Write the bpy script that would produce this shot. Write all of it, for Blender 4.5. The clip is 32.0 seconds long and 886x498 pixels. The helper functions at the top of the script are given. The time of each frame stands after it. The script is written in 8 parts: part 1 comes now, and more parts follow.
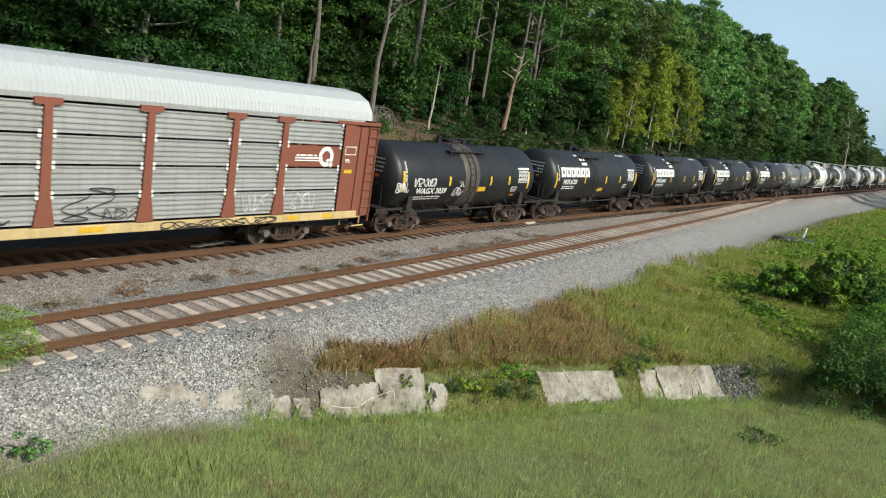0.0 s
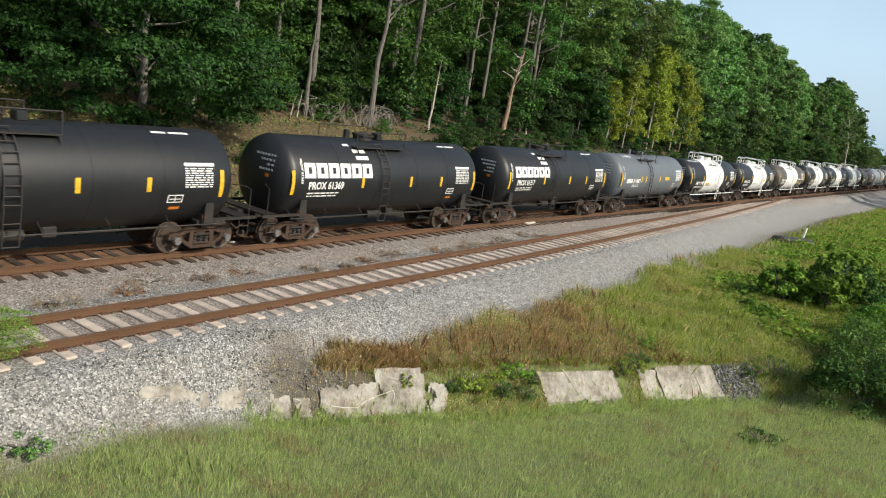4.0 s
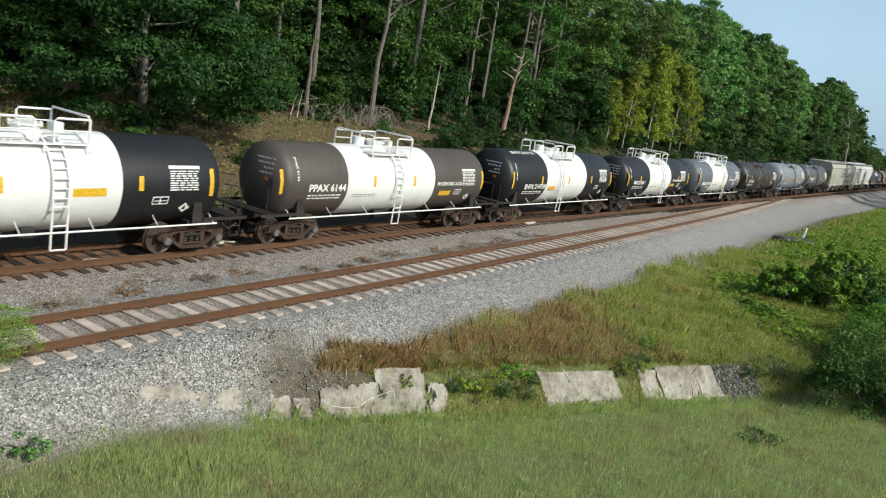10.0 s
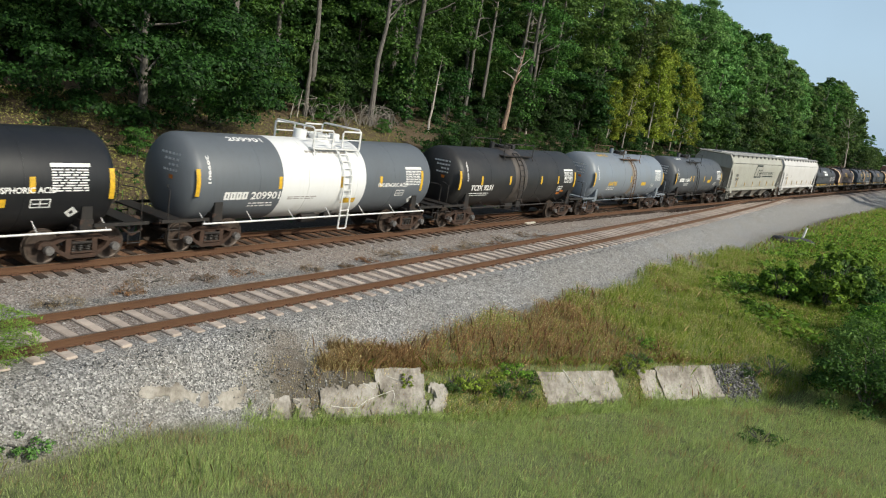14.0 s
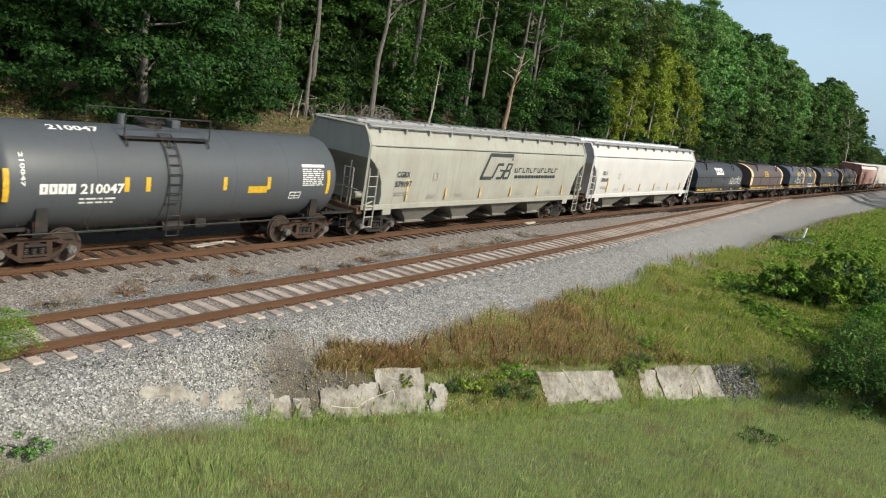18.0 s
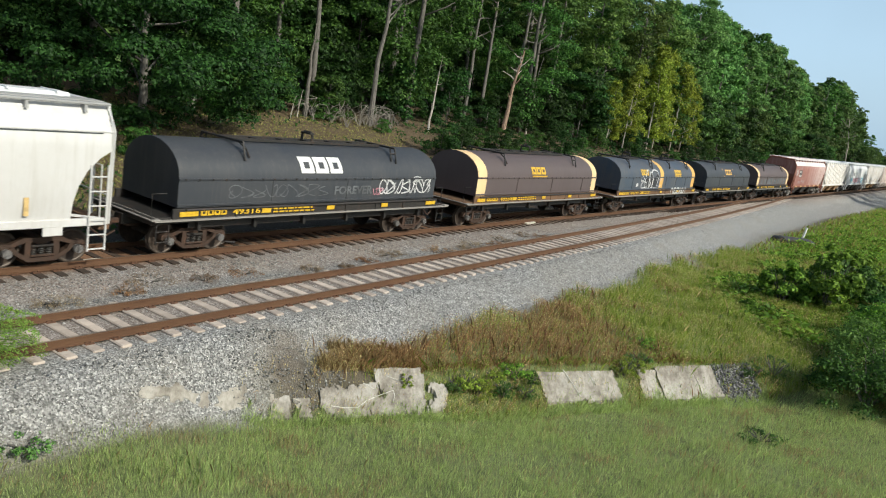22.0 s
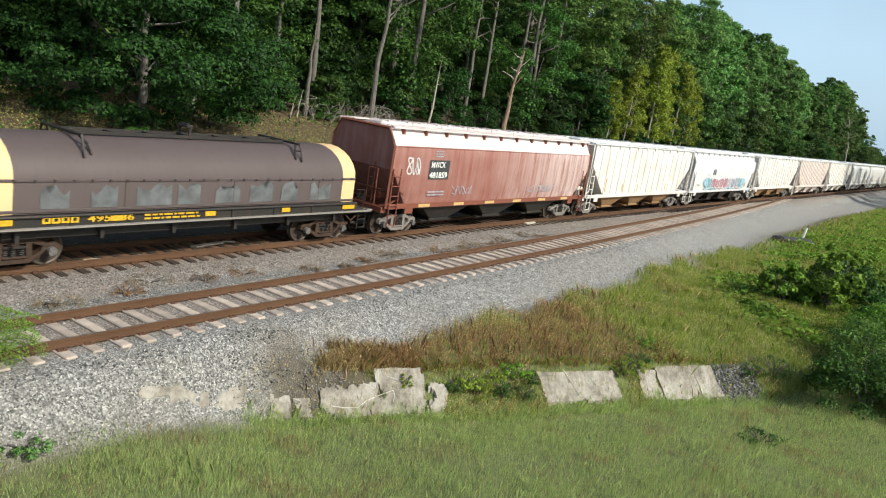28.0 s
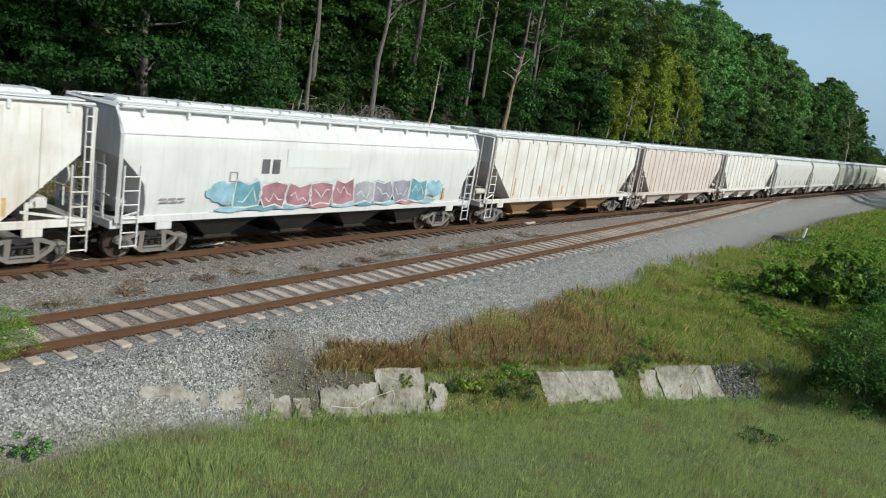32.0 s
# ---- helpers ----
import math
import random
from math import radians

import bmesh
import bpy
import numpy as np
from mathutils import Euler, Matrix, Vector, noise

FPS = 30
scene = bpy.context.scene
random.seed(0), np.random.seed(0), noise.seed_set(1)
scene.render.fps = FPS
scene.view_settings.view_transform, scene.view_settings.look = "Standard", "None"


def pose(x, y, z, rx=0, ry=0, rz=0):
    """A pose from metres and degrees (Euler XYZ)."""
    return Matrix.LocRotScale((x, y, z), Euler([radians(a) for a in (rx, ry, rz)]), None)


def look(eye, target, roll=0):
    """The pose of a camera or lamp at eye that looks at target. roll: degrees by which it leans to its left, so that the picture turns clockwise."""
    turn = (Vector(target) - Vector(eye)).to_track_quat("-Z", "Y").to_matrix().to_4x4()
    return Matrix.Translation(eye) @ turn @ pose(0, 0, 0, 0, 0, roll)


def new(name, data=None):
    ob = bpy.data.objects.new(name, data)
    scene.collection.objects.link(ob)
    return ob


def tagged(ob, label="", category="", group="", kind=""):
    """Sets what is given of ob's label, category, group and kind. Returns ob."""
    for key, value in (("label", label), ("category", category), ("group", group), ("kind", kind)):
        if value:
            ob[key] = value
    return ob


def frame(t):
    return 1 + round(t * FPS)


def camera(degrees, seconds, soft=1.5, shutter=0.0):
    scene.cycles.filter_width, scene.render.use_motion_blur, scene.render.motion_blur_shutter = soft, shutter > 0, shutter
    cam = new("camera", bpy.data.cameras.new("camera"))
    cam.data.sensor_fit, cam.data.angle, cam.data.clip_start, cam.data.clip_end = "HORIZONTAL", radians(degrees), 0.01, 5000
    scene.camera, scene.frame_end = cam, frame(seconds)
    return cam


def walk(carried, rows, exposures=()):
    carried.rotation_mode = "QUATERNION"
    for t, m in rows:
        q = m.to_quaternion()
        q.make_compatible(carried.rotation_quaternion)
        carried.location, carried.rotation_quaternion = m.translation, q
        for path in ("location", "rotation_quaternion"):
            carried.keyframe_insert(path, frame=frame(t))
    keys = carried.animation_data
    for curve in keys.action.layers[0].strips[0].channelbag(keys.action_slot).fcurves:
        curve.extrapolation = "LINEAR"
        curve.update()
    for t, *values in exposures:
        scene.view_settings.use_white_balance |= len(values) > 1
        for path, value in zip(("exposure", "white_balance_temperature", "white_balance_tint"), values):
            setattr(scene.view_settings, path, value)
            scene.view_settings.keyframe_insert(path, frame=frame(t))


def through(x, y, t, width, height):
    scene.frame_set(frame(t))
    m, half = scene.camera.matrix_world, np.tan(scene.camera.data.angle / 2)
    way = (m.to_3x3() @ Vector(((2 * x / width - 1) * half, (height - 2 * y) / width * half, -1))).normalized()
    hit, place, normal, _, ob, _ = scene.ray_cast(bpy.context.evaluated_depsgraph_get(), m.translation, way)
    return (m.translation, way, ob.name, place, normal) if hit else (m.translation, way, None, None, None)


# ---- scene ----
SECONDS = 32.0
EYE = Vector((0.0, 0.0, 5.979))
PITCH = -0.2041
cam = camera(60.73, SECONDS, soft=1.1, shutter=0.12)
VIEW = look(EYE, EYE + Vector((0, math.cos(PITCH), math.sin(PITCH))), 9.25)
walk(cam, [(0, VIEW), (SECONDS, VIEW)], [(0, -0.11, 6760, 3), (2, 0.02, 6960, 7), (7, 0.04, 7010, 7), (9, -0.17, 6660, 5), (11, -0.18, 6610, 3), (13, -0.3, 6690, 6), (17, -0.04, 6960, 6), (19, -0.21, 6730, 5), (21, -0.18, 6540, 3), (22, -0.11, 6630, 3), (23, -0.02, 6860, 6), (28, 0.0, 6760, 4), (29, -0.14, 6490, 3), (30, -0.35, 6290, 1), (31, -0.43, 6300, 1), (SECONDS, -0.48, 6310, 1)])

# ---- light ----
SUN_FROM = Vector((0.70, -0.48, 0.62)).normalized()
world = bpy.data.worlds.new("sky")
scene.world = world
world.use_nodes = True
wn = world.node_tree
sky = wn.nodes.new("ShaderNodeTexSky")
sky.sky_type = "NISHITA"
sky.sun_disc = False
sky.sun_elevation = math.asin(SUN_FROM.z)
sky.sun_rotation = math.atan2(SUN_FROM.x, SUN_FROM.y)
sky.air_density, sky.dust_density, sky.ozone_density = 1.0, 3.0, 1.5
wn.nodes["Background"].inputs["Strength"].default_value = 0.15
# thin summer haze and high cloud over the whole sky
veil = wn.nodes.new("ShaderNodeTexNoise")
veil.inputs["Scale"].default_value, veil.inputs["Detail"].default_value = 2.2, 6.0
veil_span = wn.nodes.new("ShaderNodeMapRange")
veil_span.inputs[1].default_value, veil_span.inputs[2].default_value, veil_span.inputs[3].default_value, veil_span.inputs[4].default_value = 0.35, 0.75, 0.55, 0.85
wn.links.new(veil.outputs[0], veil_span.inputs[0])
veil_mix = wn.nodes.new("ShaderNodeMix")
veil_mix.data_type = "RGBA"
veil_mix.inputs[7].default_value = (4.3, 6.0, 8.1, 1)
# the haze thins towards the zenith
dome_at = wn.nodes.new("ShaderNodeTexCoord")
dome_z = wn.nodes.new("ShaderNodeSeparateXYZ")
wn.links.new(dome_at.outputs["Generated"], dome_z.inputs[0])
thin = wn.nodes.new("ShaderNodeMapRange")
thin.inputs[1].default_value, thin.inputs[2].default_value, thin.inputs[3].default_value, thin.inputs[4].default_value = 0.12, 0.5, 1.0, 0.10
wn.links.new(dome_z.outputs[2], thin.inputs[0])
veil_share = wn.nodes.new("ShaderNodeMath")
veil_share.operation = "MULTIPLY"
wn.links.new(veil_span.outputs[0], veil_share.inputs[0])
wn.links.new(thin.outputs[0], veil_share.inputs[1])
wn.links.new(veil_share.outputs[0], veil_mix.inputs[0])
wn.links.new(sky.outputs[0], veil_mix.inputs[6])
wn.links.new(veil_mix.outputs[2], wn.nodes["Background"].inputs["Color"])
sun = new("sun", bpy.data.lights.new("sun", "SUN"))
sun.data.energy, sun.data.angle, sun.data.color = 4.7, radians(1.0), (1.0, 0.96, 0.88)
sun.matrix_world = look(SUN_FROM * 50, (0, 0, 0))

# ---- track geometry ----
TH, BEND, GRADE = 0.9638, -0.0001, 0.0058
FAR0 = Vector((-11.129, 17.360))
NEAR0 = Vector((-9.0016, 11.8201))
NTH, NBEND, NGRADE, NZ = 0.9737, 0.0009, 0.0063, -0.0984
SPEED = 11.4


def track_point(s, n, z, near=False):
    """World place at arc length s, n metres to the camera's side of a track's near rail, z over the rail top."""
    p0, th, k = (NEAR0, NTH, NBEND) if near else (FAR0, TH, BEND)
    h = th + k * s / 2
    e = th + k * s
    x, y = p0.x + math.cos(h) * s, p0.y + math.sin(h) * s
    base = NZ + NGRADE * s if near else GRADE * s
    return Vector((x + n * math.sin(e), y - n * math.cos(e), base + z))


def track_pose(s, n, z, near=False):
    p = track_point(s, n, z, near)
    th, k, g = (NTH, NBEND, NGRADE) if near else (TH, BEND, GRADE)
    return Matrix.Translation(p) @ Euler((0, -math.atan(g), th + k * s)).to_matrix().to_4x4()


def track_sn(x, y):
    """Arc length and offset of a place from the far track's near rail."""
    dx, dy = x - FAR0.x, y - FAR0.y
    s = dx * math.cos(TH) + dy * math.sin(TH)
    n = dx * math.sin(TH) - dy * math.cos(TH)
    return s, n + BEND * s * s / 2


# ---- materials ----
def nodes_of(name):
    m = bpy.data.materials.new(name)
    m.use_nodes = True
    t = m.node_tree
    return m, t, t.nodes["Principled BSDF"]


def noise_node(t, scale, detail=4.0, vec=None, rough=0.6):
    n = t.nodes.new("ShaderNodeTexNoise")
    n.inputs["Scale"].default_value, n.inputs["Detail"].default_value, n.inputs["Roughness"].default_value = scale, detail, rough
    if vec is not None:
        t.links.new(vec, n.inputs["Vector"])
    return n


def ramp(t, fac, stops):
    r = t.nodes.new("ShaderNodeValToRGB")
    els = r.color_ramp.elements
    while len(els) < len(stops):
        els.new(0.5)
    for e, (p, c) in zip(els, stops):
        e.position = p
        e.color = (*c, 1) if len(c) == 3 else c
    t.links.new(fac, r.inputs[0])
    return r.outputs[0]


def mix(t, fac, a, b, mode="MIX"):
    n = t.nodes.new("ShaderNodeMix")
    n.data_type, n.blend_type = "RGBA", mode
    for sock, v in ((n.inputs[0], fac), (n.inputs[6], a), (n.inputs[7], b)):
        if isinstance(v, (int, float)):
            sock.default_value = v
        elif isinstance(v, tuple):
            sock.default_value = (*v, 1) if len(v) == 3 else v
        else:
            t.links.new(v, sock)
    return n.outputs[2]


def bump(t, bsdf, height, strength, dist=0.01):
    b = t.nodes.new("ShaderNodeBump")
    b.inputs["Strength"].default_value, b.inputs["Distance"].default_value = strength, dist
    t.links.new(height, b.inputs["Height"])
    t.links.new(b.outputs[0], bsdf.inputs["Normal"])


def coords(t, stretch=(1, 1, 1), kind="Object"):
    c = t.nodes.new("ShaderNodeTexCoord")
    m = t.nodes.new("ShaderNodeMapping")
    m.inputs["Scale"].default_value = stretch
    t.links.new(c.outputs[kind], m.inputs["Vector"])
    return m.outputs[0]


def paint(name, col, dirt=(0.16, 0.13, 0.10), amount=0.5, rough=0.55, streak=True, metal=0.0, rust=0.0):
    """Weathered paint on steel: grime clouds, run-down streaks, some rust spots."""
    m, t, b = nodes_of(name)
    v = coords(t)
    big = noise_node(t, 0.7, 5, v)
    fine = noise_node(t, 9.0, 5, v)
    c = mix(t, ramp(t, big.outputs[0], [(0.38, (0, 0, 0)), (0.72, (amount,) * 3)]), col, mix(t, 0.55, col, dirt))
    if streak:
        sv = coords(t, (2.6, 2.6, 0.16))
        st = noise_node(t, 2.2, 6, sv, 0.7)
        c = mix(t, ramp(t, st.outputs[0], [(0.5, (0, 0, 0)), (0.78, (amount * 0.8,) * 3)]), c, dirt)
    c = mix(t, ramp(t, fine.outputs[0], [(0.62, (0, 0, 0)), (0.80, (0.35 * amount,) * 3)]), c, dirt)
    if rust > 0:
        rs = noise_node(t, 3.1, 8, v, 0.75)
        c = mix(t, ramp(t, rs.outputs[0], [(0.60 - 0.12 * rust, (0, 0, 0)), (0.68, (rust,) * 3)]), c, (0.17, 0.07, 0.035))
    t.links.new(c, b.inputs["Base Color"])
    b.inputs["Roughness"].default_value, b.inputs["Metallic"].default_value = rough, metal
    bump(t, b, fine.outputs[0], 0.12, 0.004)
    return m


def plain(name, col, rough=0.6, metal=0.0, vary=0.15, scale=6.0):
    m, t, b = nodes_of(name)
    n = noise_node(t, scale, 4, coords(t))
    dark = tuple(k * (1 - vary * 2) for k in col)
    t.links.new(ramp(t, n.outputs[0], [(0.3, dark), (0.7, col)]), b.inputs["Base Color"])
    b.inputs["Roughness"].default_value, b.inputs["Metallic"].default_value = rough, metal
    return m


def leaf_material(name, dark, light, through=0.35):
    m, t, b = nodes_of(name)
    g = t.nodes.new("ShaderNodeNewGeometry")
    o = t.nodes.new("ShaderNodeObjectInfo")
    c = ramp(t, g.outputs["Random Per Island"], [(0.0, dark), (0.6, tuple((a + c2) / 2 for a, c2 in zip(dark, light))), (1.0, light)])
    h = t.nodes.new("ShaderNodeHueSaturation")
    mr = t.nodes.new("ShaderNodeMapRange")
    mr.inputs[3].default_value, mr.inputs[4].default_value = 0.72, 1.3
    t.links.new(o.outputs["Random"], mr.inputs[0])
    t.links.new(mr.outputs[0], h.inputs["Value"])
    mh = t.nodes.new("ShaderNodeMapRange")
    mh.inputs[3].default_value, mh.inputs[4].default_value = 0.485, 0.515
    t.links.new(o.outputs["Random"], mh.inputs[0])
    t.links.new(mh.outputs[0], h.inputs["Hue"])
    t.links.new(c, h.inputs["Color"])
    b.inputs["Roughness"].default_value = 0.6
    b.inputs["Specular IOR Level"].default_value = 0.25
    t.links.new(h.outputs[0], b.inputs["Base Color"])
    tr = t.nodes.new("ShaderNodeBsdfTranslucent")
    t.links.new(h.outputs[0], tr.inputs["Color"])
    ms = t.nodes.new("ShaderNodeMixShader")
    ms.inputs[0].default_value = through
    out = t.nodes["Material Output"]
    t.links.new(b.outputs[0], ms.inputs[1])
    t.links.new(tr.outputs[0], ms.inputs[2])
    t.links.new(ms.outputs[0], out.inputs["Surface"])
    return m


def bark_material(name, dark, light):
    m, t, b = nodes_of(name)
    n = noise_node(t, 3.0, 6, coords(t, (6, 6, 0.8)), 0.7)
    t.links.new(ramp(t, n.outputs[0], [(0.3, dark), (0.7, light)]), b.inputs["Base Color"])
    b.inputs["Roughness"].default_value = 0.9
    bump(t, b, n.outputs[0], 0.6, 0.03)
    return m


M_BLACK = paint("black_tank_paint", (0.0070, 0.0082, 0.0100), (0.030, 0.028, 0.026), 0.42, 0.47)
M_DARK = paint("faded_black_paint", (0.015, 0.0155, 0.0165), (0.06, 0.052, 0.044), 0.5, 0.5)
M_BROWNBLACK = paint("sooty_brown_paint", (0.055, 0.047, 0.042), (0.11, 0.085, 0.065), 0.6, 0.55)
M_GREY = paint("mid_grey_tank_paint", (0.100, 0.114, 0.130), (0.06, 0.058, 0.055), 0.3, 0.5)
M_SLATE = paint("slate_tank_paint", (0.070, 0.079, 0.090), (0.05, 0.045, 0.04), 0.4, 0.5)
M_LIGHTGREY = paint("pale_grey_tank_paint", (0.175, 0.205, 0.24), (0.16, 0.13, 0.10), 0.35, 0.45)
M_WHITE = paint("white_band_paint", (0.67, 0.68, 0.68), (0.40, 0.38, 0.33), 0.25, 0.45)
M_WHITE_METAL = plain("white_fitting_paint", (0.74, 0.74, 0.73), 0.5, 0, 0.1)
M_MARK = plain("white_lettering", (0.78, 0.78, 0.76), 0.6, 0, 0.12, 14)
M_YELLOW = plain("yellow_reflective_stripe", (0.72, 0.44, 0.03), 0.45, 0, 0.2, 10)
M_ORANGE = plain("orange_label", (0.75, 0.22, 0.02), 0.5, 0, 0.15)
M_STEEL = paint("grimy_black_steel", (0.014, 0.013, 0.0125), (0.045, 0.034, 0.026), 0.6, 0.6, rust=0.35)
M_RUSTY = paint("rusted_truck_steel", (0.034, 0.018, 0.011), (0.066, 0.032, 0.018), 0.6, 0.75, rust=0.45)
M_DUSTY = paint("dust_grey_truck_steel", (0.20, 0.185, 0.175), (0.10, 0.075, 0.055), 0.7, 0.8, rust=0.2)
M_WHEEL = plain("rusty_wheel_plate", (0.060, 0.040, 0.029), 0.75, 0.1, 0.3, 8)
M_RIM = plain("worn_wheel_rim", (0.105, 0.082, 0.066), 0.5, 0.4, 0.2, 5)
M_HUB = plain("bearing_cap_steel", (0.24, 0.23, 0.225), 0.5, 0.4, 0.25, 8)
M_RAIL = paint("rusty_rail_side", (0.085, 0.040, 0.019), (0.14, 0.072, 0.034), 0.7, 0.8, streak=False)
M_RAILTOP = plain("rolled_rail_head", (0.26, 0.20, 0.16), 0.35, 0.6, 0.25, 3)
M_TIE_WOOD = plain("creosoted_tie_wood", (0.075, 0.050, 0.036), 0.95, 0, 0.35, 4)
M_TIE_CONC = plain("dusty_concrete_tie", (0.50, 0.42, 0.36), 0.9, 0, 0.16, 5)
M_PLATE = plain("rusty_tie_plate", (0.17, 0.085, 0.05), 0.8, 0.2, 0.3, 9)

# ---- mesh helpers ----
def link_mesh(name, mesh, material, parent, label=""):
    ob = new(name, mesh)
    if material is not None and not mesh.materials:
        mesh.materials.append(material)
    if parent is not None:
        ob.parent = parent
    if label:
        ob["label"] = label
    return ob


SMALL_PIECES = {"small_print", "data_panel", "head_stencil", "side_stencil", "stems", "company_line", "stencil_box", "panel_washers", "roof_walk", "emblem_bars"}


def part(name, bm, material, parent, label="", smooth=False):
    """Links a bmesh as one mesh object under a thing or under a part."""
    me = bpy.data.meshes.new(name)
    bm.to_mesh(me)
    bm.free()
    if smooth:
        me.shade_smooth()
        me.set_sharp_from_angle(angle=radians(35))
    ob = link_mesh(name, me, material, parent, label)
    if name in SMALL_PIECES:
        ob["kind"] = "stuff"
    return ob


def thing(name, m, label, category, group="", kind=""):
    ob = new(name)
    ob.matrix_world = m
    ob.empty_display_size = 0.3
    return tagged(ob, label, category, group, kind)


def box(bm, c, size, bevel=0.0, rot=None):
    r = bmesh.ops.create_cube(bm, size=1.0)
    vs = r["verts"]
    m = Matrix.Translation(c) @ (rot if rot is not None else Matrix.Identity(4)) @ Matrix.Diagonal((*size, 1))
    bmesh.ops.transform(bm, matrix=m, verts=vs)
    if bevel:
        es = list({e for v in vs for e in v.link_edges})
        bmesh.ops.bevel(bm, geom=es, offset=bevel, segments=1, affect="EDGES")


def prism(bm, outline, y0, y1):
    """A plate with an outline in x and z, from y0 to y1."""
    a = [bm.verts.new((x, y0, z)) for x, z in outline]
    b = [bm.verts.new((x, y1, z)) for x, z in outline]
    k = len(outline)
    bm.faces.new(a)
    bm.faces.new(b[::-1])
    for i in range(k):
        bm.faces.new((a[i], b[i], b[(i + 1) % k], a[(i + 1) % k]))
    bmesh.ops.recalc_face_normals(bm, faces=bm.faces)


def tube(bm, pts, r, seg=6, r1=None):
    """A round bar along a line of points."""
    pts = [Vector(p) for p in pts]
    rings = []
    up = Vector((0, 0, 1))
    for i, p in enumerate(pts):
        d = (pts[min(i + 1, len(pts) - 1)] - pts[max(i - 1, 0)]).normalized()
        a = d.cross(up if abs(d.z) < 0.95 else Vector((1, 0, 0))).normalized()
        b = d.cross(a)
        rr = r if r1 is None else r + (r1 - r) * i / (len(pts) - 1)
        rings.append([bm.verts.new(p + (a * math.cos(k * math.tau / seg) + b * math.sin(k * math.tau / seg)) * rr) for k in range(seg)])
    for q, w in zip(rings, rings[1:]):
        for k in range(seg):
            bm.faces.new((q[k], q[(k + 1) % seg], w[(k + 1) % seg], w[k]))
    bm.faces.new(rings[0][::-1])
    bm.faces.new(rings[-1])


def lathe_x(bm, prof, seg=40):
    """A body of revolution round the x axis from (x, radius) pairs."""
    rings = []
    for x, r in prof:
        if r < 1e-4:
            rings.append([bm.verts.new((x, 0, 0))])
        else:
            rings.append([bm.verts.new((x, -r * math.sin(k * math.tau / seg), r * math.cos(k * math.tau / seg))) for k in range(seg)])
    for q, w in zip(rings, rings[1:]):
        for k in range(seg):
            k2 = (k + 1) % seg
            if len(q) == 1:
                bm.faces.new((q[0], w[k2], w[k]))
            elif len(w) == 1:
                bm.faces.new((q[k], q[k2], w[0]))
            else:
                bm.faces.new((q[k], q[k2], w[k2], w[k]))
    bmesh.ops.recalc_face_normals(bm, faces=bm.faces)

# ---- ground ----
DITCH_A, DITCH_B = Vector((-5.0, 16.2)), Vector((10.3, 23.75))
DITCH_DIR = (DITCH_B - DITCH_A).normalized()
DITCH_N = Vector((DITCH_DIR.y, -DITCH_DIR.x))


def ditch_uv(x, y):
    """Length along the paved ditch's upper lip, and distance from it towards the camera's side."""
    d = Vector((x, y)) - DITCH_A
    return d.dot(DITCH_DIR), d.dot(DITCH_N)


def lerp_profile(v, stops):
    for (a, p), (b, q2) in zip(stops, stops[1:]):
        if v <= b:
            k = max(0.0, min(1.0, (v - a) / (b - a)))
            return p + (q2 - p) * k
    return stops[-1][1]


def near_offset(s):
    """How far the near track's near rail lies from the far track's near rail at s."""
    return 4.874 - 0.013 * s - 0.0005 * s * s


def smooth01(v, a, b):
    k = max(0.0, min(1.0, (v - a) / (b - a)))
    return k * k * (3 - 2 * k)


CROSS = [(-400, 9.0), (-120, 6.5), (-60, 4.6), (-26, 2.9), (-17, 1.5), (-9.5, 0.1), (-6.5, -0.5), (-4.2, -0.55), (-2.4, -0.225), (1.1, -0.225), (1.7, -0.38), (2.6, -0.42)]


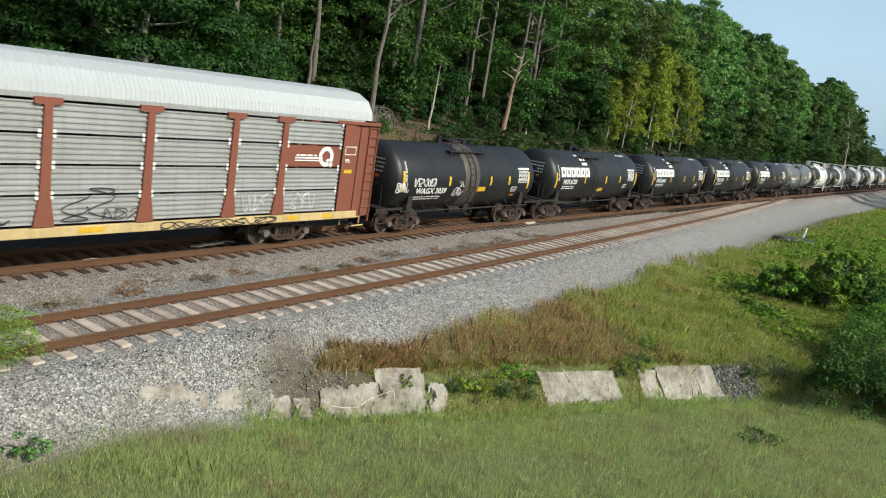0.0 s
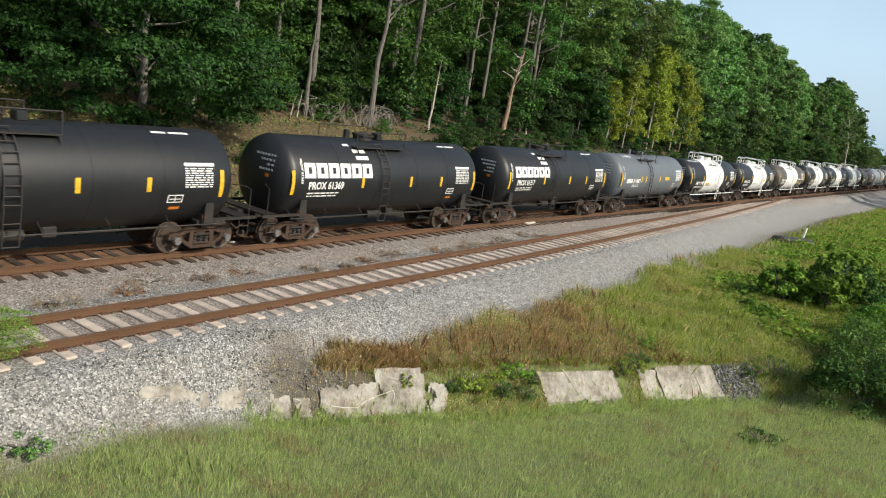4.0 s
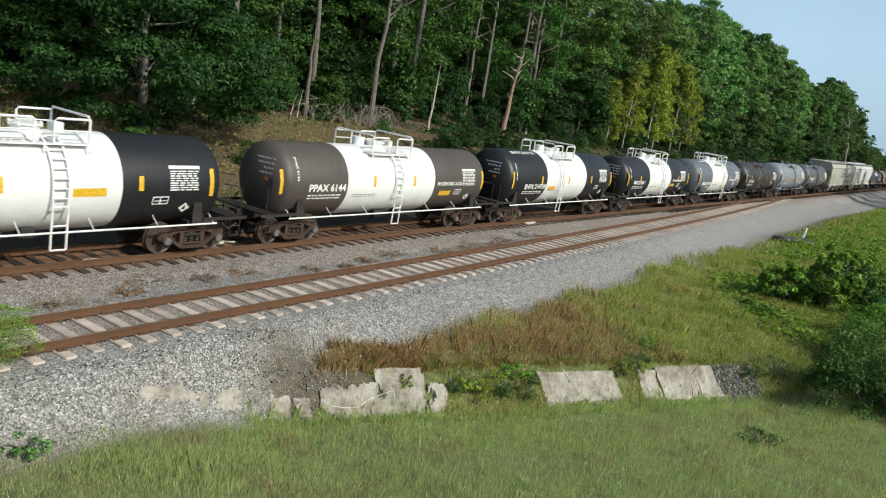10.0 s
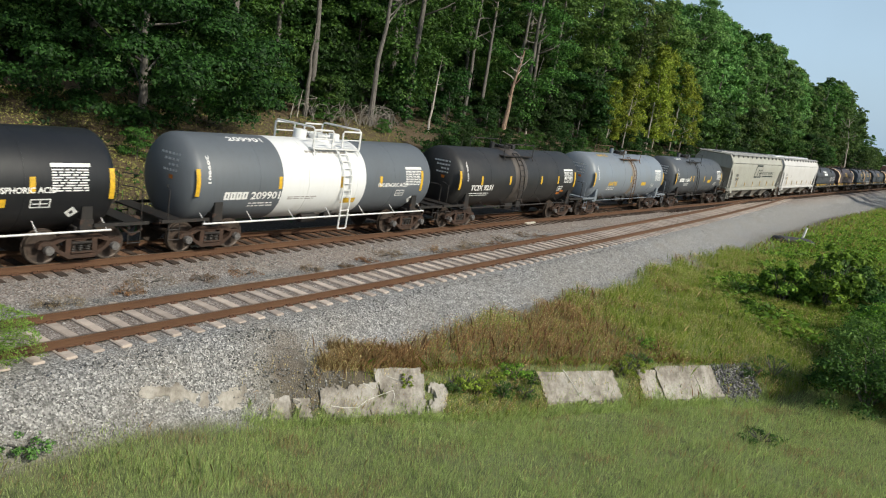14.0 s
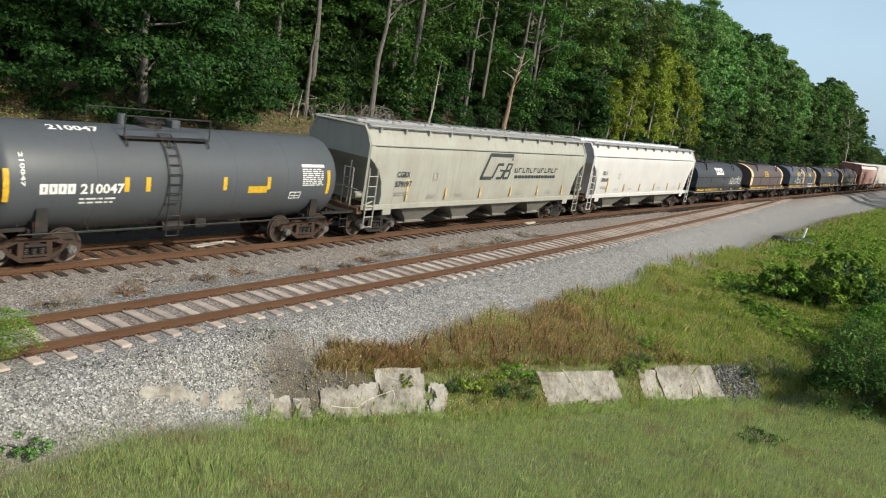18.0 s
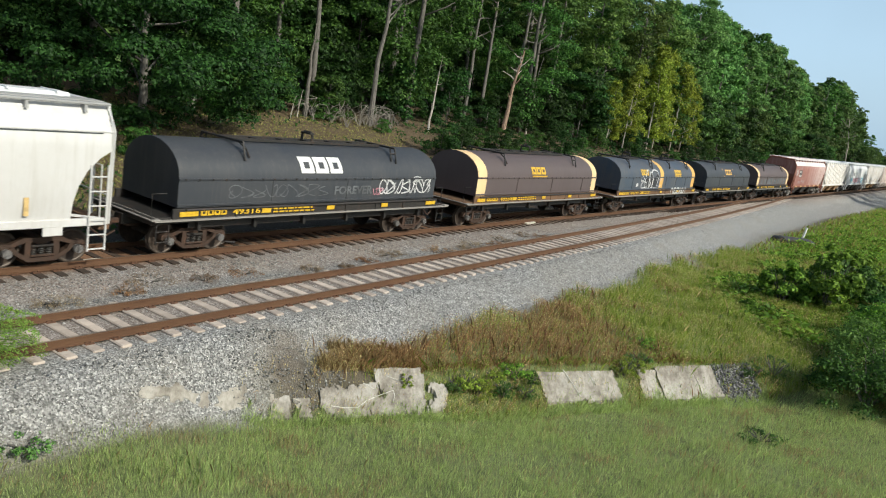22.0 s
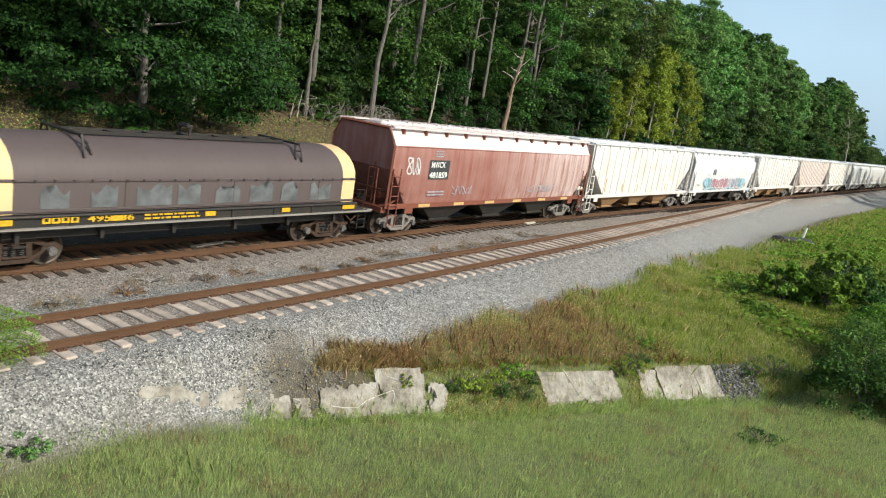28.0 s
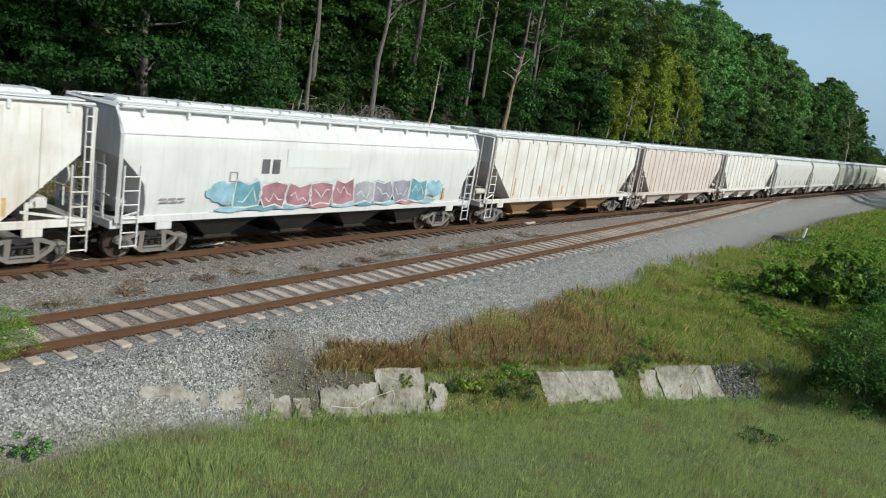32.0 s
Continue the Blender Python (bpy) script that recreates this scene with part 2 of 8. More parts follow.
def ground_z(x, y):
    s, n = track_sn(x, y)
    s2 = max(-60.0, min(95.0, s))
    no = max(near_offset(s2), 0.4)
    base = GRADE * max(-80.0, min(s, 420.0))
    if n <= 2.6 and n < no - 2.7:
        z = lerp_profile(n, CROSS)
    else:
        z = lerp_profile(n, [(no - 2.9, -0.40), (no - 2.3, -0.30), (no + 0.95, -0.30), (no + 2.5, -0.86), (no + 4.5, -1.08), (no + 40, -1.6)])
        if n < 0 or s > 90:
            z = min(z, lerp_profile(n, CROSS + [(3.0, -0.6), (6.0, -1.2), (60, -2.0)])) if s > 90 else z
    z += base
    u, e = ditch_uv(x, y)
    if e > -3.0 and u > -14:
        k = max(0.0, min(1.0, (u + 1.5) / 3.0)) * max(0.0, min(1.0, (21.0 - u) / 4.0))
        lip, bed = -1.2 + 0.004 * u, -2.05
        if e < 0:
            w = (e + 3.0) / 3.0 * smooth01(n, no + 0.9, no + 1.9)
            z = z * (1 - w * k) + (lip + 0.12 * (1 - w)) * w * k
        else:
            grass = lerp_profile(e, [(0.0, bed), (1.25, bed), (2.2, -1.88), (6.5, -1.42), (9.5, -1.0), (16.0, 3.9), (22, 4.4), (60, 4.6)])
            slope = lip + (bed - lip) * min(1.0, e / 1.0)
            side = min(z, lerp_profile(e, [(0.0, -1.15), (2.0, -1.5), (6.5, -1.42), (9.5, -1.0), (16.0, 3.9), (22, 4.4), (60, 4.6)]))
            if e > 7:
                side = grass
            f = smooth01(n, no + 0.95, no + 2.3)
            z = ((slope if e < 1.0 else grass) * k + side * (1 - k)) * f + z * (1 - f)
    if n > 9 and s > 22:
        z += 0.5 * min(1, (s - 22) / 10) * min(1.0, (n - 9) / 6)
    rough = 0.05 if -3 < n < 8 else 0.14
    z += (noise.noise(Vector((x * 0.35, y * 0.35, 0))) * rough + noise.noise(Vector((x * 1.3, y * 1.3, 3))) * rough * 0.3) * (0.25 if -2.4 < n < no + 1 else 1.0)
    return z


def spread(lo, hi, fine_lo, fine_hi, fine, grow=1.22):
    v = [fine_lo + i * fine for i in range(int((fine_hi - fine_lo) / fine) + 1)]
    st, a = fine, v[-1]
    while a < hi:
        st *= grow
        a += st
        v.append(min(a, hi))
    st, a = fine, v[0]
    while a > lo:
        st *= grow
        a -= st
        v.insert(0, max(a, lo))
    return v


def lawn_edge(u):
    """Distance from the ditch line at which the lawn begins, u metres along it."""
    return max(0.54, 1.5 - 0.45 * u)


def ground_zone(x, y):
    """Shares of gravel, grass, leaf litter, brown stain and painted train shade at a place."""
    s, n = track_sn(x, y)
    u, e = ditch_uv(x, y)
    wob = noise.noise(Vector((x * 0.45, y * 0.45, 9))) * 0.9
    edge = 7.25 + 0.2 * wob - 1.4 * smooth01(s, 20, 90) if s > 3 else 7.6 + max(0, 3 - s) * 0.06
    gravel = (1 - smooth01(n, edge - 0.35 + wob, edge + 0.45 + wob)) * smooth01(n, -4.4 + wob * 0.5, -3.0 + wob * 0.5)
    if u < 1.6 and n > 4.5:
        lim = lawn_edge(u)
        gravel = 1 - smooth01(e + wob * 0.15, lim - 0.15, lim + 0.3)
    elif u < 4.0 and n > 5.0:
        gravel *= 1 - 0.6 * smooth01(e, -1.2, 0.0)
    dirt = smooth01(u + 0.6 * wob, 0.7, 2.0) * (1 - smooth01(u, 4.2, 5.8)) * smooth01(e + 0.35 * noise.noise(Vector((x * 1.7, y * 1.7, 3))), -0.85, -0.35) * (e < 0.9)
    gravel *= 1 - 0.65 * dirt
    grass = smooth01(n, 6.0, 8.0) * (1 - 0.9 * dirt)
    litter = 1 - smooth01(n, -4.4, -3.0)
    stain = smooth01(n, -5.4, -4.2) * (1 - 0.88 * smooth01(n, 0.02, 0.34 + 0.2 * wob) - 0.12 * smooth01(n, 0.8, 2.4))
    no = near_offset(max(-60.0, min(95.0, s)))
    stain = max(stain, 0.30 * (1 - smooth01(n, 1.2 + wob, 2.6 + wob)) * smooth01(n, -5.4, -4.2), 0.30 * smooth01(n, no - 2.3, no - 1.7) * (1 - smooth01(n, no - 0.15, no + 0.4)))
    # strip beyond the far rail, darkened to stand for the train's shadow
    train_shade = smooth01(n, -8.5, -6.5) * (1 - smooth01(n, -2.35, -1.9))
    return gravel, grass, litter, stain, train_shade


def build_ground():
    ss = spread(-700, 3000, -12, 32, 0.4)
    ns = spread(-2500, 900, -4, 22, 0.36)
    verts, zones = [], []
    for s in ss:
        for n in ns:
            p = track_point(s, n, 0) if abs(s) < 500 else FAR0.to_3d() + Vector((math.cos(TH) * s + n * math.sin(TH), math.sin(TH) * s - n * math.cos(TH), 0))
            z = ground_z(p.x, p.y)
            verts.append((p.x, p.y, z))
            zones.append(ground_zone(p.x, p.y))
    w = len(ns)
    faces = [(i * w + j, i * w + j + 1, (i + 1) * w + j + 1, (i + 1) * w + j) for i in range(len(ss) - 1) for j in range(w - 1)]
    me = bpy.data.meshes.new("ground")
    me.from_pydata(verts, [], [f[::-1] for f in faces])
    for k, nm in enumerate(("gravel", "grass", "litter", "stain", "train_shade")):
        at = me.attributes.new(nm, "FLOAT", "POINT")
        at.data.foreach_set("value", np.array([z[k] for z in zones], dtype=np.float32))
    me.shade_smooth()
    m, t, b = nodes_of("ground_surface")
    v = coords(t)

    def attr(nm):
        a = t.nodes.new("ShaderNodeAttribute")
        a.attribute_name = nm
        return a.outputs["Fac"]
    vor = t.nodes.new("ShaderNodeTexVoronoi")
    vor.inputs["Scale"].default_value = 30.0
    t.links.new(v, vor.inputs["Vector"])
    stone = ramp(t, vor.outputs["Color"], [(0.0, (0.03, 0.03, 0.03)), (0.42, (0.172, 0.171, 0.169)), (0.75, (0.315, 0.312, 0.305)), (1.0, (0.58, 0.57, 0.555))])
    patch = noise_node(t, 0.5, 5, v)
    stone = mix(t, ramp(t, patch.outputs[0], [(0.4, (0, 0, 0)), (0.75, (0.5,) * 3)]), stone, (0.20, 0.18, 0.15))
    mid = noise_node(t, 5.0, 7, v, 0.78)
    stone = mix(t, 0.5, stone, ramp(t, mid.outputs[0], [(0.34, (0.42,) * 3), (0.5, (1.25,) * 3), (0.66, (1.9, 1.88, 1.85))]), "MULTIPLY")
    soil = ramp(t, noise_node(t, 3.0, 6, v).outputs[0], [(0.3, (0.10, 0.115, 0.045)), (0.7, (0.185, 0.225, 0.08))])
    lit = ramp(t, noise_node(t, 4.0, 6, v, 0.75).outputs[0], [(0.3, (0.045, 0.03, 0.018)), (0.55, (0.11, 0.075, 0.04)), (0.75, (0.22, 0.20, 0.08))])
    floor_c = ramp(t, noise_node(t, 1.2, 5, v).outputs[0], [(0.3, (0.05, 0.042, 0.03)), (0.7, (0.14, 0.11, 0.085))])
    c = mix(t, attr("grass"), floor_c, soil)
    c = mix(t, attr("litter"), c, lit)
    c = mix(t, attr("gravel"), c, stone)
    c = mix(t, attr("stain"), c, mix(t, 0.86, c, (0.20, 0.092, 0.038)))
    # the train's shade is put into the ground colour here
    c = mix(t, attr("train_shade"), c, mix(t, 0.9, c, (0.030, 0.024, 0.019)))
    t.links.new(c, b.inputs["Base Color"])
    b.inputs["Roughness"].default_value = 0.95
    bump(t, b, vor.outputs["Distance"], 0.9, 0.03)
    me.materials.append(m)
    return tagged(new("ground", me), "grey railway ballast, grassy verge and leaf-strewn forest floor", "ground", kind="structure")


build_ground()

# ---- tracks ----
RAIL_PROFILE = [(-0.07, 0), (0.07, 0), (0.07, 0.012), (0.012, 0.035), (0.009, 0.125), (0.036, 0.138), (0.036, 0.172), (0.028, 0.178), (-0.028, 0.178), (-0.036, 0.172), (-0.036, 0.138), (-0.009, 0.125), (-0.012, 0.035), (-0.07, 0.012)]


def rail_mesh(name, near, n, s0, s1, step):
    bm = bmesh.new()
    rings, s = [], s0
    while s <= s1 + 1e-6:
        m = track_pose(s, n, -0.178, near)
        rings.append([bm.verts.new(m @ Vector((0, -y, z))) for y, z in RAIL_PROFILE])
        s += step
    for q, w in zip(rings, rings[1:]):
        for k in range(len(q)):
            f = bm.faces.new((q[k], q[(k + 1) % len(q)], w[(k + 1) % len(q)], w[k]))
            if k in (7,):
                f.material_index = 1
    bmesh.ops.recalc_face_normals(bm, faces=bm.faces)
    me = bpy.data.meshes.new(name)
    bm.to_mesh(me)
    bm.free()
    me.materials.append(M_RAIL)
    me.materials.append(M_RAILTOP)
    return me


def tie_mesh(name, size, chamfer, material, wear):
    bm = bmesh.new()
    box(bm, (0, 0, 0), size, chamfer)
    for vtx in bm.verts:
        vtx.co += Vector((noise.noise(vtx.co * 7 + Vector((wear, 0, 0))), noise.noise(vtx.co * 7 + Vector((0, wear, 5))), 0)) * (0.02 if wear else 0.004)
    me = bpy.data.meshes.new(name)
    bm.to_mesh(me)
    bm.free()
    me.materials.append(material)
    return me


def random_tint(material, lo, hi):
    """Lets alike pieces differ in brightness one by one."""
    t = material.node_tree
    b = t.nodes["Principled BSDF"]
    src = b.inputs["Base Color"].links[0].from_socket
    o = t.nodes.new("ShaderNodeObjectInfo")
    mr = t.nodes.new("ShaderNodeMapRange")
    mr.inputs[3].default_value, mr.inputs[4].default_value = lo, hi
    t.links.new(o.outputs["Random"], mr.inputs[0])
    h = t.nodes.new("ShaderNodeHueSaturation")
    t.links.new(mr.outputs[0], h.inputs["Value"])
    t.links.new(src, h.inputs["Color"])
    t.links.new(h.outputs[0], b.inputs["Base Color"])


random_tint(M_TIE_CONC, 0.75, 1.15)
random_tint(M_TIE_WOOD, 0.6, 1.5)


def build_track(near):
    label = "railway track with rusty rails on pale concrete ties" if near else "main railway track with rusty rails on dark timber ties"
    tr = thing("railway_track", Matrix.Identity(4), label, "railway track", kind="structure")
    s1 = 93.0 if near else 420.0
    for n in ((0.0, -1.505) if near else (0.0, -1.505)):
        link_mesh("rail", rail_mesh("rail", near, n, -40.0, s1, 1.0 if near else 4.0), None, tr)
    if near:
        meshes = [tie_mesh("tie", (0.25, 2.55, 0.2), 0.025, M_TIE_CONC, 0)]
        step, zt = 0.61, -0.178 - 0.095
    else:
        meshes = [tie_mesh("tie", (0.22, 2.6, 0.18), 0.012, M_TIE_WOOD, k + 1) for k in range(4)]
        step, zt = 0.53, -0.178 - 0.10
    plate = bmesh.new()
    for sy in (-1, 1):
        box(plate, (0, sy * 0.7525, 0), (0.19, 0.36, 0.02))
        for sx in (-1, 1):
            box(plate, (sx * 0.06, sy * 0.7525 + 0.1, 0.02), (0.035, 0.035, 0.03))
            box(plate, (sx * 0.06, sy * 0.7525 - 0.1, 0.02), (0.035, 0.035, 0.03))
    pm = bpy.data.meshes.new("tie_plate")
    plate.to_mesh(pm)
    plate.free()
    pm.materials.append(M_PLATE)
    rng = random.Random(4)
    s, i = -14.0, 0
    rest, count = bmesh.new(), 0
    while s < (90 if near else 260):
        m = track_pose(s, -0.7525 + rng.uniform(-0.04, 0.04), zt + rng.uniform(-0.012, 0.008), near) @ pose(0, 0, 0, 0, 0, rng.uniform(-1.2, 1.2))
        if count < 200:
            ob = link_mesh("tie", rng.choice(meshes), None, tr)
            ob.matrix_world = m
            if s < 28:
                p = link_mesh("tie_plate", pm, None, ob)
                p.location = (0, 0, 0.107 if near else 0.098)
            count += 1
        else:
            box(rest, (0, 0, 0), (0.22, 2.55, 0.18), rot=None)
            bmesh.ops.transform(rest, matrix=m, verts=rest.verts[-8:])
        s += step * rng.uniform(0.97, 1.03) if near else step * rng.uniform(0.9, 1.1)
        i += 1
    if len(rest.verts):
        tagged(part("distant_ties", rest, M_TIE_CONC if near else M_TIE_WOOD, tr), kind="stuff")
    else:
        rest.free()


build_track(False)
build_track(True)

# ---- train: shared running gear ----
MOVING = []      # (car, arc length at nine seconds)
SPINNING = []    # (wheelset, place on its truck)
_shared = {}


def shared(name, build, *materials, smooth=False):
    if name not in _shared:
        bm = bmesh.new()
        build(bm)
        me = bpy.data.meshes.new(name)
        bm.to_mesh(me)
        bm.free()
        if smooth:
            me.shade_smooth()
            me.set_sharp_from_angle(angle=radians(35))
        for k in materials:
            me.materials.append(k)
        _shared[name] = me
    return _shared[name]


def wheelset_geo(bm):
    for sy in (-1, 1):
        tmp = bmesh.new()
        lathe_x(tmp, [(-0.05, 0.0), (-0.05, 0.15), (-0.02, 0.34), (-0.03, 0.40), (-0.045, 0.42), (-0.045, 0.457), (0.06, 0.452), (0.065, 0.485), (0.09, 0.485), (0.09, 0.40), (0.05, 0.34), (0.03, 0.15), (0.08, 0.0)], 28)
        bmesh.ops.transform(tmp, matrix=Matrix.Translation((0, sy * 0.755, 0)) @ pose(0, 0, 0, 0, 0, 90 if sy < 0 else -90), verts=tmp.verts)
        me = bpy.data.meshes.new("tmp")
        tmp.to_mesh(me)
        tmp.free()
        bm.from_mesh(me)
        bpy.data.meshes.remove(me)
    tube(bm, [(0, -1.08, 0), (0, 1.08, 0)], 0.085, 10)
    for f in bm.faces:
        c = f.calc_center_median()
        f.material_index = 2 if 0.40 < math.hypot(c.x, c.z) < 0.4565 and abs(c.y) > 0.74 else 0
    k = len(bm.faces)
    for sy in (-1, 1):
        tube(bm, [(0, sy * 1.07, 0), (0, sy * 1.22, 0)], 0.115, 10)
        for a in range(3):
            c = (0.06 * math.cos(a * 2.094), sy * 1.23, 0.06 * math.sin(a * 2.094))
            box(bm, c, (0.035, 0.03, 0.035))
    bm.faces.ensure_lookup_table()
    for f in bm.faces[k:]:
        f.material_index = 1


def side_frame_geo(bm):
    """A cast side frame: bowed top chord, V-shaped bottom chord, two columns and a pedestal over each axle."""
    y0, y1 = -0.08, 0.08
    prism(bm, [(-1.14, 0.50), (-1.10, 0.62), (-0.98, 0.68), (-0.78, 0.66), (-0.46, 0.80), (0.46, 0.80), (0.78, 0.66), (0.98, 0.68), (1.10, 0.62), (1.14, 0.50), (1.05, 0.46), (0.98, 0.56), (0.80, 0.55), (0.42, 0.685), (-0.42, 0.685), (-0.80, 0.55), (-0.98, 0.56), (-1.05, 0.46)], y0, y1)
    prism(bm, [(-0.84, 0.60), (-0.72, 0.42), (-0.36, 0.18), (0.36, 0.18), (0.72, 0.42), (0.84, 0.60), (0.70, 0.60), (0.62, 0.46), (0.30, 0.285), (-0.30, 0.285), (-0.62, 0.46), (-0.70, 0.60)], y0 - 0.02, y1 + 0.02)
    for sx in (-1, 1):
        prism(bm, [(sx * 0.44, 0.24), (sx * 0.30, 0.24), (sx * 0.27, 0.72), (sx * 0.42, 0.72)][::sx], y0 - 0.01, y1 + 0.01)
        box(bm, (sx * 0.889, 0, 0.57), (0.30, 0.2, 0.10), 0.03)
    box(bm, (0, 0, 0.335), (0.58, 0.24, 0.05), 0.01)


def spring_geo(bm):
    for x in (-0.2, 0.0, 0.2):
        pts = [(x + 0.075 * math.cos(a * 0.8), 0.075 * math.sin(a * 0.8), 0.32 + 0.24 * a / 40) for a in range(41)]
        tube(bm, pts, 0.018, 5)
    box(bm, (0, 0, 0.59), (0.56, 0.24, 0.07), 0.02)


def truck_bolster_geo(bm):
    box(bm, (0, 0, 0.62), (0.36, 2.1, 0.24), 0.05)
    tube(bm, [(0, 0, 0.70), (0, 0, 0.86)], 0.2, 14)
    for sx in (-1, 1):
        box(bm, (sx * 0.42, 0, 0.42), (0.07, 1.6, 0.13), 0.02)


def add_truck(car, x, rusty=True, dusty=False):
    mat_ = M_DUSTY if dusty else M_RUSTY if rusty else M_STEEL
    key = "d" if dusty else "r" if rusty else "b"
    t = link_mesh("truck", shared("truck" + key, truck_bolster_geo, mat_), None, car)
    t.location = (x, 0, 0)
    for sy in (-1, 1):
        f = link_mesh("side_frame", shared("side_frame" + key, side_frame_geo, mat_), None, t)
        f.location = (0, sy * 1.0, 0)
        g = link_mesh("spring_pack", shared("spring_pack", spring_geo, M_STEEL, smooth=True), None, t)
        g.location = (0, sy * 1.0, 0)
    for sx in (-1, 1):
        w = link_mesh("wheelset", shared("wheelset", wheelset_geo, M_WHEEL, M_HUB, M_RIM, smooth=True), None, t)
        w.location = (sx * 0.889, 0, 0.457)
        SPINNING.append((w, sx))
    return t


def coupler_geo(bm):
    box(bm, (0.25, 0, 0.87), (0.6, 0.14, 0.16), 0.03)
    box(bm, (0.62, 0.05, 0.87), (0.24, 0.3, 0.26), 0.06)
    box(bm, (0.78, -0.1, 0.87), (0.18, 0.12, 0.26), 0.04)
    tube(bm, [(0.1, -0.35, 0.8), (0.5, -0.38, 0.5), (0.95, -0.2, 0.62)], 0.03, 6)
    box(bm, (-0.15, 0, 0.9), (0.45, 0.4, 0.36), 0.03)


def add_coupler(car, x, sign):
    c = link_mesh("coupler", shared("coupler", coupler_geo, M_RUSTY), None, car)
    c.matrix_basis = pose(x, 0, 0, 0, 0, 0 if sign > 0 else 180)
    return c


def new_car(name, a, b, label, category, group):
    mid = (a + b) / 2 - 0.2
    car = thing(name, track_pose(mid, -0.7525, 0), label, category, group)
    MOVING.append((car, mid))
    return car, (b - a)


# ---- train: lettering ----
def text_geo(words, height):
    cu = bpy.data.curves.new("words", "FONT")
    cu.body, cu.size, cu.resolution_u, cu.offset = words, height * 1.38, 2, 0.035 * height
    ob = bpy.data.objects.new("words", cu)
    me = bpy.data.meshes.new_from_object(ob)
    bpy.data.objects.remove(ob)
    bpy.data.curves.remove(cu)
    return me


def curved(bm, R, zc, phi0, off=0.008):
    """Bends flat marks (x, height) round the tank's camera-side flank."""
    for v in bm.verts:
        p = phi0 + v.co.y / R
        v.co = Vector((v.co.x, -(R + off + v.co.z) * math.cos(p), zc + (R + off + v.co.z) * math.sin(p)))


def flat_rect(bm, x0, x1, v0, v1, lean=0.0):
    k = max(1, int((v1 - v0) / 0.15))
    rows = []
    for i in range(k + 1):
        v = v0 + (v1 - v0) * i / k
        sh = lean * (v - v0)
        rows.append((bm.verts.new((x0 + sh, v, 0)), bm.verts.new((x1 + sh, v, 0))))
    for (a, b), (c, d) in zip(rows, rows[1:]):
        bm.faces.new((a, b, d, c))


def rows_of_bars(bm, x0, x1, v1, rows, h, gap, rng):
    """Unreadable small print as short bars."""
    for r in range(rows):
        x = x0
        top = v1 - r * (h + gap)
        while x < x1 - 0.05:
            w = min(rng.uniform(0.08, 0.3), x1 - x)
            flat_rect(bm, x, x + w, top - h, top)
            x += w + 0.05


def mark(car, name, bm, material, R, zc, phi0, label=""):
    curved(bm, R, zc, phi0)
    return part(name, bm, material, car, label)


def words_on_tank(car, words, x0, x1, height, R, zc, phi0, material=None):
    me = text_geo(words, height)
    bm = bmesh.new()
    bm.from_mesh(me)
    bpy.data.meshes.remove(me)
    k = (x1 - x0) / max(v.co.x for v in bm.verts)
    for v in bm.verts:
        v.co = Vector((v.co.x * k + x0, v.co.y, 0))
    return mark(car, "lettering", bm, material or M_MARK, R, zc, phi0)


def words_flat(car, words, x, x1, z, height, y, material):
    me = text_geo(words, height)
    bm = bmesh.new()
    bm.from_mesh(me)
    bpy.data.meshes.remove(me)
    for v in bm.verts:
        v.co.z = -1.0
    k = (x1 - x) / max(v.co.x for v in bm.verts)
    for v in bm.verts:
        v.co = Vector((v.co.x * k + x, y, v.co.y + z))
    return part("lettering", bm, material, car)


def block_letters(bm, n, x, v, w, h, th):
    """A bold logotype reduced to n plain hollow blocks."""
    pitch = w / n
    for i in range(n):
        x0, x1 = x + i * pitch, x + (i + 0.88) * pitch
        flat_rect(bm, x0, x0 + th * 1.15, v, v + h)
        flat_rect(bm, x1 - th * 1.15, x1, v, v + h)
        flat_rect(bm, x0 + th * 1.15, x1 - th * 1.15, v + h - th, v + h)
        flat_rect(bm, x0 + th * 1.15, x1 - th * 1.15, v, v + th)


# ---- train: tank cars ----
M_FRAME_RUST = paint("rust_streaked_frame", (0.10, 0.06, 0.035), (0.2, 0.10, 0.05), 0.8, 0.7, rust=0.6)
M_WALK = paint("dusty_grey_walkway", (0.27, 0.255, 0.235), (0.12, 0.085, 0.06), 0.5, 0.7)
M_LADDER_DUST = paint("tan_rust_wash", (0.27, 0.23, 0.19), (0.16, 0.10, 0.06), 0.6, 0.7)


